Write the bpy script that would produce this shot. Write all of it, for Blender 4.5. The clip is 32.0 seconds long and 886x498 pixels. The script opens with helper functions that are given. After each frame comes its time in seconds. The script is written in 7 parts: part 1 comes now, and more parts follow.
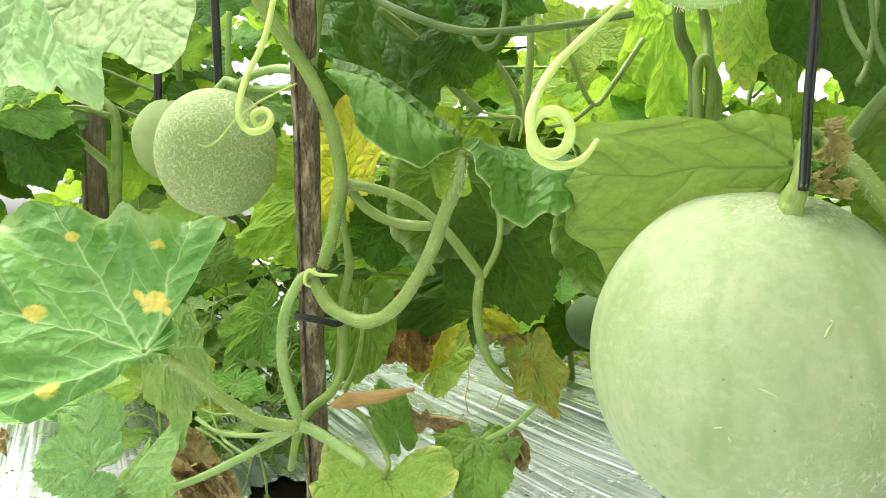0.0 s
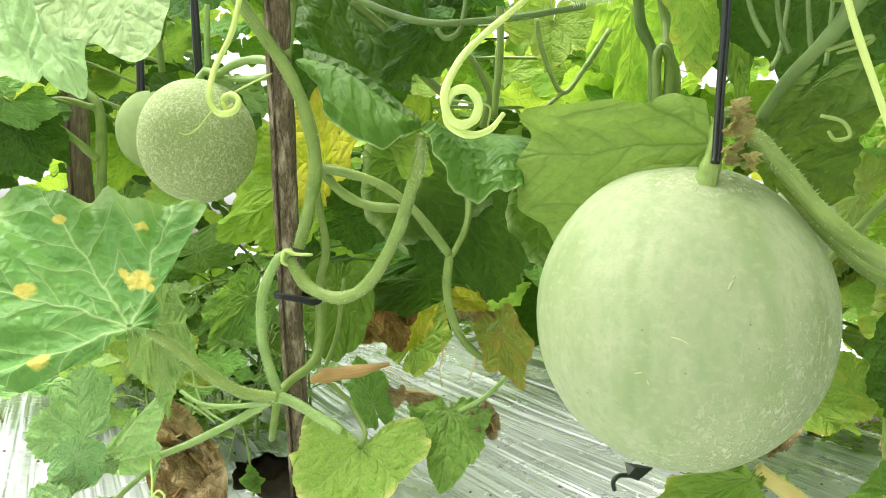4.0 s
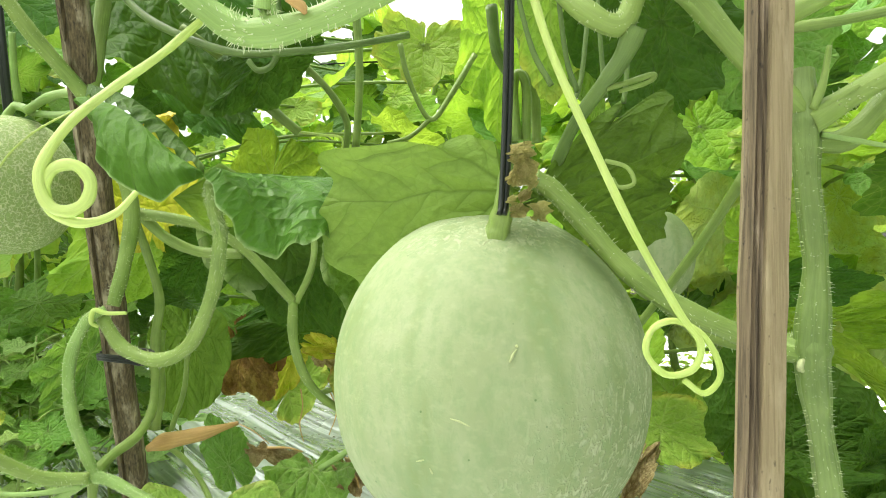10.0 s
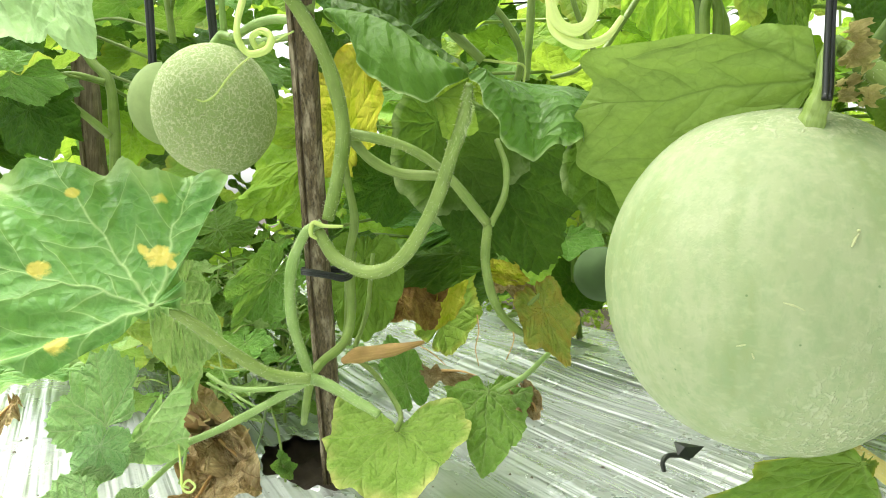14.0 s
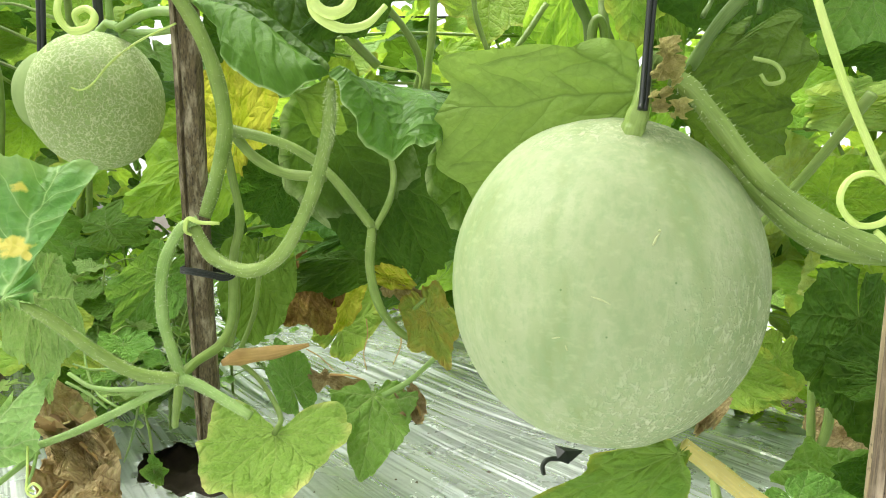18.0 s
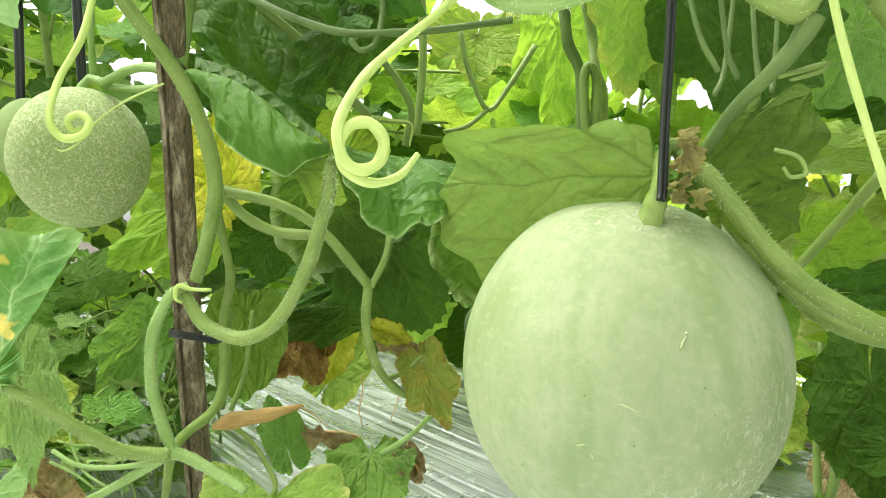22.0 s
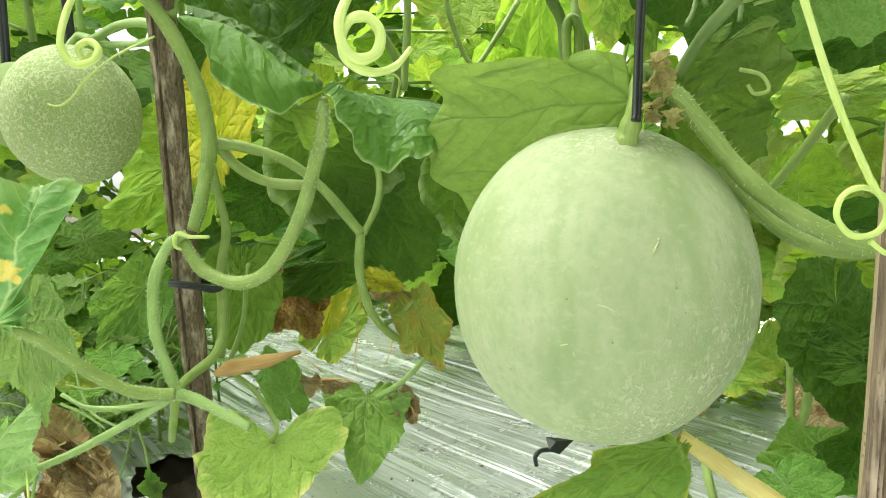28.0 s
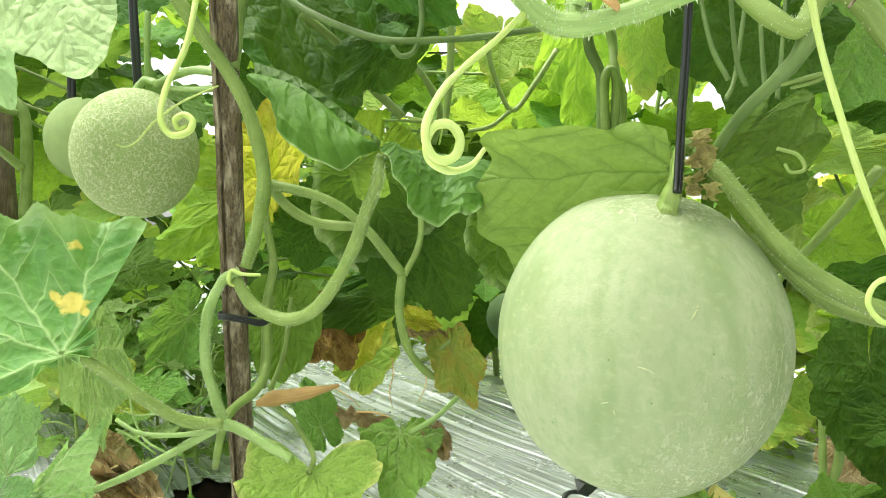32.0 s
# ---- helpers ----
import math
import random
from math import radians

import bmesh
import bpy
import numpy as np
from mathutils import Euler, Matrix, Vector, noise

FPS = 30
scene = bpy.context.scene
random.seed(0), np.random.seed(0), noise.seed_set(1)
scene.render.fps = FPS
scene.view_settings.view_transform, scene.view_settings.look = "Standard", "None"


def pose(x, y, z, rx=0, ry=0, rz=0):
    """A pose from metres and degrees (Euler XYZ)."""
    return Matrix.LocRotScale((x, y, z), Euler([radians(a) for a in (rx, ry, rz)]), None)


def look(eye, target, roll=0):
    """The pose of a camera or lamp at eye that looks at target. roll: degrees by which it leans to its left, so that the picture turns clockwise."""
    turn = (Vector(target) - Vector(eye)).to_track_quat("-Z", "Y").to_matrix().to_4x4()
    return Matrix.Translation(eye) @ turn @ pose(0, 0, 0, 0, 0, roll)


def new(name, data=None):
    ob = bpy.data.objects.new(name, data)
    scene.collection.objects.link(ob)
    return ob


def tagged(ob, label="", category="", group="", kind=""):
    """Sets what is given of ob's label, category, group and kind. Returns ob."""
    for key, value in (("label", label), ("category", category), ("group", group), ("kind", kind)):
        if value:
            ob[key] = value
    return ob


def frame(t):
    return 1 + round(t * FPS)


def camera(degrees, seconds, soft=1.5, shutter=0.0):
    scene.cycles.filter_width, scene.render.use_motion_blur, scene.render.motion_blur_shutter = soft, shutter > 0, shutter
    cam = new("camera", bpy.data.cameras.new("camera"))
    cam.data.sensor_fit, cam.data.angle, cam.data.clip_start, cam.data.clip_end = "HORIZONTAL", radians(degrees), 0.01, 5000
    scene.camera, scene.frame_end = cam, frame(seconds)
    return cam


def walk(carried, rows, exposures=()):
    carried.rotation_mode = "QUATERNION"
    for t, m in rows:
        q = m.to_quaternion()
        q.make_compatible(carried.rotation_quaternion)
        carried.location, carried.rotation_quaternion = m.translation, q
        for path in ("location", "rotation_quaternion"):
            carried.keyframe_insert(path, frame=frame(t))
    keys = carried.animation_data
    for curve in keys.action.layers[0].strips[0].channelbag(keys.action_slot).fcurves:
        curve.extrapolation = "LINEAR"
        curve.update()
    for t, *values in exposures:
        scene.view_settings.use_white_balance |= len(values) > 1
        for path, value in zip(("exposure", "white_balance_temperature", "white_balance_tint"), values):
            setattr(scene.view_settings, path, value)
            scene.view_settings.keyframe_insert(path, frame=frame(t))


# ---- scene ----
cam = camera(69.7, 32.0, 1.0)
METRES, EYE, TILT, LEAN, TURN = 1.2, 0.295, -1.0, -2.0, 0.0
ROWS = [
    (0.0, 0.0, 0.0, 0.0, 0.0, 0.0, -0.0),
    (0.5, 0.0076, 0.0164, -0.0075, -0.62, -1.4, 0.02),
    (1.0, 0.031, 0.0207, -0.0087, -2.75, -1.75, 1.22),
    (1.5, 0.0182, 0.0289, -0.0184, -2.46, -3.2, 0.99),
    (2.0, -0.0103, 0.0381, -0.0258, -1.73, -2.49, -0.39),
    (2.5, -0.0035, 0.0407, -0.0259, -4.49, -2.76, -0.39),
    (3.0, 0.0015, 0.0143, -0.0019, -1.93, 0.47, 1.66),
    (3.5, 0.0152, -0.0148, -0.0021, -1.22, 0.38, 0.83),
    (5.5, -0.0004, -0.0349, -0.046, -0.48, -5.17, 0.41),
    (6.0, -0.0083, -0.0149, -0.0268, 1.24, -3.99, 1.48),
    (6.5, -0.0136, -0.0136, -0.0286, 1.96, -4.29, 1.59),
    (7.0, -0.0148, -0.0149, -0.0268, 2.03, -3.78, 1.56),
    (7.5, -0.0151, -0.0149, -0.0269, 1.69, -3.61, 1.13),
    (8.0, -0.0128, -0.0158, -0.0199, 1.99, -2.42, 1.65),
    (8.5, -0.0165, -0.0115, -0.0153, 2.58, -2.22, 1.57),
    (9.0, -0.0168, -0.0087, -0.0163, 1.36, -2.38, 0.62),
    (9.5, 0.0396, 0.0005, -0.0285, -6.47, -1.97, -0.16),
    (10.0, 0.0753, 0.0027, 0.0072, -7.55, 0.61, 3.16),
    (10.5, 0.035, 0.0106, -0.0057, -3.46, -1.61, 2.59),
    (11.0, 0.0027, 0.0043, -0.0034, 0.09, -1.32, 2.63),
    (11.5, 0.0007, 0.0038, -0.0115, 0.02, -1.64, 1.31),
    (12.0, 0.0075, 0.0022, -0.0078, -0.94, -0.95, 1.69),
    (12.5, 0.0016, -0.0019, -0.0042, -0.52, -0.55, 2.06),
    (13.0, -0.0049, -0.0016, -0.0065, 0.38, -1.21, 2.31),
    (13.5, -0.0056, 0.0008, -0.0105, 0.75, -1.72, 2.28),
    (14.0, -0.0037, 0.0062, -0.0162, 0.15, -2.52, 1.76),
    (14.5, -0.0067, 0.0072, -0.0156, 0.29, -2.26, 1.41),
    (16.5, -0.0093, 0.0088, -0.0171, 0.15, -1.64, 0.78),
    (17.0, 0.0103, 0.0021, -0.0105, -2.78, -0.17, 0.16),
    (17.5, 0.0269, -0.0008, -0.0145, -4.82, -0.39, 0.68),
    (18.0, 0.031, 0.0007, -0.0242, -5.89, -1.38, -0.07),
    (18.5, 0.0257, 0.0031, -0.0252, -6.31, -2.14, -0.4),
    (19.0, 0.0238, 0.015, -0.0319, -7.71, -3.6, -0.93),
    (19.5, 0.0117, 0.0215, -0.0167, -8.66, -2.75, 0.19),
    (20.0, -0.0015, 0.0097, 0.005, -6.1, -0.27, -0.39),
    (20.5, 0.0051, 0.0082, -0.0028, -7.3, -0.78, -0.89),
    (21.0, 0.0056, 0.0104, 0.0013, -6.7, -0.23, 0.17),
    (21.5, 0.0048, 0.0127, -0.0014, -6.61, -0.72, 0.09),
    (22.0, 0.0211, 0.0124, 0.0044, -7.54, 0.14, 0.95),
    (22.5, 0.0482, -0.012, -0.0166, -9.92, -2.69, 3.67),
    (23.0, 0.0538, -0.025, -0.0145, -9.87, -1.62, 3.43),
    (23.5, 0.0416, -0.0257, -0.0136, -10.04, -1.74, 1.89),
    (24.0, 0.0475, -0.0349, -0.017, -11.57, -1.6, 2.46),
    (24.5, 0.0624, -0.0451, 0.0052, -12.43, 1.95, 3.16),
    (25.0, 0.074, -0.0453, 0.0066, -13.24, 2.41, 3.25),
    (25.5, 0.0725, -0.0502, 0.0016, -12.3, 0.5, 3.93),
    (27.5, 0.0296, -0.009, -0.0117, -9.86, -1.68, 2.78),
    (28.0, 0.0173, -0.0036, -0.015, -8.62, -2.29, 2.23),
    (28.5, 0.0123, -0.0077, -0.0155, -8.5, -1.91, 1.4),
    (29.0, 0.0186, -0.0153, 0.001, -8.94, 0.04, 1.3),
    (29.5, -0.0003, -0.0133, 0.0043, -6.59, 0.34, 0.59),
    (30.0, -0.0103, -0.0173, -0.0002, -5.22, -0.4, 0.33),
    (30.5, -0.0076, -0.0128, -0.0019, -5.12, -0.46, 0.3),
    (31.0, -0.0108, -0.0111, 0.0009, -4.24, -0.09, 0.72),
    (31.5, -0.0115, -0.0113, -0.0017, -4.36, -0.33, 0.45),
    (32.0, 0.0052, -0.0195, -0.0017, -6.31, 0.1, 0.4),
]
walk(cam, [(t, pose(0, 0, EYE, TILT, LEAN, TURN) @ pose(METRES * x, METRES * y, METRES * z, 90 + pitch, roll, yaw)) for t, x, y, z, yaw, pitch, roll in ROWS],
     [(0.0, 1.16, 6500, 10), (3.5, 1.16, 6500, 10), (6.0, 1.13, 6500, 10), (9.0, 1.13, 6500, 10), (10.0, 1.07, 6650, 5), (11.0, 1.14, 6500, 10), (12.5, 1.16, 6500, 10), (14.5, 1.15, 6500, 10), (18.0, 1.11, 6500, 9), (20.0, 1.16, 6500, 9), (22.0, 1.12, 6550, 8), (23.0, 1.07, 6650, 4), (25.5, 1.07, 6700, 3), (28.0, 1.10, 6550, 7), (30.0, 1.17, 6500, 9), (32.0, 1.16, 6500, 9)])

# ---------------------------------------------------------------- world, sun, exposure
world = bpy.data.worlds.new("sky")
scene.world = world
world.use_nodes = True
wn = world.node_tree.nodes
wl = world.node_tree.links
sky = wn.new("ShaderNodeTexSky")
sky.sky_type = "NISHITA"
sky.sun_disc = False
SUN_DIR = Vector((-0.30, 0.12, 0.92)).normalized()
sky.sun_elevation = math.asin(SUN_DIR.z)
sky.sun_rotation = math.atan2(SUN_DIR.x, SUN_DIR.y)
sky.dust_density = 4.0
soft_sky = wn.new("ShaderNodeHueSaturation")
soft_sky.inputs["Saturation"].default_value = 0.12
wl.new(sky.outputs[0], soft_sky.inputs["Color"])
warm = wn.new("ShaderNodeMix")
warm.data_type, warm.blend_type = "RGBA", "MULTIPLY"
warm.inputs[0].default_value = 1.0
warm.inputs[7].default_value = (0.97, 1.0, 0.95, 1)
wl.new(soft_sky.outputs[0], warm.inputs[6])
wl.new(warm.outputs[2], wn["Background"].inputs[0])
wn["Background"].inputs[1].default_value = 0.2
sun = new("sun", bpy.data.lights.new("sun", "SUN"))
sun.data.energy = 3.1
sun.data.angle = radians(50)
sun.data.color = (1.0, 0.97, 0.89)
sun.matrix_world = look(SUN_DIR * 20, (0, 0, 0))


# ---------------------------------------------------------------- materials
def nodes_of(name):
    m = bpy.data.materials.new(name)
    m.use_nodes = True
    nt = m.node_tree
    return m, nt, nt.nodes["Principled BSDF"], nt.nodes["Material Output"]


def node(nt, kind, **values):
    n = nt.nodes.new(kind)
    for key, value in values.items():
        n.inputs[key.replace("_", " ")].default_value = value
    return n


def ramp(nt, source, stops):
    n = nt.nodes.new("ShaderNodeValToRGB")
    while len(n.color_ramp.elements) < len(stops):
        n.color_ramp.elements.new(0.5)
    for e, (at, col) in zip(n.color_ramp.elements, stops):
        e.position = at
        e.color = (*col, 1) if len(col) == 3 else col
    nt.links.new(source, n.inputs[0])
    return n.outputs[0]


def mixc(nt, factor, a, b, blend="MIX"):
    n = nt.nodes.new("ShaderNodeMix")
    n.data_type = "RGBA"
    n.blend_type = blend
    for value, socket in ((factor, n.inputs[0]), (a, n.inputs[6]), (b, n.inputs[7])):
        if isinstance(value, (int, float)):
            socket.default_value = value
        elif isinstance(value, tuple):
            socket.default_value = (*value, 1)
        else:
            nt.links.new(value, socket)
    return n.outputs[2]


def maths(nt, op, a, b=0.0, clamp=False):
    n = nt.nodes.new("ShaderNodeMath")
    n.operation = op
    n.use_clamp = clamp
    for value, socket in ((a, n.inputs[0]), (b, n.inputs[1])):
        if isinstance(value, (int, float)):
            socket.default_value = value
        else:
            nt.links.new(value, socket)
    return n.outputs[0]


def coords(nt, scale=(1, 1, 1), kind="Object"):
    tc = nt.nodes.new("ShaderNodeTexCoord")
    mp = nt.nodes.new("ShaderNodeMapping")
    mp.inputs["Scale"].default_value = scale
    nt.links.new(tc.outputs[kind], mp.inputs[0])
    return mp.outputs[0]


def attribute(nt, name):
    n = nt.nodes.new("ShaderNodeAttribute")
    n.attribute_name = name
    return n


def noise_tex(nt, vec, scale, detail=4.0, rough=0.55, distort=0.0):
    n = node(nt, "ShaderNodeTexNoise", Scale=scale, Detail=detail, Roughness=rough, Distortion=distort)
    nt.links.new(vec, n.inputs["Vector"])
    return n.outputs["Fac"]


def bump(nt, bsdf, height, strength=0.3, distance=0.001):
    n = node(nt, "ShaderNodeBump", Strength=strength, Distance=distance)
    nt.links.new(height, n.inputs["Height"])
    nt.links.new(n.outputs[0], bsdf.inputs["Normal"])
    return n.outputs[0]


def veins_of(nt, blade):
    """Feathered veins of a palmate blade: masks of mains and side veins, and how far a place lies from the nearest."""
    warp = node(nt, "ShaderNodeTexNoise", Scale=3.4, Detail=2.0)
    nt.links.new(blade, warp.inputs["Vector"])
    push = nt.nodes.new("ShaderNodeVectorMath")
    push.operation = "MULTIPLY_ADD"
    push.inputs[1].default_value = (0.13, 0.13, 0)
    nt.links.new(warp.outputs["Color"], push.inputs[0])
    nt.links.new(blade, push.inputs[2])
    sep = nt.nodes.new("ShaderNodeSeparateXYZ")
    nt.links.new(push.outputs[0], sep.inputs[0])
    x = maths(nt, "SUBTRACT", sep.outputs[0], 0.065)
    y = maths(nt, "SUBTRACT", sep.outputs[1], 0.065)
    r = maths(nt, "SQRT", maths(nt, "ADD", maths(nt, "MULTIPLY", x, x), maths(nt, "MULTIPLY", y, y)))
    ang = maths(nt, "ARCTAN2", y, x)
    k = maths(nt, "ROUND", maths(nt, "DIVIDE", ang, 0.733))
    da = maths(nt, "SUBTRACT", ang, maths(nt, "MULTIPLY", k, 0.733))
    along = maths(nt, "MULTIPLY", r, maths(nt, "COSINE", da))
    signed = maths(nt, "MULTIPLY", r, maths(nt, "SINE", da))
    perp = maths(nt, "ABSOLUTE", signed)
    taper = maths(nt, "SUBTRACT", 1.25, r)
    main = maths(nt, "SUBTRACT", 1.0, maths(nt, "DIVIDE", perp, maths(nt, "MULTIPLY", taper, 0.0105)), True)
    shift = maths(nt, "ADD", maths(nt, "MULTIPLY", k, 0.37), maths(nt, "MULTIPLY", maths(nt, "SIGN", signed), 0.21))
    st = maths(nt, "ADD", maths(nt, "DIVIDE", maths(nt, "SUBTRACT", along, maths(nt, "MULTIPLY", perp, 0.95)), 0.19), shift)
    off = maths(nt, "MULTIPLY", maths(nt, "ABSOLUTE", maths(nt, "SUBTRACT", st, maths(nt, "ROUND", st))), 0.137)
    side = maths(nt, "SUBTRACT", 1.0, maths(nt, "DIVIDE", off, maths(nt, "MULTIPLY", taper, 0.0060)), True)
    return main, side, maths(nt, "MINIMUM", perp, off)


def leaf_material(name, dark, light, vein, rough=0.5, glow=0.35, spots=None, blotch=None, edge=None, quilt=0.5, through_col=None, shift=0.476, shine=0.14, veins=0.7, relief=1.0, mesh=0.36):
    """A living or dying leaf: blade in two greens, paler veins, and light that comes through it."""
    m, nt, b, out = nodes_of(name)
    lc = attribute(nt, "blade").outputs["Vector"]
    rim = attribute(nt, "rim").outputs["Fac"]
    sp = attribute(nt, "spot").outputs["Fac"]
    oi = nt.nodes.new("ShaderNodeObjectInfo")
    shifted = nt.nodes.new("ShaderNodeVectorMath")
    shifted.operation = "ADD"
    nt.links.new(lc, shifted.inputs[0])
    nt.links.new(oi.outputs["Random"], shifted.inputs[1])
    v = shifted.outputs[0]
    main, side, far = veins_of(nt, lc)
    big = noise_tex(nt, v, 3.2, 4)
    fine = noise_tex(nt, v, 26, 5, 0.65)
    col = mixc(nt, ramp(nt, big, [(0.35, (0, 0, 0)), (0.68, (1, 1, 1))]), dark, light)
    col = mixc(nt, maths(nt, "MULTIPLY", ramp(nt, fine, [(0.36, (0, 0, 0)), (0.7, (1, 1, 1))]), 0.4), col, tuple(c * 1.4 for c in light))
    # the blade is deeper green between the veins
    col = mixc(nt, ramp(nt, far, [(0.008, (0.25, 0.25, 0.25)), (0.04, (0, 0, 0))]), col, tuple(0.6 * a + 0.4 * c for a, c in zip(light, vein)))
    if blotch:
        patches = ramp(nt, noise_tex(nt, v, 2.1, 5, 0.7), [(0.46, (0, 0, 0)), (0.60, (1, 1, 1))])
        col = mixc(nt, patches, col, blotch)
    if edge:
        # tinted rim: withered on some leaves, a painted highlight on the arched one
        worn_or_lit = maths(nt, "MULTIPLY", ramp(nt, rim, [(0.80, (0, 0, 0)), (1.0, (1, 1, 1))]), ramp(nt, big, [(0.38, (0, 0, 0)), (0.62, (1, 1, 1))]))
        col = mixc(nt, worn_or_lit, col, edge)
    # fine net of small veins
    cells = node(nt, "ShaderNodeTexVoronoi", Scale=13.0, Randomness=1.0)
    cells.feature = "DISTANCE_TO_EDGE"
    nt.links.new(v, cells.inputs["Vector"])
    net = ramp(nt, cells.outputs["Distance"], [(0.0, (1, 1, 1)), (0.07, (0, 0, 0))])
    col = mixc(nt, maths(nt, "MULTIPLY", net, mesh * veins), col, vein)
    col = mixc(nt, maths(nt, "MULTIPLY", side, 0.75 * veins), col, vein)
    col = mixc(nt, maths(nt, "MULTIPLY", main, min(1.0, 1.15 * veins)), col, vein)
    if spots:
        ragged = maths(nt, "ADD", sp, maths(nt, "MULTIPLY", maths(nt, "SUBTRACT", fine, 0.5), 1.1))
        col = mixc(nt, maths(nt, "MULTIPLY", ramp(nt, ragged, [(0.30, (0, 0, 0)), (0.62, (1, 1, 1))]), ramp(nt, sp, [(0.02, (0, 0, 0)), (0.25, (0.92, 0.92, 0.92))])), col, spots)
    hue = node(nt, "ShaderNodeHueSaturation")
    nt.links.new(maths(nt, "ADD", maths(nt, "MULTIPLY", oi.outputs["Random"], 0.024), shift), hue.inputs["Hue"])
    nt.links.new(maths(nt, "ADD", maths(nt, "MULTIPLY", oi.outputs["Random"], 0.4), 0.8), hue.inputs["Value"])
    nt.links.new(col, hue.inputs["Color"])
    col = hue.outputs[0]
    nt.links.new(col, b.inputs["Base Color"])
    nt.links.new(maths(nt, "ADD", maths(nt, "MULTIPLY", fine, 0.2), rough - 0.1), b.inputs["Roughness"])
    b.inputs["Specular IOR Level"].default_value = shine
    pillow = ramp(nt, far, [(0.0, (0, 0, 0)), (0.02, (0.55, 0.55, 0.55)), (0.07, (1, 1, 1))])
    h = maths(nt, "ADD", maths(nt, "MULTIPLY", pillow, 0.9 * relief), maths(nt, "MULTIPLY", ramp(nt, cells.outputs["Distance"], [(0, (0, 0, 0)), (0.3, (1, 1, 1))]), quilt * 0.7))
    h = maths(nt, "ADD", h, maths(nt, "MULTIPLY", fine, 0.45))
    nrm = bump(nt, b, h, 0.9, 0.0026)
    tr = nt.nodes.new("ShaderNodeBsdfTranslucent")
    thin = mixc(nt, 0.55, col, through_col or tuple(min(1, c * 2.2) for c in light))
    nt.links.new(mixc(nt, maths(nt, "MULTIPLY", main, 0.35), thin, tuple(c * 0.55 for c in vein)), tr.inputs["Color"])
    nt.links.new(nrm, tr.inputs["Normal"])
    ms = nt.nodes.new("ShaderNodeMixShader")
    ms.inputs[0].default_value = glow
    nt.links.new(b.outputs[0], ms.inputs[1])
    nt.links.new(tr.outputs[0], ms.inputs[2])
    nt.links.new(ms.outputs[0], out.inputs[0])
    return m


YG = (0.33, 0.50, 0.03)
LEAF_ROT = leaf_material("petal_withered", (0.66, 0.56, 0.22), (0.84, 0.76, 0.40), (0.50, 0.38, 0.14), 0.8, 0.45, blotch=(0.62, 0.58, 0.22), quilt=1.0, through_col=(0.8, 0.66, 0.25), shift=0.494)
# LEAF_SUN: direct sun on the far leaves is put into this pale green
LEAF_SUN = leaf_material("leaf_sunlit_pale", (0.36, 0.52, 0.13), (0.52, 0.66, 0.26), (0.60, 0.72, 0.34), 0.55, 0.5, blotch=(0.46, 0.56, 0.10), through_col=(0.72, 0.86, 0.24))
LEAF_YOUNG = leaf_material("leaf_young", (0.21, 0.42, 0.115), (0.34, 0.55, 0.20), (0.58, 0.70, 0.36), 0.5, 0.38, through_col=(0.50, 0.66, 0.14), shine=0.22)
LEAF_SEEDLING = leaf_material("leaf_toothed_young", (0.18, 0.40, 0.125), (0.29, 0.53, 0.205), (0.50, 0.66, 0.34), 0.48, 0.32, through_col=(0.40, 0.62, 0.14), shine=0.24, veins=0.9, relief=1.2)
LEAF_RIMMED = leaf_material("leaf_pale_rimmed", (0.20, 0.37, 0.055), (0.30, 0.48, 0.095), (0.42, 0.58, 0.17), 0.48, 0.26, edge=(0.66, 0.66, 0.22), through_col=(0.36, 0.58, 0.08), shine=0.22, veins=0.45)
# one arched leaf in lit and shaded greens, its pale edge a painted highlight
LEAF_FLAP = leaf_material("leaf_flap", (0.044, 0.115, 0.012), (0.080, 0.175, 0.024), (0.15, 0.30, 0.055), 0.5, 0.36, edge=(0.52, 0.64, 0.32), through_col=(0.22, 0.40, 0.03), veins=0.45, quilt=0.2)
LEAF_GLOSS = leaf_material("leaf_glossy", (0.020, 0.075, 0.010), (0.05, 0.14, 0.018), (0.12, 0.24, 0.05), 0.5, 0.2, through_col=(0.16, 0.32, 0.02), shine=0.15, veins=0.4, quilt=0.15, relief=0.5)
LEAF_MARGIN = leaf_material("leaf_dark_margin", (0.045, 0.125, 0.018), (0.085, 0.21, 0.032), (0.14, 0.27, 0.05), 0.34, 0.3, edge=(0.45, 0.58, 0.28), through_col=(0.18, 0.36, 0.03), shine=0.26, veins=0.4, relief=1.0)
LEAF = leaf_material("leaf_green", (0.105, 0.275, 0.047), (0.18, 0.385, 0.085), (0.37, 0.53, 0.20), 0.5, 0.38, through_col=YG)
# LEAF_DARK: the shade under the canopy is put into this low green
LEAF_DARK = leaf_material("leaf_dark_shaded", (0.022, 0.080, 0.010), (0.050, 0.140, 0.018), (0.12, 0.23, 0.045), 0.5, 0.28, through_col=(0.20, 0.40, 0.018), shine=0.10, veins=0.55)
LEAF_SPOT = leaf_material("leaf_spotted", (0.060, 0.185, 0.036), (0.118, 0.275, 0.068), (0.47, 0.63, 0.27), 0.40, 0.25, spots=(0.70, 0.57, 0.13), edge=(0.34, 0.48, 0.18), through_col=YG, shine=0.25, veins=0.6, quilt=0.45, relief=0.8, mesh=0.13)
LEAF_PALE = leaf_material("leaf_underside", (0.165, 0.29, 0.052), (0.215, 0.35, 0.075), (0.12, 0.22, 0.038), 0.6, 0.28, quilt=0.35, veins=0.6, through_col=(0.36, 0.54, 0.07))
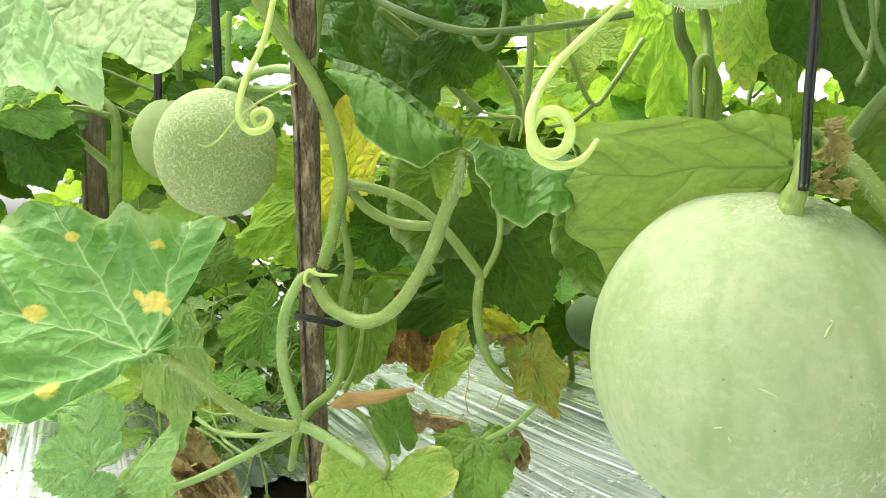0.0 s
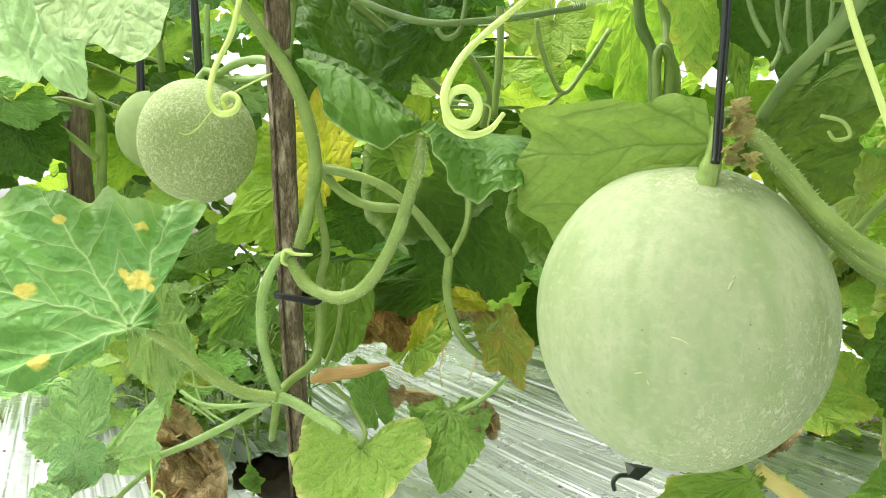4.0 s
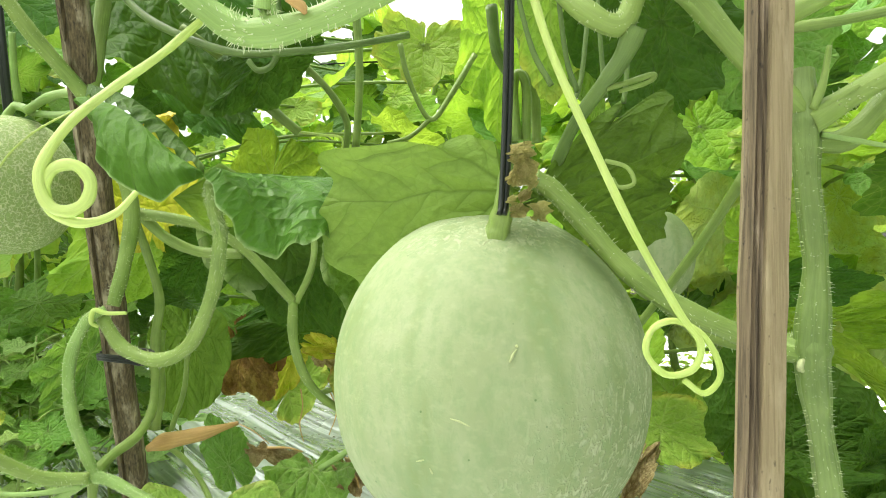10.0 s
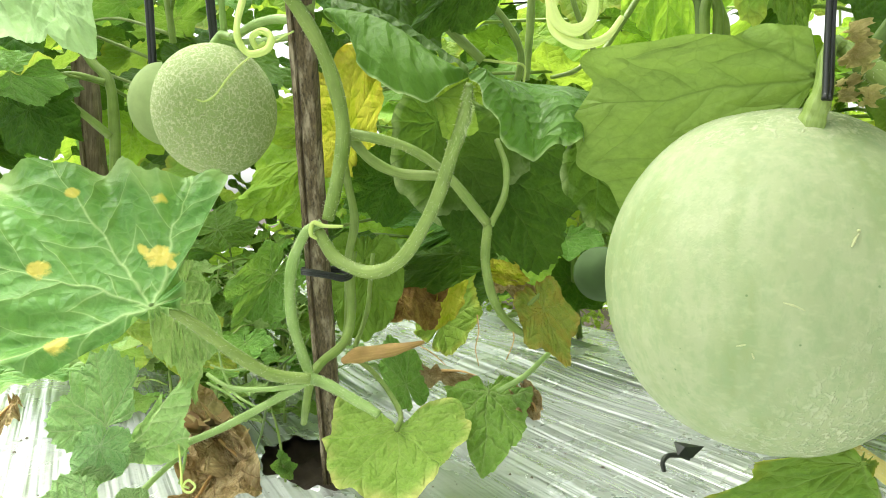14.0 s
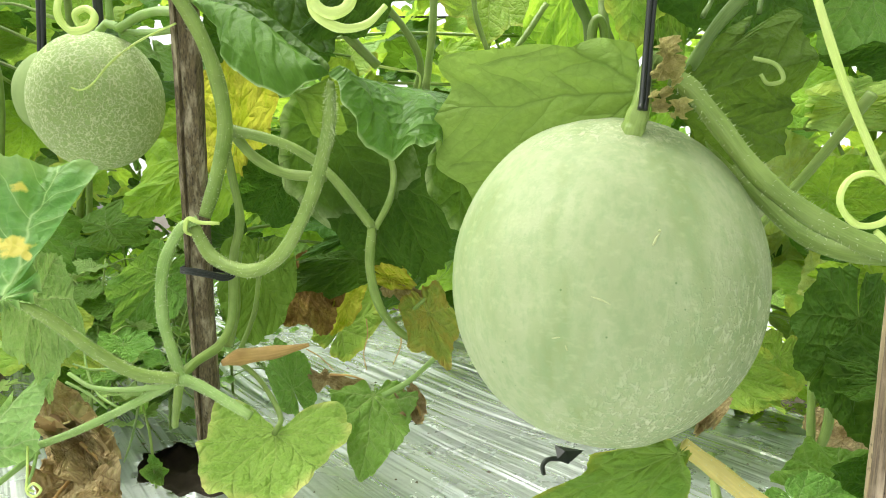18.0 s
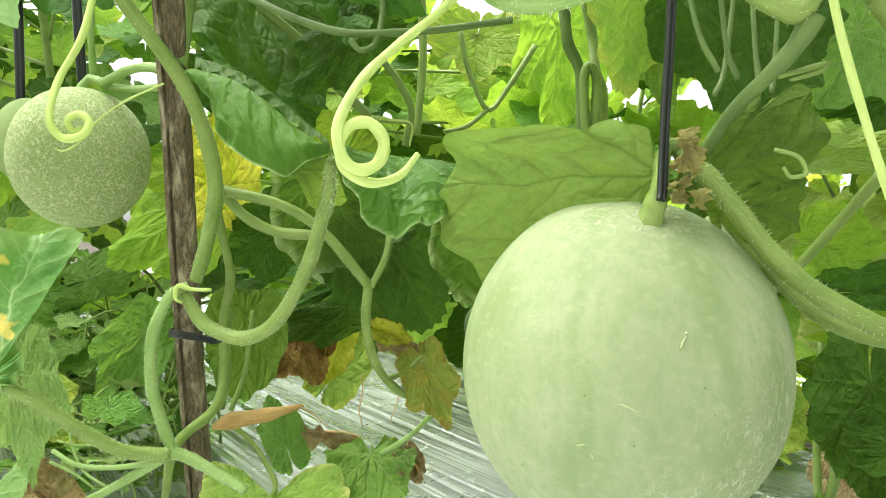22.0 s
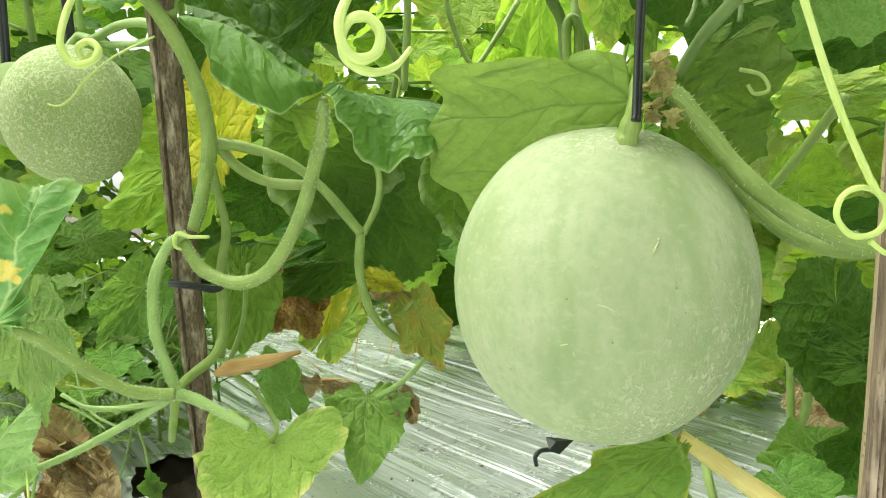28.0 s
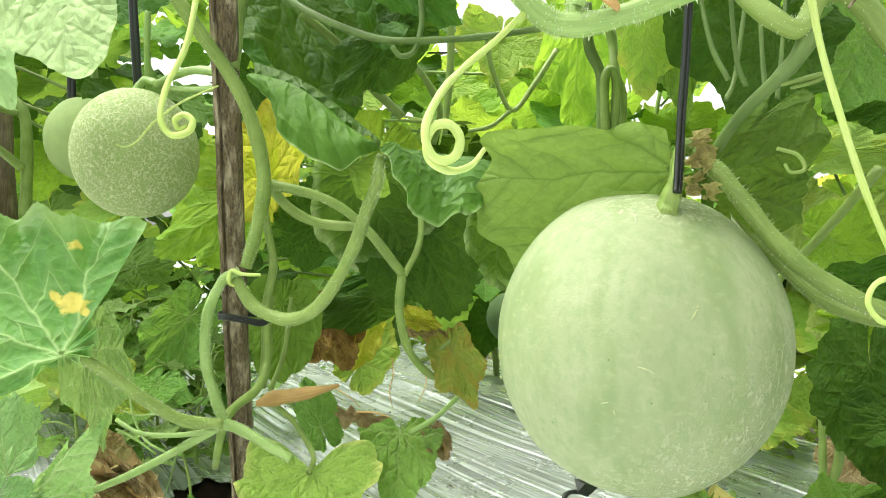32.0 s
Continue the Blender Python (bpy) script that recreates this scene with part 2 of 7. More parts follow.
LEAF_YELLOW = leaf_material("leaf_yellow", (0.62, 0.62, 0.09), (0.78, 0.75, 0.14), (0.5, 0.6, 0.06), 0.55, 0.5, blotch=(0.42, 0.58, 0.04), edge=(0.34, 0.16, 0.04), through_col=(0.9, 0.88, 0.06), shift=0.490)
LEAF_LIME = leaf_material("leaf_lime", (0.20, 0.39, 0.06), (0.31, 0.51, 0.095), (0.44, 0.60, 0.18), 0.5, 0.42, edge=(0.56, 0.56, 0.10), through_col=(0.42, 0.6, 0.04))
LEAF_TIPPED = leaf_material("leaf_yellow_tipped", (0.10, 0.25, 0.035), (0.17, 0.33, 0.05), (0.27, 0.42, 0.11), 0.5, 0.36, edge=(0.62, 0.58, 0.08), through_col=(0.38, 0.55, 0.05), veins=0.35)
LEAF_TURNING = leaf_material("leaf_turning", (0.20, 0.33, 0.05), (0.32, 0.44, 0.09), (0.46, 0.50, 0.16), 0.6, 0.4, blotch=(0.46, 0.44, 0.08), edge=(0.50, 0.30, 0.07), through_col=(0.5, 0.5, 0.06), veins=0.4, shift=0.485)
LEAF_BROWN = leaf_material("leaf_brown", (0.16, 0.085, 0.03), (0.30, 0.17, 0.06), (0.12, 0.06, 0.02), 0.8, 0.2, blotch=(0.42, 0.27, 0.08), quilt=1.0, through_col=(0.4, 0.2, 0.04), shift=0.495)
LEAF_LIT = leaf_material("leaf_lit_through", (0.04, 0.125, 0.014), (0.075, 0.19, 0.024), (0.34, 0.48, 0.11), 0.5, 0.42, through_col=(0.26, 0.50, 0.03), veins=0.8)
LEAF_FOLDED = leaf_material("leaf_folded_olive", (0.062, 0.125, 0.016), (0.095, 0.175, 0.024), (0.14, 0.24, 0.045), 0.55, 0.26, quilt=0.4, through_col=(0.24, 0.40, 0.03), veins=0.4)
# LEAF_UNDER carries the underside's shade in its darker green
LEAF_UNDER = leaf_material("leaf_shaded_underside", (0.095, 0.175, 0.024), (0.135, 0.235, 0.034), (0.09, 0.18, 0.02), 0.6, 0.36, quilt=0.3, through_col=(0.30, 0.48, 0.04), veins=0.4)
# LEAF_BACK: light from behind is partly put into these raised greens
LEAF_BACK = leaf_material("leaf_backlit", (0.11, 0.27, 0.025), (0.25, 0.44, 0.045), (0.38, 0.54, 0.14), 0.5, 0.5, blotch=(0.30, 0.50, 0.05), through_col=(0.52, 0.74, 0.06))
LEAF_DULL = leaf_material("leaf_dull", (0.14, 0.27, 0.10), (0.20, 0.34, 0.145), (0.32, 0.46, 0.22), 0.6, 0.35, through_col=(0.3, 0.45, 0.08))
LEAF_DRY = leaf_material("leaf_dry", (0.36, 0.26, 0.12), (0.56, 0.44, 0.24), (0.24, 0.15, 0.07), 0.8, 0.15, blotch=(0.29, 0.20, 0.085), quilt=1.0, through_col=(0.4, 0.25, 0.07), shift=0.492)
# LEAF_GREY: mildew-pale green, lightened further for the light on the near leaves
LEAF_GREY = leaf_material("leaf_mildewed_lit", (0.26, 0.42, 0.17), (0.34, 0.50, 0.23), (0.36, 0.51, 0.22), 0.65, 0.35, through_col=(0.5, 0.66, 0.2))


def stem_material(name, a, b2, rough=0.5):
    m, nt, b, out = nodes_of(name)
    v = coords(nt)
    n1 = noise_tex(nt, v, 35, 4)
    n2 = noise_tex(nt, v, 400, 3)
    along = attribute(nt, "along").outputs["Vector"]
    ridges = noise_tex(nt, along, 5.0, 3)
    col = mixc(nt, ramp(nt, n1, [(0.35, (0, 0, 0)), (0.65, (1, 1, 1))]), a, b2)
    col = mixc(nt, ramp(nt, ridges, [(0.45, (0, 0, 0)), (0.65, (0.35, 0.35, 0.35))]), col, tuple(min(1, c * 1.3) for c in b2))
    nt.links.new(col, b.inputs["Base Color"])
    b.inputs["Roughness"].default_value = rough
    b.inputs["Subsurface Weight"].default_value = 0.15
    b.inputs["Subsurface Radius"].default_value = (0.004, 0.005, 0.002)
    bump(nt, b, maths(nt, "ADD", ridges, maths(nt, "MULTIPLY", n2, 0.6)), 0.4, 0.001)
    return m


STEM = stem_material("stem_green", (0.165, 0.255, 0.046), (0.248, 0.345, 0.082))
STEM_RIBBED = stem_material("stem_ribbed", (0.115, 0.180, 0.040), (0.20, 0.28, 0.078))
STEM_PALE = stem_material("stem_pale", (0.22, 0.35, 0.085), (0.31, 0.45, 0.14))
# STEM_DARK: the stem green again, with shade worked into the colour
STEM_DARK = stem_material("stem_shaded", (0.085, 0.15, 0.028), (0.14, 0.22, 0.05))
STEM_YELLOW = stem_material("stem_yellow", (0.62, 0.50, 0.13), (0.74, 0.62, 0.22))
STEM_DRY = stem_material("stem_dry", (0.40, 0.24, 0.08), (0.56, 0.36, 0.14), 0.8)
TENDRIL = stem_material("tendril_pale", (0.42, 0.56, 0.11), (0.55, 0.67, 0.20), 0.5)
BRISTLE = stem_material("bristle_white", (0.55, 0.62, 0.38), (0.7, 0.74, 0.5), 0.6)


def wood_material(name, dark, mid, light, rough=0.85):
    m, nt, b, out = nodes_of(name)
    v = coords(nt, (650, 650, 16))
    v2 = coords(nt, (110, 110, 22))
    fibre = noise_tex(nt, v, 1.0, 6, 0.7, 0.3)
    stain = noise_tex(nt, v2, 1.0, 5, 0.65)
    col = mixc(nt, ramp(nt, fibre, [(0.32, (0, 0, 0)), (0.62, (1, 1, 1))]), dark, mid)
    col = mixc(nt, ramp(nt, stain, [(0.50, (0, 0, 0)), (0.66, (0.85, 0.85, 0.85))]), col, light)
    fleck = noise_tex(nt, coords(nt, (500, 500, 260)), 1.0, 2)
    col = mixc(nt, ramp(nt, fleck, [(0.66, (0, 0, 0)), (0.74, (0.7, 0.7, 0.7))]), col, tuple(c * 0.35 for c in dark))
    nt.links.new(col, b.inputs["Base Color"])
    b.inputs["Roughness"].default_value = rough
    bump(nt, b, fibre, 0.7, 0.0012)
    return m


WOOD_OLD = wood_material("bamboo_weathered", (0.024, 0.018, 0.009), (0.170, 0.128, 0.064), (0.43, 0.36, 0.245))
WOOD_TAN = wood_material("bamboo_tan", (0.21, 0.158, 0.085), (0.345, 0.268, 0.152), (0.43, 0.345, 0.215))
WOOD_SPLIT = wood_material("bamboo_split_edge", (0.035, 0.024, 0.014), (0.21, 0.155, 0.092), (0.38, 0.30, 0.21))
WOOD_FAR = wood_material("bamboo_brown", (0.11, 0.082, 0.05), (0.22, 0.168, 0.105), (0.32, 0.25, 0.165))


def plain(name, col, rough, metal=0.0, grain=0.0, scale=300):
    m, nt, b, out = nodes_of(name)
    n = noise_tex(nt, coords(nt), scale, 4)
    nt.links.new(mixc(nt, n, tuple(c * (1 - grain) for c in col), tuple(min(1, c * (1 + grain)) for c in col)), b.inputs["Base Color"])
    b.inputs["Roughness"].default_value = rough
    b.inputs["Metallic"].default_value = metal
    bump(nt, b, n, 0.3, 0.0006)
    return m


STRING = plain("black_twine", (0.010, 0.014, 0.010), 0.42, 0, 0.4, 900)
PETAL = plain("petal_yellow", (0.90, 0.66, 0.01), 0.5, 0, 0.15, 500)
ROT = plain("withered_flower", (0.24, 0.20, 0.07), 0.9, 0, 0.6, 260)
SCAR = plain("rind_scar", (0.42, 0.46, 0.23), 0.8, 0, 0.4, 900)
SOIL = plain("damp_soil", (0.05, 0.038, 0.025), 0.95, 0, 0.6, 60)
CRUMB = plain("soil_crumb", (0.07, 0.055, 0.035), 0.95, 0, 0.5, 200)


def rind_material(name, smooth):
    m, nt, b, out = nodes_of(name)
    v = coords(nt)
    tint = noise_tex(nt, v, 14, 3)
    sep = nt.nodes.new("ShaderNodeSeparateXYZ")
    nt.links.new(v, sep.inputs[0])
    stripes = noise_tex(nt, coords(nt, (30, 30, 6)), 1.0, 3)
    if smooth:
        col = mixc(nt, ramp(nt, tint, [(0.3, (0, 0, 0)), (0.7, (1, 1, 1))]), (0.276, 0.335, 0.160), (0.37, 0.42, 0.232))
        col = mixc(nt, ramp(nt, stripes, [(0.48, (0, 0, 0)), (0.62, (0.9, 0.9, 0.9))]), col, (0.220, 0.293, 0.112))
        mottle = noise_tex(nt, coords(nt, (210, 210, 120)), 1.0, 3, 0.6)
        col = mixc(nt, ramp(nt, mottle, [(0.44, (0, 0, 0)), (0.66, (0.6, 0.6, 0.6))]), col, (0.225, 0.318, 0.140))
        col = mixc(nt, ramp(nt, noise_tex(nt, coords(nt, (150, 150, 260)), 1.0, 2), [(0.54, (0, 0, 0)), (0.70, (0.25, 0.25, 0.25))]), col, (0.44, 0.47, 0.26))
        # young netting: short pale threads, denser low on the fruit
        streak = noise_tex(nt, coords(nt, (310, 310, 170)), 1.0, 2.0, 0.55, 0.5)
        grains = noise_tex(nt, v, 420, 2, 0.5)
        thread = maths(nt, "MAXIMUM", ramp(nt, streak, [(0.53, (0, 0, 0)), (0.66, (1, 1, 1))]), maths(nt, "MULTIPLY", ramp(nt, grains, [(0.56, (0, 0, 0)), (0.68, (1, 1, 1))]), 0.7))
        area = ramp(nt, noise_tex(nt, v, 60, 2, 0.6), [(0.30, (0.25, 0.25, 0.25)), (0.55, (1, 1, 1))])
        low = ramp(nt, maths(nt, "ADD", maths(nt, "MULTIPLY", sep.outputs["X"], 6.0), maths(nt, "MULTIPLY", sep.outputs["Z"], -5.0)), [(-0.20, (0.06, 0.06, 0.06)), (0.40, (1, 1, 1))])
        crown = ramp(nt, sep.outputs["Z"], [(0.058, (0, 0, 0)), (0.075, (0.8, 0.8, 0.8))])
        net = maths(nt, "MULTIPLY", maths(nt, "MULTIPLY", thread, area), maths(nt, "MAXIMUM", low, crown))
        col = mixc(nt, maths(nt, "MULTIPLY", net, 0.75), col, (0.62, 0.65, 0.42))
        dots = node(nt, "ShaderNodeTexVoronoi", Scale=95.0)
        nt.links.new(v, dots.inputs["Vector"])
        col = mixc(nt, ramp(nt, dots.outputs["Distance"], [(0.03, (0.8, 0.8, 0.8)), (0.06, (0, 0, 0))]), col, (0.10, 0.18, 0.06))
        rings = noise_tex(nt, coords(nt, (55, 55, 480)), 1.0, 2.5, 0.6, 0.4)
        h = maths(nt, "ADD", net, maths(nt, "MULTIPLY", rings, maths(nt, "ADD", maths(nt, "MULTIPLY", crown, 1.1), 0.03)))
        h = maths(nt, "ADD", h, maths(nt, "MULTIPLY", mottle, 0.14))
    else:
        wander = node(nt, "ShaderNodeTexNoise", Scale=150.0, Detail=1.5)
        nt.links.new(v, wander.inputs["Vector"])
        step = nt.nodes.new("ShaderNodeVectorMath")
        step.operation = "SCALE"
        step.inputs["Scale"].default_value = 0.008
        nt.links.new(wander.outputs["Color"], step.inputs[0])
        moved = nt.nodes.new("ShaderNodeVectorMath")
        moved.operation = "ADD"
        nt.links.new(v, moved.inputs[0])
        nt.links.new(step.outputs[0], moved.inputs[1])
        cell = node(nt, "ShaderNodeTexVoronoi", Scale=205.0)
        cell.feature = "DISTANCE_TO_EDGE"
        nt.links.new(moved.outputs[0], cell.inputs["Vector"])
        gaps = ramp(nt, noise_tex(nt, v, 300, 2), [(0.38, (0.1, 0.1, 0.1)), (0.52, (1, 1, 1))])
        mesh = maths(nt, "MULTIPLY", ramp(nt, cell.outputs["Distance"], [(0.03, (1, 1, 1)), (0.085, (0, 0, 0))]), gaps)
        worms = maths(nt, "ABSOLUTE", maths(nt, "SUBTRACT", noise_tex(nt, coords(nt, (205, 205, 165)), 1.0, 1.0, 0.5, 0.5), 0.5))
        net = maths(nt, "MAXIMUM", mesh, ramp(nt, worms, [(0.010, (1, 1, 1)), (0.030, (0, 0, 0))]))
        col = mixc(nt, ramp(nt, tint, [(0.3, (0, 0, 0)), (0.7, (1, 1, 1))]), (0.29, 0.395, 0.120), (0.365, 0.47, 0.170))
        col = mixc(nt, maths(nt, "MULTIPLY", net, 0.75), col, (0.76, 0.78, 0.49))
        h = net
    nt.links.new(col, b.inputs["Base Color"])
    b.inputs["Roughness"].default_value = 0.68 if smooth else 0.7
    b.inputs["Subsurface Weight"].default_value = 0.12
    b.inputs["Subsurface Radius"].default_value = (0.008, 0.01, 0.004)
    pores = noise_tex(nt, v, 900, 2)
    bump(nt, b, maths(nt, "ADD", h, maths(nt, "MULTIPLY", pores, 0.06 if smooth else 0.2)), 0.7, 0.0022 if not smooth else 0.0015)
    return m


RIND_SMOOTH = rind_material("rind_pale_green", True)
RIND_NET = rind_material("rind_netted", False)
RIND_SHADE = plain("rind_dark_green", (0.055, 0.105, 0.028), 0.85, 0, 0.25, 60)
RIND_FAR = plain("rind_dull_green", (0.29, 0.39, 0.14), 0.85, 0, 0.25, 60)

# silver plastic film
FILM, nt, b, out = nodes_of("silver_film")
v = coords(nt)
film_along = attribute(nt, "film").outputs["Vector"]
dirt = noise_tex(nt, v, 7, 6, 0.65)
speck = noise_tex(nt, v, 160, 3, 0.6)
col = mixc(nt, ramp(nt, dirt, [(0.42, (0, 0, 0)), (0.7, (0.7, 0.7, 0.7))]), (0.70, 0.73, 0.74), (0.54, 0.57, 0.56))
col = mixc(nt, ramp(nt, speck, [(0.66, (0, 0, 0)), (0.74, (0.7, 0.7, 0.7))]), col, (0.14, 0.12, 0.08))
nt.links.new(col, b.inputs["Base Color"])
b.inputs["Metallic"].default_value = 0.62
nt.links.new(maths(nt, "ADD", maths(nt, "MULTIPLY", dirt, 0.32), 0.10), b.inputs["Roughness"])


def stretched(scale_s, scale_q, detail):
    n = node(nt, "ShaderNodeTexNoise", Scale=1.0, Detail=detail, Roughness=0.5, Distortion=0.25)
    m = nt.nodes.new("ShaderNodeMapping")
    m.inputs["Scale"].default_value = (scale_s, scale_q, 1)
    nt.links.new(film_along, m.inputs[0])
    nt.links.new(m.outputs[0], n.inputs["Vector"])
    return n.outputs["Fac"]


pulled = ramp(nt, stretched(1.6, 5.0, 2.0), [(0.40, (0.35, 0.35, 0.35)), (0.58, (1, 1, 1))])
fine_creases = maths(nt, "MULTIPLY", stretched(1.3, 62.0, 2.5), pulled)
bump(nt, b, maths(nt, "ADD", fine_creases, maths(nt, "MULTIPLY", noise_tex(nt, v, 45, 3), 0.10)), 0.7, 0.018)


# ---------------------------------------------------------------- mesh helpers
def mesh_object(name, verts, faces, material, smooth=True, attributes=None):
    me = bpy.data.meshes.new(name)
    me.from_pydata([tuple(p) for p in verts], [], faces)
    me.materials.append(material)
    if smooth:
        me.polygons.foreach_set("use_smooth", [True] * len(me.polygons))
    for key, values in (attributes or {}).items():
        values = np.asarray(values, dtype=float)
        vector = values.ndim == 2
        a = me.attributes.new(key, "FLOAT_VECTOR" if vector else "FLOAT", "POINT")
        a.data.foreach_set("vector" if vector else "value", values.ravel())
    me.update()
    return new(name, me)


def under(ob, parent, label=""):
    ob.parent = parent
    if parent.type == "EMPTY":
        ob.matrix_parent_inverse = Matrix.Translation(-parent.location)
    if label:
        ob["label"] = label
    return ob


def thing(name, at, label, category, group="", kind=""):
    e = new(name)
    e.empty_display_size = 0.02
    e.location = at
    return tagged(e, label, category, group, kind)


def smooth_line(points, per=8):
    p = [np.array(q, float) for q in points]
    p = [2 * p[0] - p[1]] + p + [2 * p[-1] - p[-2]]
    res = []
    for i in range(1, len(p) - 2):
        a, b1, c, d = p[i - 1:i + 3]
        for k in range(per):
            s = k / per
            res.append(0.5 * (2 * b1 + (c - a) * s + (2 * a - 5 * b1 + 4 * c - d) * s * s + (3 * b1 - a - 3 * c + d) * s ** 3))
    res.append(p[-2])
    return np.array(res)


def tube_data(points, radii, per=8, sides=10, ridge=0.045, seed=0, cap=True):
    line = smooth_line(points, per)
    n = len(line)
    rng = np.random.RandomState(seed)
    radii = np.interp(np.linspace(0, 1, n), np.linspace(0, 1, len(radii)), radii) if hasattr(radii, "__len__") else np.full(n, radii)
    radii = radii * (1 + 0.05 * np.sin(np.arange(n) * 0.7 + rng.rand() * 6))
    tang = np.gradient(line, axis=0)
    tang /= np.linalg.norm(tang, axis=1)[:, None] + 1e-12
    side = np.cross(tang[0], (0.31, 0.22, 0.92))
    if np.linalg.norm(side) < 0.05:
        side = np.cross(tang[0], (1, 0, 0))
    side /= np.linalg.norm(side)
    verts, along, frames_ = [], [], []
    length = 0.0
    for i in range(n):
        if i:
            length += np.linalg.norm(line[i] - line[i - 1])
        side = side - tang[i] * side.dot(tang[i])
        side /= np.linalg.norm(side) + 1e-12
        up = np.cross(tang[i], side)
        frames_.append((line[i], side.copy(), up, radii[i]))
        for k in range(sides):
            a = 2 * math.pi * k / sides
            r = radii[i] * (1 + ridge * math.cos(5 * a))
            verts.append(line[i] + r * (math.cos(a) * side + math.sin(a) * up))
            along.append((math.cos(a) * 1.2, math.sin(a) * 1.2, length * 12))
    faces = []
    for i in range(n - 1):
        for k in range(sides):
            k2 = (k + 1) % sides
            faces.append((i * sides + k, i * sides + k2, (i + 1) * sides + k2, (i + 1) * sides + k))
    if cap:
        faces.append(tuple(range(sides))[::-1])
        faces.append(tuple(range((n - 1) * sides, n * sides)))
    return verts, faces, along, frames_


def tube(name, points, radii, material, parent, label="", per=8, sides=10, ridge=0.045, bristles=0, seed=0):
    """A stem, petiole, tendril or string; bristles: how many fine hairs stand on it."""
    verts, faces, along, fr = tube_data(points, radii, per, sides, ridge, seed)
    ob = under(mesh_object(name, verts, faces, material, True, {"along": along}), parent, label)
    if bristles:
        rng = np.random.RandomState(seed + 5)
        hv, hf = [], []
        for _ in range(bristles):
            i = rng.randint(0, len(fr) - 1)
            s = rng.rand()
            c = fr[i][0] * (1 - s) + fr[i + 1][0] * s
            a = rng.rand() * 2 * math.pi
            d = math.cos(a) * fr[i][1] + math.sin(a) * fr[i][2]
            t = fr[i + 1][0] - fr[i][0]
            t = t / (np.linalg.norm(t) + 1e-9)
            d2 = d + t * (rng.rand() - 0.5) * 0.6
            w = np.cross(d, t) * 0.00016
            base = c + d * fr[i][3] * 0.9
            k = len(hv)
            hv += [base - w, base + w, base + t * 0.0003, base + d2 * (0.0012 + 0.0014 * rng.rand())]
            hf += [(k, k + 1, k + 3), (k + 1, k + 2, k + 3), (k + 2, k, k + 3)]
        h = mesh_object("bristles", hv, hf, BRISTLE, False)
        under(h, ob)
        tagged(h, kind="stuff")
    return ob


OUT_A = np.radians([0, 15, 30, 45, 60, 75, 90, 105, 120, 138, 155, 168, 177])
OUT_R = np.array([1.0, 0.94, 0.88, 0.90, 0.95, 0.90, 0.85, 0.86, 0.86, 0.80, 0.70, 0.58, 0.36])


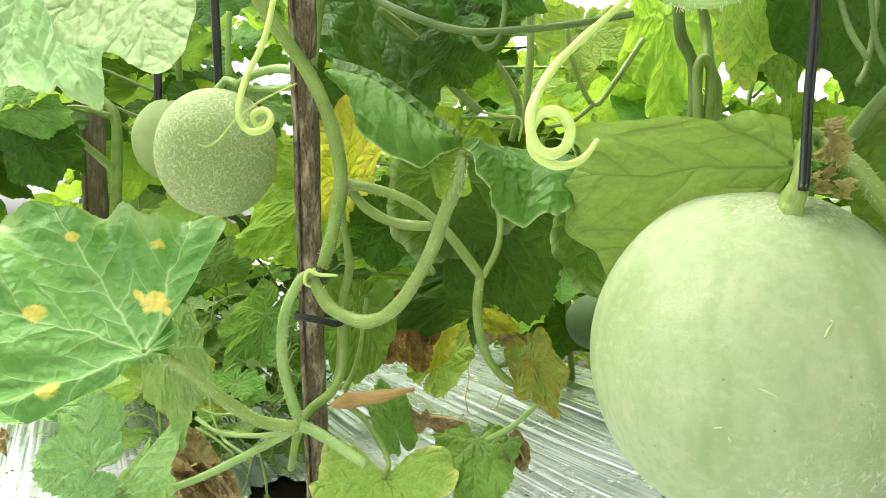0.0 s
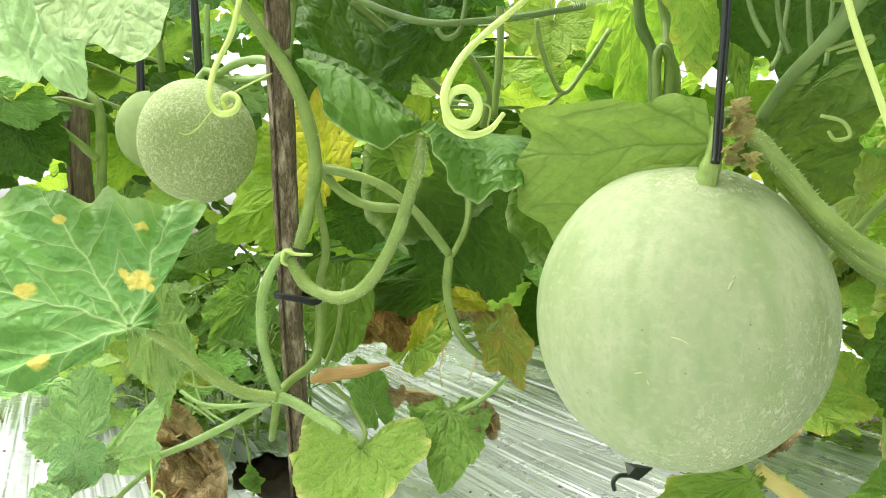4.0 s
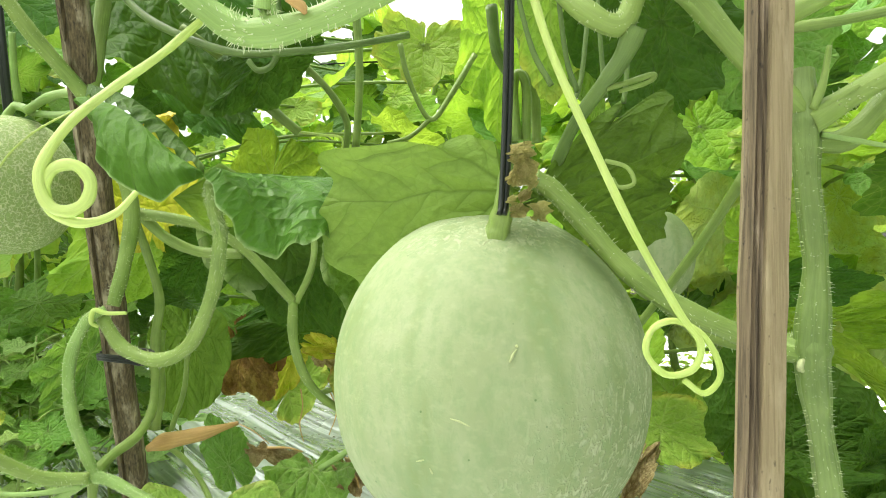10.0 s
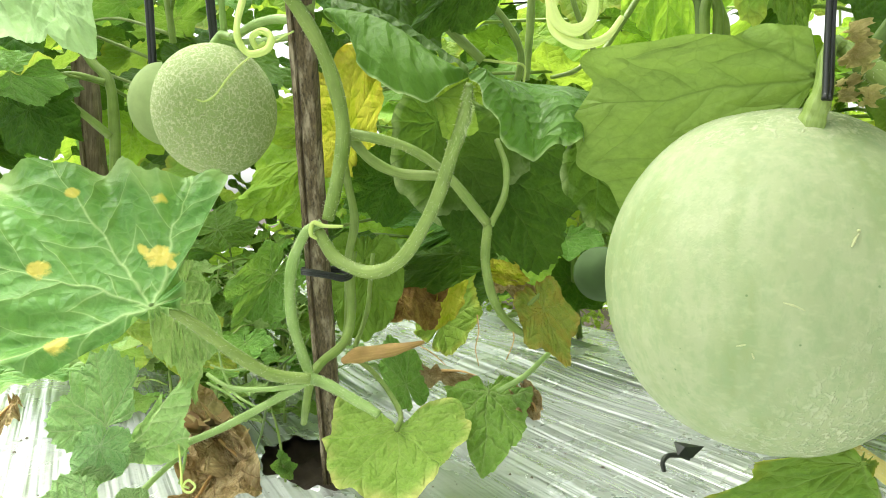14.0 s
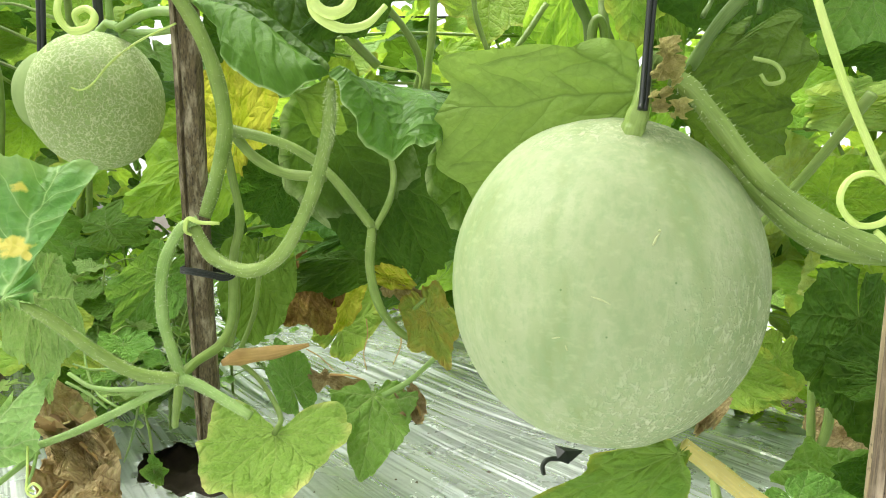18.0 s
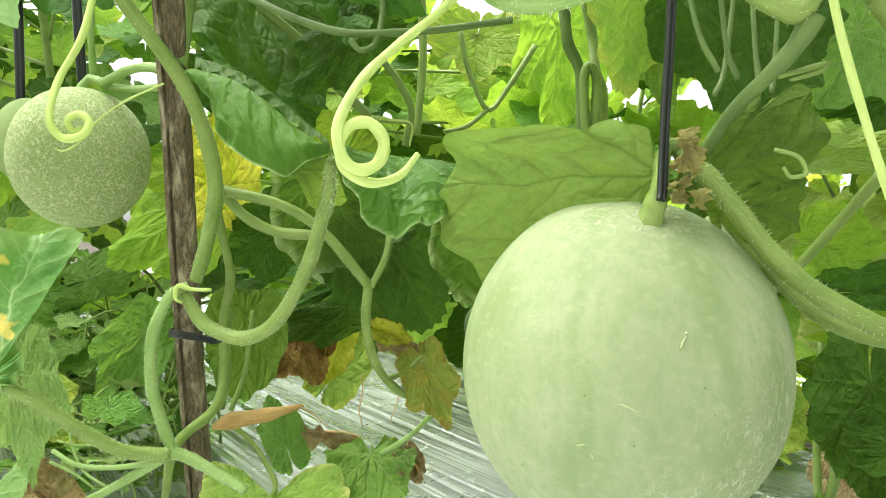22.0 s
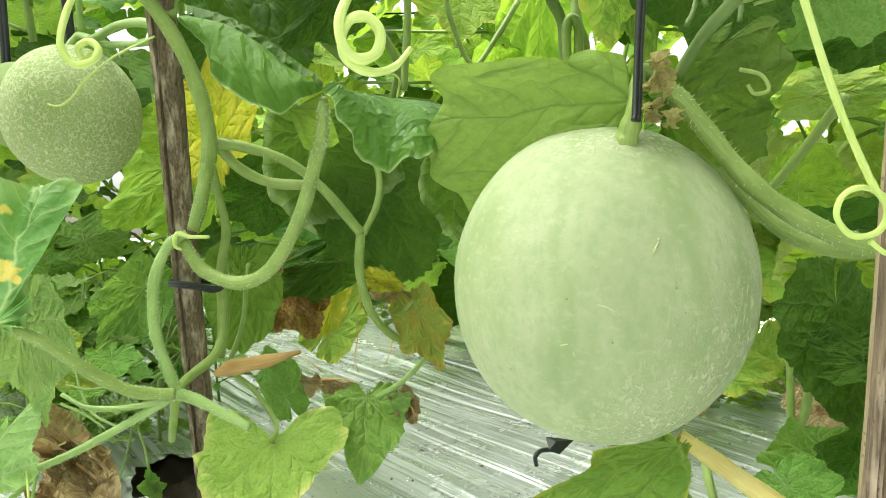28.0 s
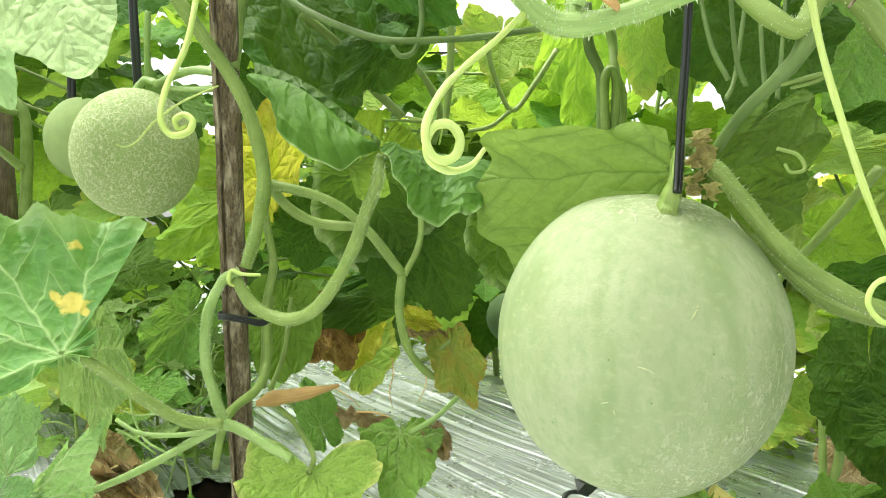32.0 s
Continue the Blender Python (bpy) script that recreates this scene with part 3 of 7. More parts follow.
def leaf_arrays(seed=0, na=72, nr=14, cup=0.1, ripple=0.05, fold=0.1, droop=0.1, lobe=0.045, tooth=0.05, waves=7, quilt=0.022, left=1.0, back=0.8, crumple=0.0, outline=None):
    """Blade of a melon leaf in its own plane: petiole at the origin, tip at (1, 0)."""
    rng = np.random.RandomState(seed)
    ang = np.linspace(-radians(177), radians(177), na)
    ph = rng.rand(8) * 6.28
    r = np.interp(np.abs(ang), OUT_A, OUT_R)
    r = r * (1 + (back - 1) * np.clip((np.abs(ang) - 1.5) / 0.9, 0, 1))
    if outline:
        # (angle, radius) of the rim, where a leaf is lopsided or folded
        rim_a = np.radians([o[0] for o in outline])
        r = np.interp(ang, rim_a, [o[1] for o in outline], period=2 * math.pi)
        left, lobe = 1.0, 0.0
    r = r * (1 + lobe * np.cos(6.0 * ang) + (0.0 if outline else 0.03) * np.sin(2 * ang + ph[0]) + 0.015 * np.sin(5 * ang + ph[1]))
    saw = np.abs(((ang * 6.5 + 0.5 * np.sin(ang * 3 + ph[2])) % 1.0) - 0.35)
    uneven = 0.55 + 0.45 * np.sin(ang * 4.3 + ph[6]) * np.sin(ang * 7.1 + ph[7])
    r = r * (1 + tooth * uneven * (saw * 2 - 0.6) + tooth * 0.10 * rng.randn(na) + 0.022 * np.sin(11 * ang + ph[3]) + 0.014 * np.sin(19 * ang + ph[4]))
    rho = np.linspace(0, 1, nr + 1)[1:] ** 0.85
    A, R = np.meshgrid(ang, rho, indexing="ij")
    RR = R * r[:, None]
    u, v = RR * np.cos(A), RR * np.sin(A)
    # veins: seven mains from the petiole, each with side branches
    segs = []
    for a0, ln in ((0, 0.95), (42, 0.85), (-42, 0.85), (82, 0.8), (-82, 0.8), (125, 0.62), (-125, 0.62)):
        a0 = radians(a0 + rng.randn() * 3)
        d = np.array((math.cos(a0), math.sin(a0)))
        segs.append((np.zeros(2), d * ln, 0.012, 0.004))
        for k in range(5):
            s = 0.22 + 0.15 * k + rng.rand() * 0.05
            for sign in (-1, 1):
                a1 = a0 + sign * radians(42 + rng.randn() * 5)
                l2 = (0.34 - 0.045 * k) * ln
                p0 = d * s * ln
                segs.append((p0, p0 + l2 * np.array((math.cos(a1), math.sin(a1))), 0.0075, 0.003))
    pts = np.stack([u.ravel(), v.ravel()], 1)
    vein = np.zeros(len(pts))
    near = np.full(len(pts), 9.0)
    for p0, p1, w0, w1 in segs:
        d = p1 - p0
        s = np.clip(((pts - p0) @ d) / (d @ d), 0, 1)
        q = np.linalg.norm(pts - p0 - s[:, None] * d, axis=1)
        w = w0 + (w1 - w0) * s
        vein = np.maximum(vein, np.clip(1.5 - q / w, 0, 1) * (1.0 if w0 > 0.01 else 0.7))
        near = np.minimum(near, q)
    u2, v2 = pts[:, 0], pts[:, 1]
    rho2 = R.ravel()
    a2 = A.ravel()
    h = cup * (u2 ** 2 + v2 ** 2) + fold * np.abs(v2) - droop * np.clip(u2, 0, 2) ** 2
    h = h + ripple * rho2 ** 3 * (np.sin(waves * a2 + ph[3]) + 0.6 * np.sin((waves * 2 + 1) * a2 + ph[4]))
    for f, g in ((9, 0.010), (17, 0.006), (29, 0.003)):
        h = h + g * np.sin(f * u2 + ph[1] * f + 1.3 * np.sin(f * 0.6 * v2)) * np.sin(f * 0.9 * v2 + ph[2] * f)
    h = h + quilt * (1 - np.exp(-(near / 0.05) ** 2)) + 0.02 * np.sin(5 * u2 + ph[5]) * np.sin(4 * v2 + ph[6])
    if crumple:
        for f, g in ((3, 1.0), (7, 0.6), (15, 0.35), (31, 0.18)):
            h = h + crumple * g * (np.sin(f * u2 + ph[0] * f) * np.sin(f * 0.9 * v2 + ph[1]) + 0.7 * np.sin(f * 0.8 * (u2 + v2) + ph[2]))
    v3 = np.where(v2 < 0, v2 * left, v2)
    verts = np.vstack([[0, 0, 0], np.stack([u2, v3, h], 1)])
    faces = []
    for i in range(na - 1):
        faces.append((0, 1 + i * nr, 1 + (i + 1) * nr))
        for j in range(nr - 1):
            a, b1 = 1 + i * nr + j, 1 + (i + 1) * nr + j
            faces.append((a, a + 1, b1 + 1, b1))
    rim = np.concatenate([[0], rho2])
    vein = np.concatenate([[1], vein])
    blade = np.vstack([[0, 0, 0], np.stack([u2, v2, np.full(len(u2), seed * 1.7)], 1)])
    return verts, faces, {"vein": vein, "rim": rim, "blade": blade}


def leaf(parent, base, tip, side, material, seed=0, label="", spots=(), fine=True, **shape):
    """A leaf from its petiole end, its tip and its widest edge on one side."""
    na, nr = {0: (84, 14), 1: (160, 36), 2: (260, 64), 3: (480, 110)}[int(fine)]
    verts, faces, at = leaf_arrays(seed, na, nr, **shape)
    o, t, s = (np.array(q, float) for q in (base, tip, side))
    U = t - o
    V = s - o
    V = V - U * (V @ U) / (U @ U)
    V = V / 0.9
    Nn = np.cross(U, V)
    Nn = Nn / np.linalg.norm(Nn) * np.linalg.norm(U)
    w = o + verts[:, :1] * U + verts[:, 1:2] * V + verts[:, 2:3] * Nn
    sp = np.zeros(len(w))
    jit = np.sin(verts[:, 0] * 60) * np.sin(verts[:, 1] * 55) * 0.25
    for su, sv, r in spots:
        d = np.hypot(verts[:, 0] - su, verts[:, 1] - sv) / r
        sp = np.maximum(sp, np.clip(1.3 - d * 1.2 + jit, 0, 1))
    at["spot"] = sp
    return under(mesh_object("leaf", w, faces, material, True, at), parent, label)


def draped(parent, ridge, rim, material, seed=0, label="", bulge=0.006, n=150, m=34, veins=0.5, crease=1.0):
    """A hanging margin of a leaf between its ridge and its wavy rim."""
    rng = np.random.RandomState(seed)
    ph = rng.rand(6) * 6.28
    lines = []
    for pts in (ridge, rim):
        q = np.array([list(p) for p in smooth_line([Vector(p) for p in pts], 12)])
        s = np.concatenate([[0], np.cumsum(np.linalg.norm(np.diff(q, axis=0), axis=1))])
        f = np.linspace(0, s[-1], n)
        lines.append(np.stack([np.interp(f, s, q[:, d]) for d in range(3)], 1))
    a, c = lines
    length = np.linalg.norm(np.diff(a, axis=0), axis=1).sum()
    along = np.linspace(0, length, n)
    wide = np.linalg.norm(c - a, axis=1)
    normal = np.cross(np.gradient(a, axis=0), c - a)
    normal = normal / (np.linalg.norm(normal, axis=1)[:, None] + 1e-9)
    if normal[n // 2][1] > 0:
        normal = -normal
    verts, blade, vein, edge = [], [], [], []
    for j in range(m + 1):
        v = j / m
        for i in range(n):
            h = bulge * math.sin(math.pi * v) + 0.0016 * v * v * math.sin(along[i] * 330 + ph[0]) + 0.0003 * v * math.sin(along[i] * 800 + ph[1])
            slant = (along[i] + 0.004 * math.sin(along[i] * 90 + ph[2]) - (0.5 + 0.2 * math.sin(along[i] * 60)) * v * wide[i]) / 0.017
            gap = abs(slant - round(slant)) * 0.017
            h += 0.0011 * crease * (1 - math.exp(-(gap / 0.0035) ** 2)) * min(1, v * 5) + 0.0009 * crease * noise.noise(Vector((along[i] * 95, v * wide[i] * 95, seed)))
            verts.append(a[i] + (c[i] - a[i]) * v + normal[i] * h)
            blade.append((along[i] * 9, v * wide[i] * 9, seed * 1.7))
            vein.append(max(0.0, 1 - gap / 0.0006) * veins)
            edge.append(v ** 5)
    faces = [(j * n + i, j * n + i + 1, (j + 1) * n + i + 1, (j + 1) * n + i) for j in range(m) for i in range(n - 1)]
    return under(mesh_object("leaf", verts, faces, material, True, {"vein": vein, "rim": edge, "blade": blade}), parent, label)


def melon(name, centre, radius, half_height, material, label, ribs=0.006, lean=(0, 0, 0), seed=1):
    """A fruit with a flat crown round its stalk, slight ribs and lumps."""
    e = thing(name, centre, label, "melon")
    nz, ns = 72, 120
    verts, faces = [], []
    turn = Euler([radians(a) for a in lean]).to_matrix()
    for i in range(nz + 1):
        th = math.pi * i / nz
        for k in range(ns):
            a = 2 * math.pi * k / ns
            q = Vector((math.sin(th) * math.cos(a), math.sin(th) * math.sin(a), math.cos(th)))
            lump = 1 + ribs * math.cos(10 * a) * math.sin(th) + 0.010 * noise.noise(q * 2.3 + Vector((seed * 7, 0, 0)))
            dip = 0.045 * math.exp(-(th / 0.22) ** 2)
            p = Vector((q.x * radius * lump, q.y * radius * lump, half_height * (q.z - dip) * lump))
            verts.append(turn @ p)
    for i in range(nz):
        for k in range(ns):
            k2 = (k + 1) % ns
            faces.append((i * ns + k, (i + 1) * ns + k, (i + 1) * ns + k2, i * ns + k2))
    body = mesh_object("rind", verts, faces, material)
    body.parent = e
    return e


CANE = ((-0.5, -0.32), (-0.31, -0.5), (-0.24, -0.30), (-0.17, -0.48), (0.36, -0.5), (0.5, -0.30), (0.5, 0.3), (0.3, 0.5), (-0.35, 0.5), (-0.5, 0.3))
FACE = ((-0.19, -0.40), (-0.16, -0.49), (0.12, -0.52), (0.40, -0.48), (0.5, -0.32), (0.5, 0.3), (0.3, 0.5), (-0.3, 0.5), (-0.44, 0.3), (-0.44, -0.1))
SPLIT = ((-0.52, -0.26), (-0.48, -0.42), (-0.41, -0.34), (-0.35, -0.46), (-0.29, -0.37), (-0.24, -0.45), (-0.195, -0.36), (-0.22, 0.0), (-0.46, 0.15), (-0.52, 0.0))


def stake(name, foot, head, width, depth, material, label, seed=0, ring=CANE, strip=None):
    """A split bamboo stake: a flat-sided, chipped bar with nodes."""
    e = thing(name, foot, label, "stake")
    rng = np.random.RandomState(seed)
    foot, head = Vector(foot), Vector(head)
    axis = (head - foot)
    n = 90
    ax = axis.normalized()
    x = Vector((1, 0, 0))
    x = (x - ax * x.dot(ax)).normalized()
    y = ax.cross(x)
    s = len(ring)
    for part_name, outline, skin in (("pole", ring, material), ("split_edge", SPLIT, strip)):
        if skin is None:
            continue
        verts, faces = [], []
        for i in range(n + 1):
            f = i / n
            c = foot + axis * f
            knot = 1 + 0.03 * math.exp(-(((f * axis.length) % 0.23 - 0.11) / 0.008) ** 2)
            wob = 0.06 * math.sin(f * 9 + seed) + 0.03 * math.sin(f * 31)
            for k, (a, d) in enumerate(outline):
                j = 1 + 0.05 * noise.noise(Vector((k * 3.1, f * 40, seed)))
                p = x * (a * j * knot + wob * 0.3) * width + y * d * j * knot * depth
                verts.append(c + p - foot)
        for i in range(n):
            for k in range(s):
                k2 = (k + 1) % s
                faces.append((i * s + k, i * s + k2, (i + 1) * s + k2, (i + 1) * s + k))
        faces.append(tuple(range(s))[::-1])
        faces.append(tuple(range(n * s, n * s + s)))
        body = mesh_object(part_name, verts, faces, skin, False)
        body.parent = e
    if strip is not None:
        return e
    for f in (0.22, 0.47, 0.72):
        # thick joint of the cane
        c = axis * f
        rv = []
        for dz, grow in ((-0.005, 1.01), (-0.002, 1.03), (0.002, 1.035), (0.005, 1.01)):
            for q, d in ring:
                rv.append(c + ax * dz + x * (q * grow + 0.018 * math.sin(f * 9 + seed)) * width + y * d * grow * depth)
        rf = [(i * s + k, i * s + (k + 1) % s, (i + 1) * s + (k + 1) % s, (i + 1) * s + k) for i in range(3) for k in range(s)]
        joint = mesh_object("joint", rv, rf, material, False)
        joint.parent = e
    return e


# ---------------------------------------------------------------- ground, film, paths
ROW = Vector((0.5, -0.866, 0))
ACROSS = Vector((0.866, 0.5, 0))


def ground_point(s, q, z=0.0):
    p = ROW * s + ACROSS * q
    return Vector((p.x, p.y, z))


def sheet(name, s0, s1, q0, q1, ns, nq, height, material, keep=None, attr=False, place=None):
    verts, faces, fa = [], [], []
    for i in range(ns + 1):
        for j in range(nq + 1):
            s = s0 + (s1 - s0) * i / ns
            q = q0 + (q1 - q0) * j / nq
            if place:
                s, q = place(s, q)
            verts.append(ground_point(s, q, height(s, q)))
            fa.append((s, q, 0))
    for i in range(ns):
        for j in range(nq):
            k = i * (nq + 1) + j
            quad = (k, k + nq + 1, k + nq + 2, k + 1)
            s, q = (sum(fa[m][d] for m in quad) / 4 for d in (0, 1))
            if keep is None or keep(s, q):
                faces.append(quad)
    return mesh_object(name, verts, faces, material, True, {"film": fa} if attr else None)


ground = sheet("ground", -300, 300, -300, 300, 40, 40, lambda s, q: -0.09, SOIL)
tagged(ground, "dark damp soil reaching to the horizon", "ground", kind="structure")


def film_height(s, q):
    """Top of the bed: stretched along the row, so its creases run that way."""
    pull = max(0.35, min(1.0, 0.5 + 2.2 * noise.noise(Vector((s * 1.5, q * 5, 30.0)))))
    h = 0.0075 * pull * noise.noise(Vector((s * 1.2, q * 55, 1.0))) + 0.008 * noise.noise(Vector((s * 1.2, q * 17, 5.0)))
    h += 0.007 * noise.noise(Vector((s * 3.5, q * 4.0, 9.0)))
    side = max(0.0, abs(q - 0.35) - 0.70)
    return h - 0.9 * side ** 1.3


HOLE_S, HOLE_Q = -0.665, 0.208


def hole_ratio(s, q):
    ds, dq = (s - HOLE_S) / 0.075, (q - HOLE_Q) / 0.040
    a = math.atan2(dq, ds)
    rim = 1 + 0.12 * math.sin(3 * a + 1) + 0.08 * math.sin(7 * a) + 0.05 * math.sin(13 * a + 2)
    return math.hypot(ds, dq) / rim


def film_place(s, q):
    """Draws the film's mesh to the rim of the planting hole."""
    s = s - 0.135 * math.sin((s - HOLE_S) * 5.236) * math.exp(-((s - HOLE_S) / 0.5) ** 2)
    k = hole_ratio(s, q)
    if 0.86 < k < 1.14:
        s, q = HOLE_S + (s - HOLE_S) / k, HOLE_Q + (q - HOLE_Q) / k
    return s, q


film = sheet("mulch_film", -3.2, 1.6, -0.45, 1.15, 420, 340, film_height, FILM, lambda s, q: hole_ratio(s, q) > 0.99, True, film_place)
tagged(film, "silver plastic mulch film with creases, stretched over the raised bed", "mulch film", kind="structure")
for s0, s1 in ((-9.0, -3.18), (1.58, 6.0)):
    more = sheet("mulch_film", s0, s1, -0.45, 1.15, 60, 90, film_height, FILM, None, True)
    tagged(more, "silver plastic mulch film running on along the bed", "mulch film", kind="structure")
pit = sheet("planting_hole", HOLE_S - 0.12, HOLE_S + 0.12, HOLE_Q - 0.09, HOLE_Q + 0.09, 70, 54,
            lambda s, q: -0.012 - 0.03 * max(0, 1 - ((s - HOLE_S) / 0.1) ** 2 - ((q - HOLE_Q) / 0.07) ** 2) + 0.008 * noise.noise(Vector((s * 60, q * 60, 0))) + 0.004 * noise.noise(Vector((s * 190, q * 190, 0))), SOIL)
tagged(pit, "dark planting hole cut in the film round the stake", "planting hole", kind="structure")


def second_film_height(s, q):
    side = max(0.0, abs(q - 2.3) - 0.42)
    return 0.006 * noise.noise(Vector((s * 2, q * 22, 3))) - 0.9 * side ** 1.3 - 0.005


film_far = sheet("mulch_film_beyond", -9, 6, 1.7, 2.9, 200, 70, second_film_height, FILM, None, True)
tagged(film_far, "silver plastic mulch film on the next bed", "mulch film", kind="structure")

# ---------------------------------------------------------------- fruit
big_melon = melon("melon", (0.1544, 0.3164, 0.2419), 0.0772, 0.0833, RIND_SMOOTH, "large pale green melon with faint young netting, hanging on black twine", 0.004, (0, 0, 0), 1)
net_melon = melon("melon", (-0.2298, 0.6417, 0.3722), 0.059, 0.0646, RIND_NET, "round melon with dense raised pale netting, hanging beside the dark stake", 0.0, (0, 0, 0), 2)

tube("stalk", [(0.1496, 0.2771, 0.3068), (0.1509, 0.2771, 0.3135), (0.1520, 0.2751, 0.3199), (0.1530, 0.2732, 0.3268), (0.1543, 0.2754, 0.3358), (0.1576, 0.2772, 0.3445), (0.1629, 0.2782, 0.3434), (0.1651, 0.2736, 0.3380)], [0.0058, 0.0052, 0.0042, 0.0034, 0.003, 0.0034, 0.0036], STEM, big_melon, "green ribbed stalk", ridge=0.12)
tube("stalk", [(-0.2318, 0.6427, 0.4338), (-0.2281, 0.6428, 0.4413), (-0.2225, 0.6429, 0.4461), (-0.2089, 0.6328, 0.4407)], [0.005, 0.0035, 0.004, 0.004], STEM_PALE, net_melon, "pale green stalk")

# other fruit half hidden behind leaves
for cx, r, hh, lab, sd in (
    ((-0.3725, 0.8624, 0.4140), 0.048, 0.055, "dull green melon half hidden behind the netted one", 3),
    ((0.1894, 0.7832, 0.1981), 0.034, 0.034, "small dark green melon behind the large one", 4),
    ((0.3798, 0.5902, 0.2944), 0.034, 0.045, "pale young melon behind a vine", 5),
):
    melon("melon", cx, r, hh, {3: RIND_FAR, 4: RIND_SHADE, 5: RIND_SMOOTH}[sd], lab, 0.0, (0, 0, 0), sd)

# ---------------------------------------------------------------- stakes and twine
stake("bamboo_stake", (-0.1161, 0.6444, -0.0031), (-0.1248, 0.5110, 0.5600), 0.0215, 0.014, WOOD_OLD, "dark weathered split bamboo stake standing in the planting hole", 1)
stake("bamboo_stake", (0.2110, 0.2033, -0.0500), (0.2346, 0.2003, 0.5595), 0.0142, 0.012, WOOD_TAN, "tan split bamboo stake beside a thick green vine", 2, FACE, WOOD_SPLIT)
stake("bamboo_stake", (-0.5208, 0.9952, -0.0070), (-0.5777, 1.0076, 0.7025), 0.034, 0.02, WOOD_FAR, "brown bamboo stake among dark leaves", 3)


def twine(points, label, r=0.0021, strands=2, gap=0.0026, material=None):
    e = thing("twine", points[0], label, "twine")
    for k in range(strands):
        off = np.array((gap * (k - (strands - 1) / 2), 0.0006 * k, 0)) if strands < 3 else np.array((0, -0.0004 * k, gap * 1.6 * (k - 1)))
        tube("strand", [np.array(p) + off for p in points], r, material or STRING, e, per=6, sides=8, ridge=0.12, seed=k)
    return e


twine([(0.1506, 0.2673, 0.3205), (0.1521, 0.2693, 0.3265), (0.1549, 0.2741, 0.3562), (0.1567, 0.2751, 0.3894), (0.1596, 0.2775, 0.4613)], "black plastic twine holding up the large melon", 0.0013, 2, 0.0022)
twine([(-0.2320, 0.6477, 0.4378), (-0.2356, 0.6484, 0.4767), (-0.2397, 0.6493, 0.5281), (-0.2471, 0.6513, 0.6425)], "black plastic twine holding up the netted melon", 0.0028, 2, 0.0032)
twine([(-0.3908, 0.8631, 0.4543), (-0.3941, 0.8644, 0.5268), (-0.4006, 0.8665, 0.6488)], "black twine above the half hidden melon", 0.0035, 2, 0.004)
twine([(-0.1335, 0.5850, 0.2184), (-0.1228, 0.5770, 0.2184), (-0.1061, 0.5760, 0.2159), (-0.0948, 0.5790, 0.2133), (-0.0885, 0.5870, 0.2162), (-0.1001, 0.6060, 0.2179), (-0.1267, 0.6070, 0.2197), (-0.1352, 0.5960, 0.2182)], "black twine tied round stake and stem", 0.0014, 3, 0.0012)

# ---------------------------------------------------------------- the vine on the dark stake
vine = thing("melon_vine", (-0.1244, 0.5999, 0.0138), "green melon vine with broad leaves climbing the dark stake", "vine")
tube("stem", [(-0.1668, 0.5038, 0.5030), (-0.1485, 0.5133, 0.4717), (-0.1161, 0.5275, 0.4269), (-0.0969, 0.5317, 0.3864), (-0.0876, 0.5359, 0.3401), (-0.0924, 0.5302, 0.2971), (-0.0989, 0.5246, 0.2665)], [0.0054, 0.0058, 0.0062, 0.0050], STEM, vine, bristles=700, seed=1)
tube("petiole", [(-0.1070, 0.5245, 0.2583), (-0.0899, 0.5191, 0.2347), (-0.0606, 0.5089, 0.2255), (-0.0354, 0.4991, 0.2388), (-0.0114, 0.4648, 0.2786), (0.0016, 0.4304, 0.3147), (0.0060, 0.4030, 0.3255), (0.0085, 0.3800, 0.3330), (0.0095, 0.3640, 0.3440)], [0.0050, 0.0054, 0.0054, 0.0050, 0.0046, 0.0040, 0.0024], STEM, vine, bristles=800, seed=2)
tube("stem", [(-0.1028, 0.5216, 0.2642), (-0.1156, 0.5175, 0.2557), (-0.1262, 0.5140, 0.2271), (-0.1268, 0.5153, 0.1901), (-0.1196, 0.5178, 0.1598), (-0.1114, 0.5194, 0.1364)], [0.0036, 0.0045, 0.0044, 0.0042], STEM_PALE, vine, bristles=600, seed=3)
tube("tendril", [(-0.0836, 0.5096, 0.2619), (-0.0985, 0.5116, 0.2621), (-0.1077, 0.5116, 0.2646), (-0.1096, 0.5115, 0.2554), (-0.1054, 0.5134, 0.2517)], [0.0012, 0.0018, 0.0018, 0.001], TENDRIL, vine, seed=4)
tube("stem", [(-0.1123, 0.5194, 0.1377), (-0.0979, 0.5173, 0.1328), (-0.0778, 0.5092, 0.1246), (-0.0547, 0.5019, 0.1133)], [0.005, 0.0045, 0.0042, 0.0036], STEM_PALE, vine, "cut stub of a side shoot", bristles=250, seed=5)
tube("stem", [(-0.1115, 0.5195, 0.1410), (-0.1048, 0.5376, 0.1480), (-0.0918, 0.5578, 0.1581), (-0.0892, 0.5881, 0.1773), (-0.0947, 0.6120, 0.2284), (-0.0882, 0.6046, 0.2658), (-0.0940, 0.5900, 0.3085), (-0.0930, 0.5550, 0.3400)], [0.004, 0.004, 0.0042, 0.0032], STEM, vine, seed=6)
tube("stem", [(-0.1132, 0.5194, 0.1363), (-0.1172, 0.5271, 0.1173), (-0.1244, 0.5466, 0.0909)], [0.004, 0.0034, 0.003], STEM, vine, seed=7)
tube("stem", [(-0.1111, 0.5058, 0.1398), (-0.1429, 0.4986, 0.1219), (-0.1817, 0.4861, 0.1035), (-0.2190, 0.4744, 0.0927), (-0.2415, 0.4639, 0.0936)], [0.0036, 0.0032, 0.0028, 0.0024], STEM_PALE, vine, bristles=300, seed=8)
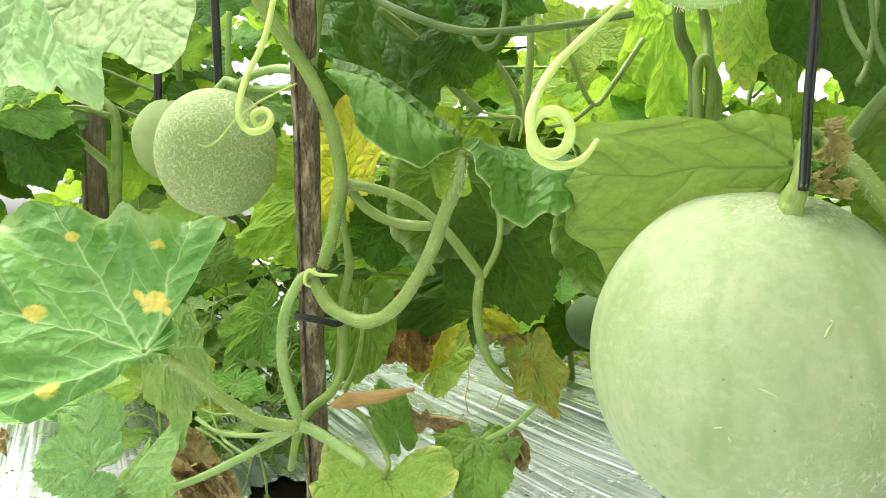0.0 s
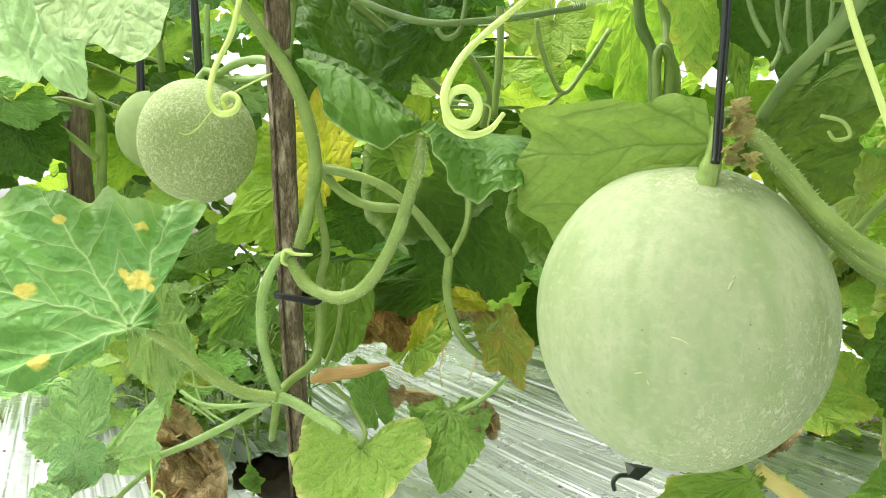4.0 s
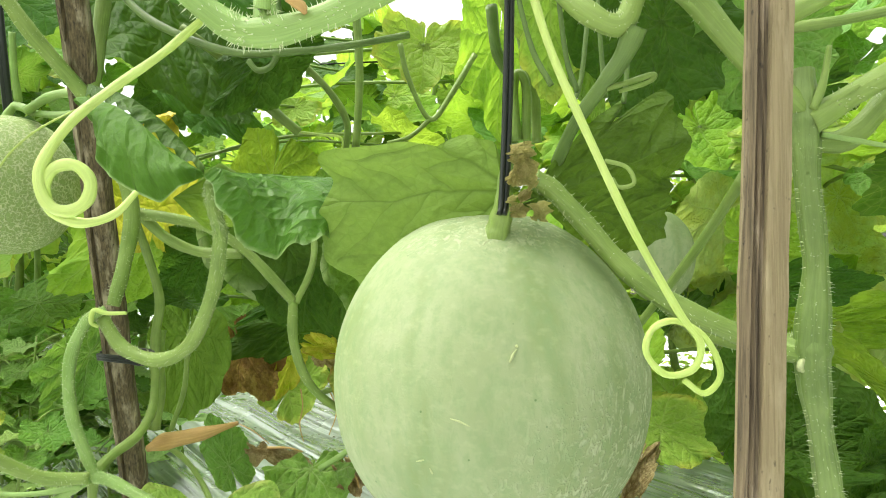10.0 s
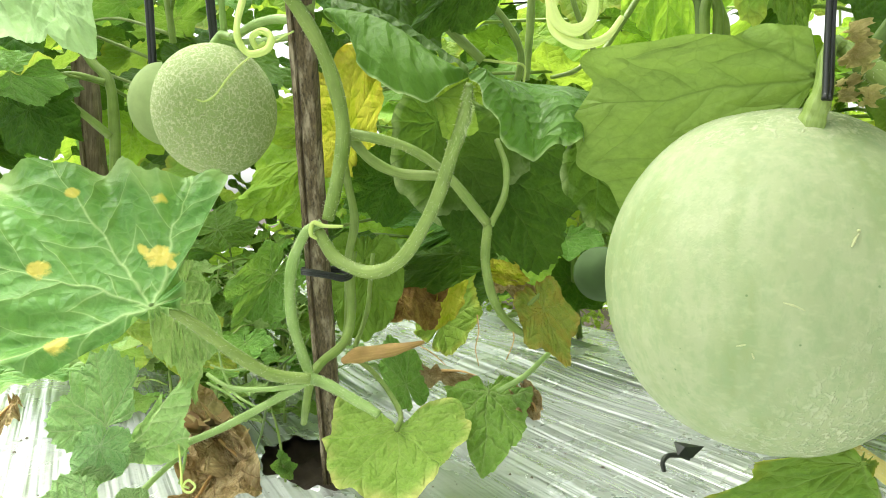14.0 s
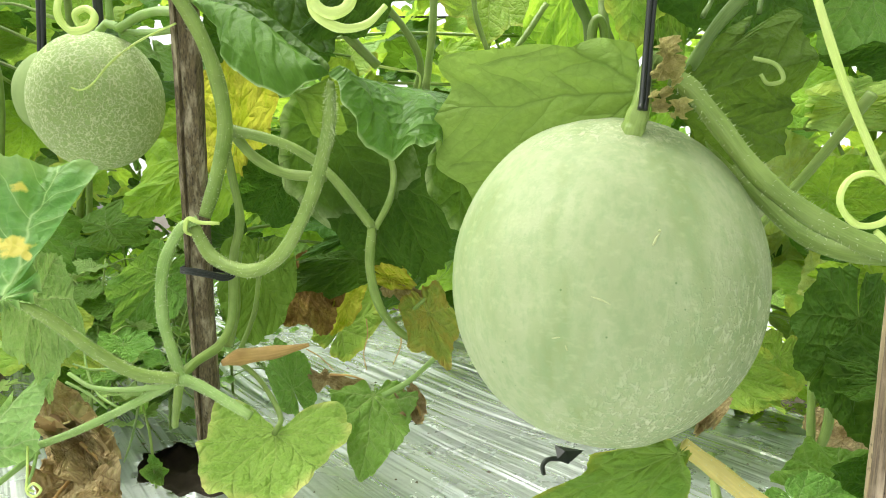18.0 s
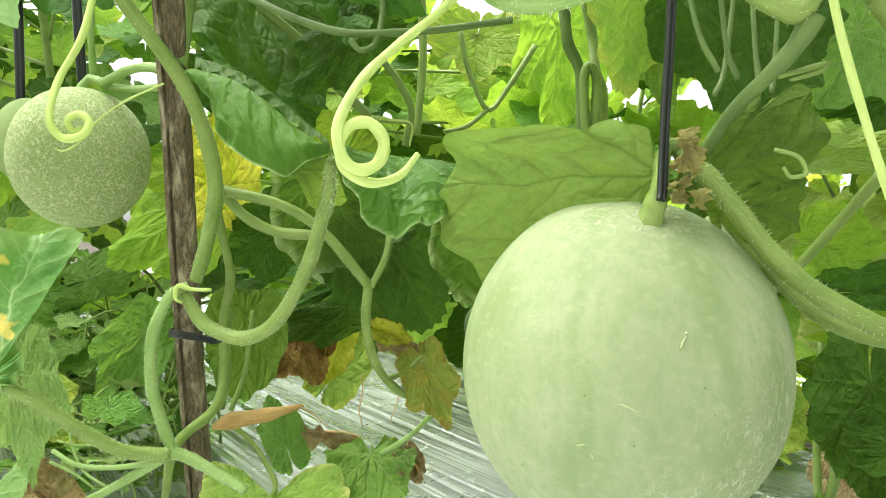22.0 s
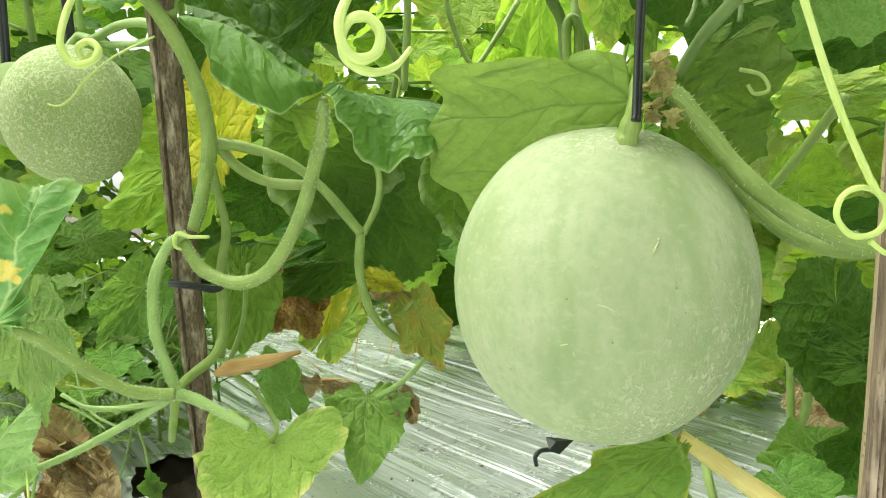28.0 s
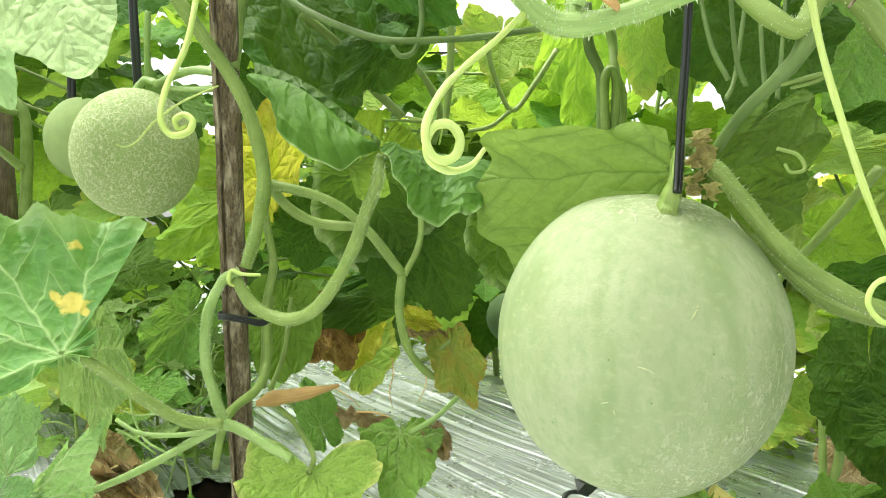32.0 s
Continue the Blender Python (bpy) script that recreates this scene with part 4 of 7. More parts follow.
tube("stem", [(-0.1964, 0.4750, 0.0952), (-0.2147, 0.4632, 0.0784), (-0.2233, 0.4422, 0.0707), (-0.2338, 0.4124, 0.0766)], [0.0022, 0.0022, 0.002], STEM_PALE, vine, seed=9)
tube("stem", [(-0.1148, 0.5005, 0.1372), (-0.1430, 0.4996, 0.1337), (-0.1743, 0.5089, 0.1324), (-0.1970, 0.5192, 0.1405)], [0.0022, 0.0020, 0.0016], STEM_PALE, vine, seed=10)
tube("stem", [(-0.0868, 0.5459, 0.3386), (-0.0614, 0.5458, 0.3347), (-0.0324, 0.5506, 0.3263), (-0.0023, 0.5553, 0.3054), (0.0340, 0.5595, 0.2630)], [0.005, 0.0042, 0.004, 0.0044], STEM, vine, bristles=200, seed=11)
tube("stem", [(-0.0841, 0.5509, 0.3367), (-0.0675, 0.5605, 0.3182), (-0.0426, 0.5653, 0.3067), (-0.0073, 0.5603, 0.3044)], [0.0045, 0.0045, 0.0045], STEM, vine, seed=12)
tube("stem", [(0.0340, 0.5595, 0.2630), (0.0333, 0.5689, 0.2259), (0.0443, 0.5832, 0.1881), (0.0665, 0.5977, 0.1621), (0.0938, 0.6175, 0.1503)], [0.0042, 0.0042, 0.0038, 0.003], STEM, vine, bristles=150, seed=13)
tube("stem", [(0.0365, 0.5595, 0.2621), (0.0485, 0.5649, 0.2873), (0.0514, 0.5804, 0.3130), (0.0436, 0.5908, 0.3392)], [0.003, 0.003, 0.0026], STEM, vine, seed=14)
tube("stem", [(0.0527, 0.5980, 0.1749), (0.0685, 0.5981, 0.1808), (0.0866, 0.5983, 0.1974)], [0.0026, 0.0022, 0.0018], STEM, vine, seed=15)
tube("stem", [(-0.1000, 0.5600, 0.6200), (-0.1060, 0.5600, 0.5700), (-0.1142, 0.5600, 0.5156), (-0.1165, 0.5520, 0.4700), (-0.1150, 0.5350, 0.4350)], [0.0066, 0.006, 0.005], STEM, vine, seed=16)
tube("stem", [(-0.2088, 0.6327, 0.4396), (-0.1836, 0.6128, 0.4465), (-0.1594, 0.5928, 0.4464), (-0.1313, 0.5626, 0.4364)], [0.004, 0.004, 0.0042], STEM_PALE, vine, seed=17)
tube("stem", [(-0.2092, 0.6427, 0.4392), (-0.1695, 0.6025, 0.4295), (-0.1319, 0.5624, 0.4244)], [0.003, 0.0032, 0.0034], STEM_PALE, vine, seed=18)
tube("stem", [(-0.2210, 0.6429, 0.4501), (-0.2197, 0.6334, 0.4784), (-0.2163, 0.6240, 0.5086)], [0.0034, 0.003, 0.003], STEM_PALE, vine, seed=19)
tube("petiole", [(-0.1092, 0.5010, 0.1419), (-0.1360, 0.4909, 0.1476), (-0.1594, 0.4771, 0.1664), (-0.1812, 0.4636, 0.1894), (-0.2014, 0.4497, 0.2074)], [0.0046, 0.0048, 0.0044, 0.004], STEM, vine, bristles=500, seed=20)
tube("petiole", [(0.1033, 0.6255, 0.1385), (0.0747, 0.6227, 0.1123), (0.0489, 0.6209, 0.0977)], [0.0025, 0.0028, 0.0028], STEM_PALE, vine, seed=21)
tube("petiole", [(-0.0458, 0.5670, 0.0778), (-0.0444, 0.5880, 0.0881), (-0.0686, 0.6100, 0.1162), (-0.0973, 0.6114, 0.1386)], [0.0026, 0.0024, 0.0024], STEM, vine, seed=22)
tube("petiole", [(-0.0992, 0.6000, 0.1325), (-0.0827, 0.5970, 0.1386), (-0.0513, 0.6000, 0.1433), (-0.0225, 0.6100, 0.1486)], [0.0030, 0.0078, 0.0060, 0.0016], STEM_DRY, vine, "withered orange petiole", seed=23)

leaf(vine, (-0.2036, 0.4398, 0.2093), (-0.3439, 0.4155, 0.2510), (-0.1987, 0.5045, 0.3164), LEAF_SPOT, 1, "broad green leaf with yellow spots", ((0.551, 0.486, 0.045), (0.174, 0.597, 0.042), (0.515, 0.039, 0.060), (0.060, 0.271, 0.085), (0.643, -0.374, 0.075), (0.304, -0.299, 0.055), (0.142, 0.289, 0.04), (-0.007, 0.241, 0.035)), cup=0.05, ripple=0.06, fold=0.03, droop=0.02, waves=13, tooth=0.05, quilt=0.014, fine=3, outline=((-159, 0.05), (-81, 0.06), (-67, 0.14), (-55, 0.39), (-54, 0.55), (-35, 0.78), (-28, 0.81), (-13, 0.91), (5, 1.07), (19, 1.09), (27, 1.04), (38, 0.98), (60, 0.86), (74, 0.80), (82, 0.88), (96, 0.87), (99, 0.50), (103, 0.21)))
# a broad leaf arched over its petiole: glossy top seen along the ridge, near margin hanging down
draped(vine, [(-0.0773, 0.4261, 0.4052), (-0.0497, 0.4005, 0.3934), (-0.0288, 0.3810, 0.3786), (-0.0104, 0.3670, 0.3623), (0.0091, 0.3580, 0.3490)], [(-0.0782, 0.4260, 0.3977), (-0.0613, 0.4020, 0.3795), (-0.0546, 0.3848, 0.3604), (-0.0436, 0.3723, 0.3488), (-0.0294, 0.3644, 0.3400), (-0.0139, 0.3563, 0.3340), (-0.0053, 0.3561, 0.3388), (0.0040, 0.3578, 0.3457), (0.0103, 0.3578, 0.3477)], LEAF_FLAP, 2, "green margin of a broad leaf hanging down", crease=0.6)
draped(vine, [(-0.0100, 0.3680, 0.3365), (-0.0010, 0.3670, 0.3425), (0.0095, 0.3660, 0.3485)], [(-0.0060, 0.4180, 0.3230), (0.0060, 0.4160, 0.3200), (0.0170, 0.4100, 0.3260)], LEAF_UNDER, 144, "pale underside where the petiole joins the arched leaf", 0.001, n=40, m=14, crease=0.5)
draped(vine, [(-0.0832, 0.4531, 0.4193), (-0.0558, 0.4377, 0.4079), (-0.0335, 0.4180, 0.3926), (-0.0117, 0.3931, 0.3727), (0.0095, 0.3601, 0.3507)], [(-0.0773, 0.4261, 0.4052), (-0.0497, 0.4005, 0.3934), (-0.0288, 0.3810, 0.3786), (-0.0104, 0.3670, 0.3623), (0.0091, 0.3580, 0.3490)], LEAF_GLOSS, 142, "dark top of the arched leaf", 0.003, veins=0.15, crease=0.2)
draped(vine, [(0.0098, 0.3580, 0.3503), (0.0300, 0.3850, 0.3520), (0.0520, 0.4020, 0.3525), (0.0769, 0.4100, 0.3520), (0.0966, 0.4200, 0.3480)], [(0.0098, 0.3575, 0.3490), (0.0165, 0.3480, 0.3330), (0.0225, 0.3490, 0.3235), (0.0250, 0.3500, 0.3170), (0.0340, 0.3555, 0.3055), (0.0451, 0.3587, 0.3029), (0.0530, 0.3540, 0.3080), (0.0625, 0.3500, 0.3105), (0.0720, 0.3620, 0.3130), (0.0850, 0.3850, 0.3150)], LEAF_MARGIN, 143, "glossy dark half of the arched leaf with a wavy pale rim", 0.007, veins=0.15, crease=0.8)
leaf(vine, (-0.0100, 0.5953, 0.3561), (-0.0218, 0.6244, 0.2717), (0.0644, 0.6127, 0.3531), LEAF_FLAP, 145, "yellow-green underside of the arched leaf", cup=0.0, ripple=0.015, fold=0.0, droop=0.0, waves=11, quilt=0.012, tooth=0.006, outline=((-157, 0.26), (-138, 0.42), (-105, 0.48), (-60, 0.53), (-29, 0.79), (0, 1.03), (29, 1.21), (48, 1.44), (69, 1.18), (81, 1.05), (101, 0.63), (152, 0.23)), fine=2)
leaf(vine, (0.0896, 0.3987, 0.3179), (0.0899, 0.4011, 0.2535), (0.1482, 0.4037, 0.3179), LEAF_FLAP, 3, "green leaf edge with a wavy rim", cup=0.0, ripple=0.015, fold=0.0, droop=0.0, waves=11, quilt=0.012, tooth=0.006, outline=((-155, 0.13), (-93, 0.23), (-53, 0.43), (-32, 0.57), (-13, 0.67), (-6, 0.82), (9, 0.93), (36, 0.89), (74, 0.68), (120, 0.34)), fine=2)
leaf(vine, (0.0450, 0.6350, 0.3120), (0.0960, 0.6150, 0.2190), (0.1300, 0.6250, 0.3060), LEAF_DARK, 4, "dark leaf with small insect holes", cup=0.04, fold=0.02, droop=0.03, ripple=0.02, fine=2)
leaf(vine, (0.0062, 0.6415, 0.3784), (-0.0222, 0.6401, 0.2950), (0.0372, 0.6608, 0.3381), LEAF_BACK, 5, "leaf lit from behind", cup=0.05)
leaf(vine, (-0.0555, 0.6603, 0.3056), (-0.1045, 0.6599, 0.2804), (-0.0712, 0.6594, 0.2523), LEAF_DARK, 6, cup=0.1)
leaf(vine, (-0.0997, 0.6411, 0.3492), (-0.0900, 0.6326, 0.4354), (-0.0576, 0.6620, 0.3993), LEAF_YELLOW, 7, "yellowing leaf behind the stake", cup=0.08)
leaf(vine, (-0.1488, 0.7409, 0.3367), (-0.2384, 0.7398, 0.2678), (-0.2144, 0.7614, 0.3627), LEAF_BACK, 8, "yellow-green leaf under the netted melon", cup=0.05)
leaf(vine, (-0.1353, 0.7515, 0.3711), (-0.2147, 0.7615, 0.3694), (-0.1828, 0.7625, 0.4246), LEAF_BACK, 9, cup=0.05)
leaf(vine, (-0.0447, 0.5767, 0.0736), (-0.0421, 0.5132, 0.0368), (0.0209, 0.5679, 0.0731), LEAF_RIMMED, 10, "lime leaf with a yellow rim lying near the film", cup=0.03, fold=0.02, tooth=0.012, outline=((-158, 0.04), (-146, 0.25), (-141, 0.61), (-127, 0.94), (-95, 0.88), (-60, 0.96), (-35, 1.02), (-18, 0.98), (0, 1.00), (31, 0.86), (52, 0.71), (67, 0.87), (95, 0.90), (120, 0.84), (134, 0.60), (142, 0.26), (164, 0.10)), fine=2)
leaf(vine, (0.0414, 0.6354, 0.0938), (0.0313, 0.5552, 0.0408), (0.1055, 0.6314, 0.0898), LEAF, 11, "green leaf near the film", cup=0.05, outline=((-138, 0.08), (-108, 0.36), (-77, 0.62), (-51, 0.60), (-25, 0.63), (-11, 0.86), (0, 1.00), (12, 0.85), (34, 0.77), (58, 0.63), (88, 0.59), (115, 0.36), (158, 0.09)), fine=2)
leaf(vine, (-0.2516, 0.4655, 0.1157), (-0.2716, 0.4883, 0.1677), (-0.2936, 0.4494, 0.1118), LEAF_SEEDLING, 12, "small pale toothed leaf", cup=0.06, tooth=0.10, ripple=0.05, outline=((-178, 0.05), (-94, 0.05), (-90, 0.34), (-67, 0.48), (-47, 0.57), (-45, 0.78), (-32, 0.88), (-18, 0.96), (-7, 0.98), (5, 0.99), (13, 0.85), (27, 0.79), (35, 0.64), (53, 0.70), (71, 0.81), (81, 0.74), (96, 0.66), (111, 0.56), (120, 0.28), (123, 0.14), (127, 0.05), (178, 0.05)), fine=2)
leaf(vine, (-0.2327, 0.4550, 0.0993), (-0.1952, 0.4790, 0.1529), (-0.1730, 0.4344, 0.0682), LEAF_YOUNG, 146, "ragged yellow-green young leaf", cup=0.08, tooth=0.06, ripple=0.06, outline=((-178, 0.05), (-26, 0.05), (-22, 0.18), (-11, 0.35), (-9, 0.71), (-5, 0.51), (-4, 0.85), (3, 1.04), (15, 0.81), (24, 0.65), (42, 0.60), (58, 0.50), (74, 0.32), (91, 0.16), (95, 0.05), (178, 0.05)), fine=2)
leaf(vine, (-0.2271, 0.4355, 0.1061), (-0.2517, 0.4144, 0.0986), (-0.2443, 0.4352, 0.1081), LEAF_SEEDLING, 147, "small young leaf", cup=0.1, tooth=0.06, fine=2)
leaf(vine, (-0.2063, 0.4143, 0.0802), (-0.2211, 0.4040, 0.0811), (-0.2144, 0.4148, 0.0917), LEAF_SEEDLING, 148, cup=0.1, tooth=0.05, fine=1)
leaf(vine, (-0.2293, 0.4050, 0.0776), (-0.2455, 0.3850, 0.0493), (-0.2559, 0.4000, 0.0985), LEAF_SEEDLING, 13, "young leaf low over the film", cup=0.08, tooth=0.06, ripple=0.04, outline=((-175, 0.22), (-140, 0.45), (-112, 0.62), (-80, 0.60), (-45, 0.75), (-20, 0.9), (0, 1.0), (25, 1.15), (45, 1.35), (60, 1.1), (85, 0.85), (110, 0.9), (140, 0.6), (165, 0.2)), fine=2)
leaf(vine, (-0.2370, 0.4300, 0.1139), (-0.2413, 0.4200, 0.0865), (-0.2582, 0.4250, 0.1054), LEAF_SEEDLING, 149, cup=0.1, tooth=0.07, fine=1)
leaf(vine, (-0.2095, 0.4942, 0.2022), (-0.1922, 0.4786, 0.1349), (-0.1810, 0.5019, 0.1685), LEAF_YOUNG, 15, "ragged pale leaf", cup=0.06, tooth=0.07, lobe=0.09)
leaf(vine, (-0.3902, 0.5053, 0.1411), (-0.3074, 0.5271, 0.1423), (-0.3724, 0.5473, 0.1581), LEAF_SPOT, 16, "leaf in the shade of the spotted one", cup=0.08)
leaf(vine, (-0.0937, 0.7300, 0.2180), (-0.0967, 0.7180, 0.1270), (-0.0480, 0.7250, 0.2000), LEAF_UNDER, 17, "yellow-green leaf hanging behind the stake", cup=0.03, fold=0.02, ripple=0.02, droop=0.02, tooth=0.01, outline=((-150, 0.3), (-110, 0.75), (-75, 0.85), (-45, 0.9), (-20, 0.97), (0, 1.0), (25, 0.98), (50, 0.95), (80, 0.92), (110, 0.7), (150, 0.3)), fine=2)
tube("stem", [(-0.0770, 0.6600, 0.2300), (-0.0797, 0.6600, 0.2026), (-0.0832, 0.6600, 0.1702), (-0.0960, 0.6600, 0.1319)], [0.0022, 0.0025, 0.0026], STEM, vine, seed=180)
tube("stem", [(-0.0940, 0.6250, 0.2350), (-0.0961, 0.6230, 0.2158), (-0.0951, 0.6220, 0.1772), (-0.0995, 0.6200, 0.1440)], [0.0056, 0.0056, 0.005], STEM, vine, seed=181)
leaf(vine, (0.0886, 0.5937, 0.1833), (0.1075, 0.5686, 0.1391), (0.1170, 0.5832, 0.1822), LEAF_TURNING, 18, "leaf with a yellow and brown rim", cup=0.1, ripple=0.08, lobe=0.1)
leaf(vine, (-0.0057, 0.8728, 0.1212), (0.0345, 0.8992, 0.1835), (-0.0301, 0.8758, 0.1608), LEAF_LIME, 19, cup=0.1)
leaf(vine, (-0.0534, 0.8073, 0.1897), (-0.0197, 0.7901, 0.1267), (0.0038, 0.8148, 0.1718), LEAF_BROWN, 20, "curled brown dead leaf", cup=0.2, ripple=0.1, crumple=0.06)
leaf(vine, (0.0039, 0.8243, 0.1671), (-0.0155, 0.8096, 0.1218), (0.0123, 0.8213, 0.1405), LEAF_YELLOW, 80, cup=0.2, ripple=0.1)
leaf(vine, (0.0144, 0.7817, 0.2220), (-0.0705, 0.7768, 0.1859), (-0.0285, 0.7827, 0.2429), LEAF_DARK, 21, cup=0.1)
leaf(vine, (-0.0430, 0.6685, 0.0904), (-0.0622, 0.6725, 0.1398), (-0.0246, 0.6706, 0.1091), LEAF, 22, cup=0.1)

for k, pts in enumerate((
    ((-0.1340, 0.5096, 0.1379), (-0.1604, 0.5194, 0.1443), (-0.1795, 0.5189, 0.1439), (-0.1940, 0.5189, 0.1483)),
    ((-0.1498, 0.4981, 0.1193), (-0.1743, 0.5179, 0.1248), (-0.1874, 0.5286, 0.1413), (-0.1949, 0.5395, 0.1586)),
    ((-0.1895, 0.4984, 0.1391), (-0.1731, 0.4982, 0.1303), (-0.1590, 0.4979, 0.1191)),
    ((-0.2462, 0.4652, 0.1084), (-0.2416, 0.4647, 0.0986), (-0.2328, 0.4647, 0.0944), (-0.2150, 0.4750, 0.0926)),
    ((-0.1973, 0.4757, 0.0974), (-0.1951, 0.4650, 0.0857), (-0.1965, 0.4593, 0.0747)),
    ((-0.1646, 0.5766, 0.0981), (-0.1718, 0.5849, 0.0707), (-0.1819, 0.5930, 0.0425)),
    ((-0.1918, 0.7261, 0.0941), (-0.1703, 0.7179, 0.1166), (-0.1805, 0.7185, 0.1295)),
    ((-0.1561, 0.6971, 0.0988), (-0.1598, 0.6982, 0.1179), (-0.1507, 0.6995, 0.1372)),
)):
    tube("tendril", pts, [0.0012, 0.0011, 0.0008], STEM_PALE if k < 5 else STEM_DARK, vine, per=6, sides=7, seed=150 + k)

leaf(vine, (0.0517, 0.6309, 0.2130), (0.0806, 0.6158, 0.2053), (0.0692, 0.6263, 0.2208), LEAF_YELLOW, 160, "curled yellow scrap of leaf", cup=0.3, ripple=0.1, crumple=0.05)
leaf(vine, (0.0579, 0.6257, 0.2069), (0.0872, 0.6157, 0.2014), (0.0651, 0.6154, 0.1971), LEAF_DRY, 161, "brown dry rim of a leaf", cup=0.3, ripple=0.1, crumple=0.08)
for k, pts in enumerate((
    ((0.0303, 0.6541, 0.1681), (0.0320, 0.6534, 0.1505), (0.0289, 0.6527, 0.1329), (0.0324, 0.6520, 0.1154)),
    ((0.0588, 0.6343, 0.1715), (0.0660, 0.6335, 0.1488), (0.0585, 0.6326, 0.1261)),
    ((-0.0706, 0.7937, 0.1719), (-0.0665, 0.7929, 0.1505), (-0.0588, 0.7824, 0.1368)),
    ((-0.0291, 0.6525, 0.1362), (-0.0156, 0.6522, 0.1285), (-0.0010, 0.6518, 0.1155)),
)):
    tube("tendril", pts, [0.0007, 0.0006, 0.0005], STEM_DRY, vine, "dry hanging thread of a tendril", per=6, sides=6, seed=170 + k)

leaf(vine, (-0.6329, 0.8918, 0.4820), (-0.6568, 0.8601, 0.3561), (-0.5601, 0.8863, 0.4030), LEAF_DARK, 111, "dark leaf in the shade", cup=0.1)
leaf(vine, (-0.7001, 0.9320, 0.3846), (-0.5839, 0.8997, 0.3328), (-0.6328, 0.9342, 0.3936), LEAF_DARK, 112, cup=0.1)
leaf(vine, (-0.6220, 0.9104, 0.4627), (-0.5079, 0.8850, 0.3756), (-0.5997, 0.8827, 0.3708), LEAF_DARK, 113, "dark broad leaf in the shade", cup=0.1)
leaf(vine, (-0.5973, 0.8498, 0.4533), (-0.4939, 0.8292, 0.4236), (-0.5517, 0.8525, 0.4727), LEAF, 114, cup=0.12)
# leaves above: pale near leaf, corrugated leaf, dark canopy
leaf(vine, (-0.1486, 0.3064, 0.4458), (-0.1135, 0.2459, 0.3525), (-0.0752, 0.2948, 0.4550), LEAF_GREY, 23, "pale leaf hanging close by", cup=0.04, ripple=0.015, fold=0.02, droop=0.03, tooth=0.012, quilt=0.014, outline=((-87, 0.49), (-57, 0.68), (-37, 0.79), (-26, 0.83), (-17, 0.86), (-7, 0.93), (2, 1.01), (6, 1.04), (11, 1.00), (16, 0.86), (23, 0.70), (52, 0.36), (173, 0.16)), fine=2)
leaf(vine, (-0.3288, 0.5038, 0.4974), (-0.2420, 0.4190, 0.3880), (-0.3572, 0.4421, 0.4003), LEAF_GREY, 24, "corrugated pale green leaf", cup=0.08, quilt=0.05, fine=2)
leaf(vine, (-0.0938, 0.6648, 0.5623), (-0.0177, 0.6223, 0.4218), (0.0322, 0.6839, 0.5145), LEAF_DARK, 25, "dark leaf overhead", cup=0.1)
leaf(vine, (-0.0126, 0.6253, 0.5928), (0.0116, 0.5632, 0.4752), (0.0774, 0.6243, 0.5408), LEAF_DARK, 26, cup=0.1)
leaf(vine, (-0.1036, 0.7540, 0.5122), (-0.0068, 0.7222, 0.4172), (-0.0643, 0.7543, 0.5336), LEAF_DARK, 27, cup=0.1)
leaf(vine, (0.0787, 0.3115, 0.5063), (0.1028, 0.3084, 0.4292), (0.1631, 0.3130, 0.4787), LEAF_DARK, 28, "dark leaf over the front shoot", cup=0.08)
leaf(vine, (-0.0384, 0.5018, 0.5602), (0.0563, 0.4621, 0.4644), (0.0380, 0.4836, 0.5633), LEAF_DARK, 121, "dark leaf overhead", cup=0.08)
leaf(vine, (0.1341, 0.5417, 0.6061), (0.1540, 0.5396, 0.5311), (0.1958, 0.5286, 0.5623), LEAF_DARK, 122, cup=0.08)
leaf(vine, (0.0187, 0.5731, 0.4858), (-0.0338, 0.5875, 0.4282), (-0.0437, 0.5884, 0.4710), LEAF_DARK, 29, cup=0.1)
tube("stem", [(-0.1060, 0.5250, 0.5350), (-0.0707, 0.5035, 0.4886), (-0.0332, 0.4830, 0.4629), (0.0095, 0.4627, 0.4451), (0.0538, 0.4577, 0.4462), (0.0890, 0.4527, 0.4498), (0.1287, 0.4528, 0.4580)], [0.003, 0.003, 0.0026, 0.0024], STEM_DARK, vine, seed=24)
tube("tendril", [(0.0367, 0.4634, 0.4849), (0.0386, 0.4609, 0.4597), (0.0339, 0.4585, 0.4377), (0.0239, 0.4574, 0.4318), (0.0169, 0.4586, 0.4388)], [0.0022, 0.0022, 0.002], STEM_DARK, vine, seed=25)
tube("tendril", [(-0.0742, 0.2719, 0.4007), (-0.0772, 0.2665, 0.3750), (-0.0828, 0.2612, 0.3571), (-0.0837, 0.2559, 0.3422), (-0.0794, 0.2558, 0.3351), (-0.0726, 0.2558, 0.3363), (-0.0708, 0.2569, 0.3411), (-0.0746, 0.2579, 0.3441), (-0.0784, 0.2579, 0.3417), (-0.0769, 0.2588, 0.3380), (-0.0736, 0.2589, 0.3397)], [0.0013, 0.0013, 0.0015, 0.0013, 0.001], TENDRIL, vine, "curled pale tendril", seed=26)
tube("tendril", [(-0.1263, 0.5323, 0.4193), (-0.1608, 0.5471, 0.4063), (-0.1853, 0.5569, 0.3903), (-0.2024, 0.5646, 0.3737), (-0.2141, 0.5695, 0.3690), (-0.2233, 0.5736, 0.3717)], [0.0008, 0.0009, 0.0009, 0.0006], TENDRIL, vine, "thin dry tendril lying on the netted melon", seed=27)
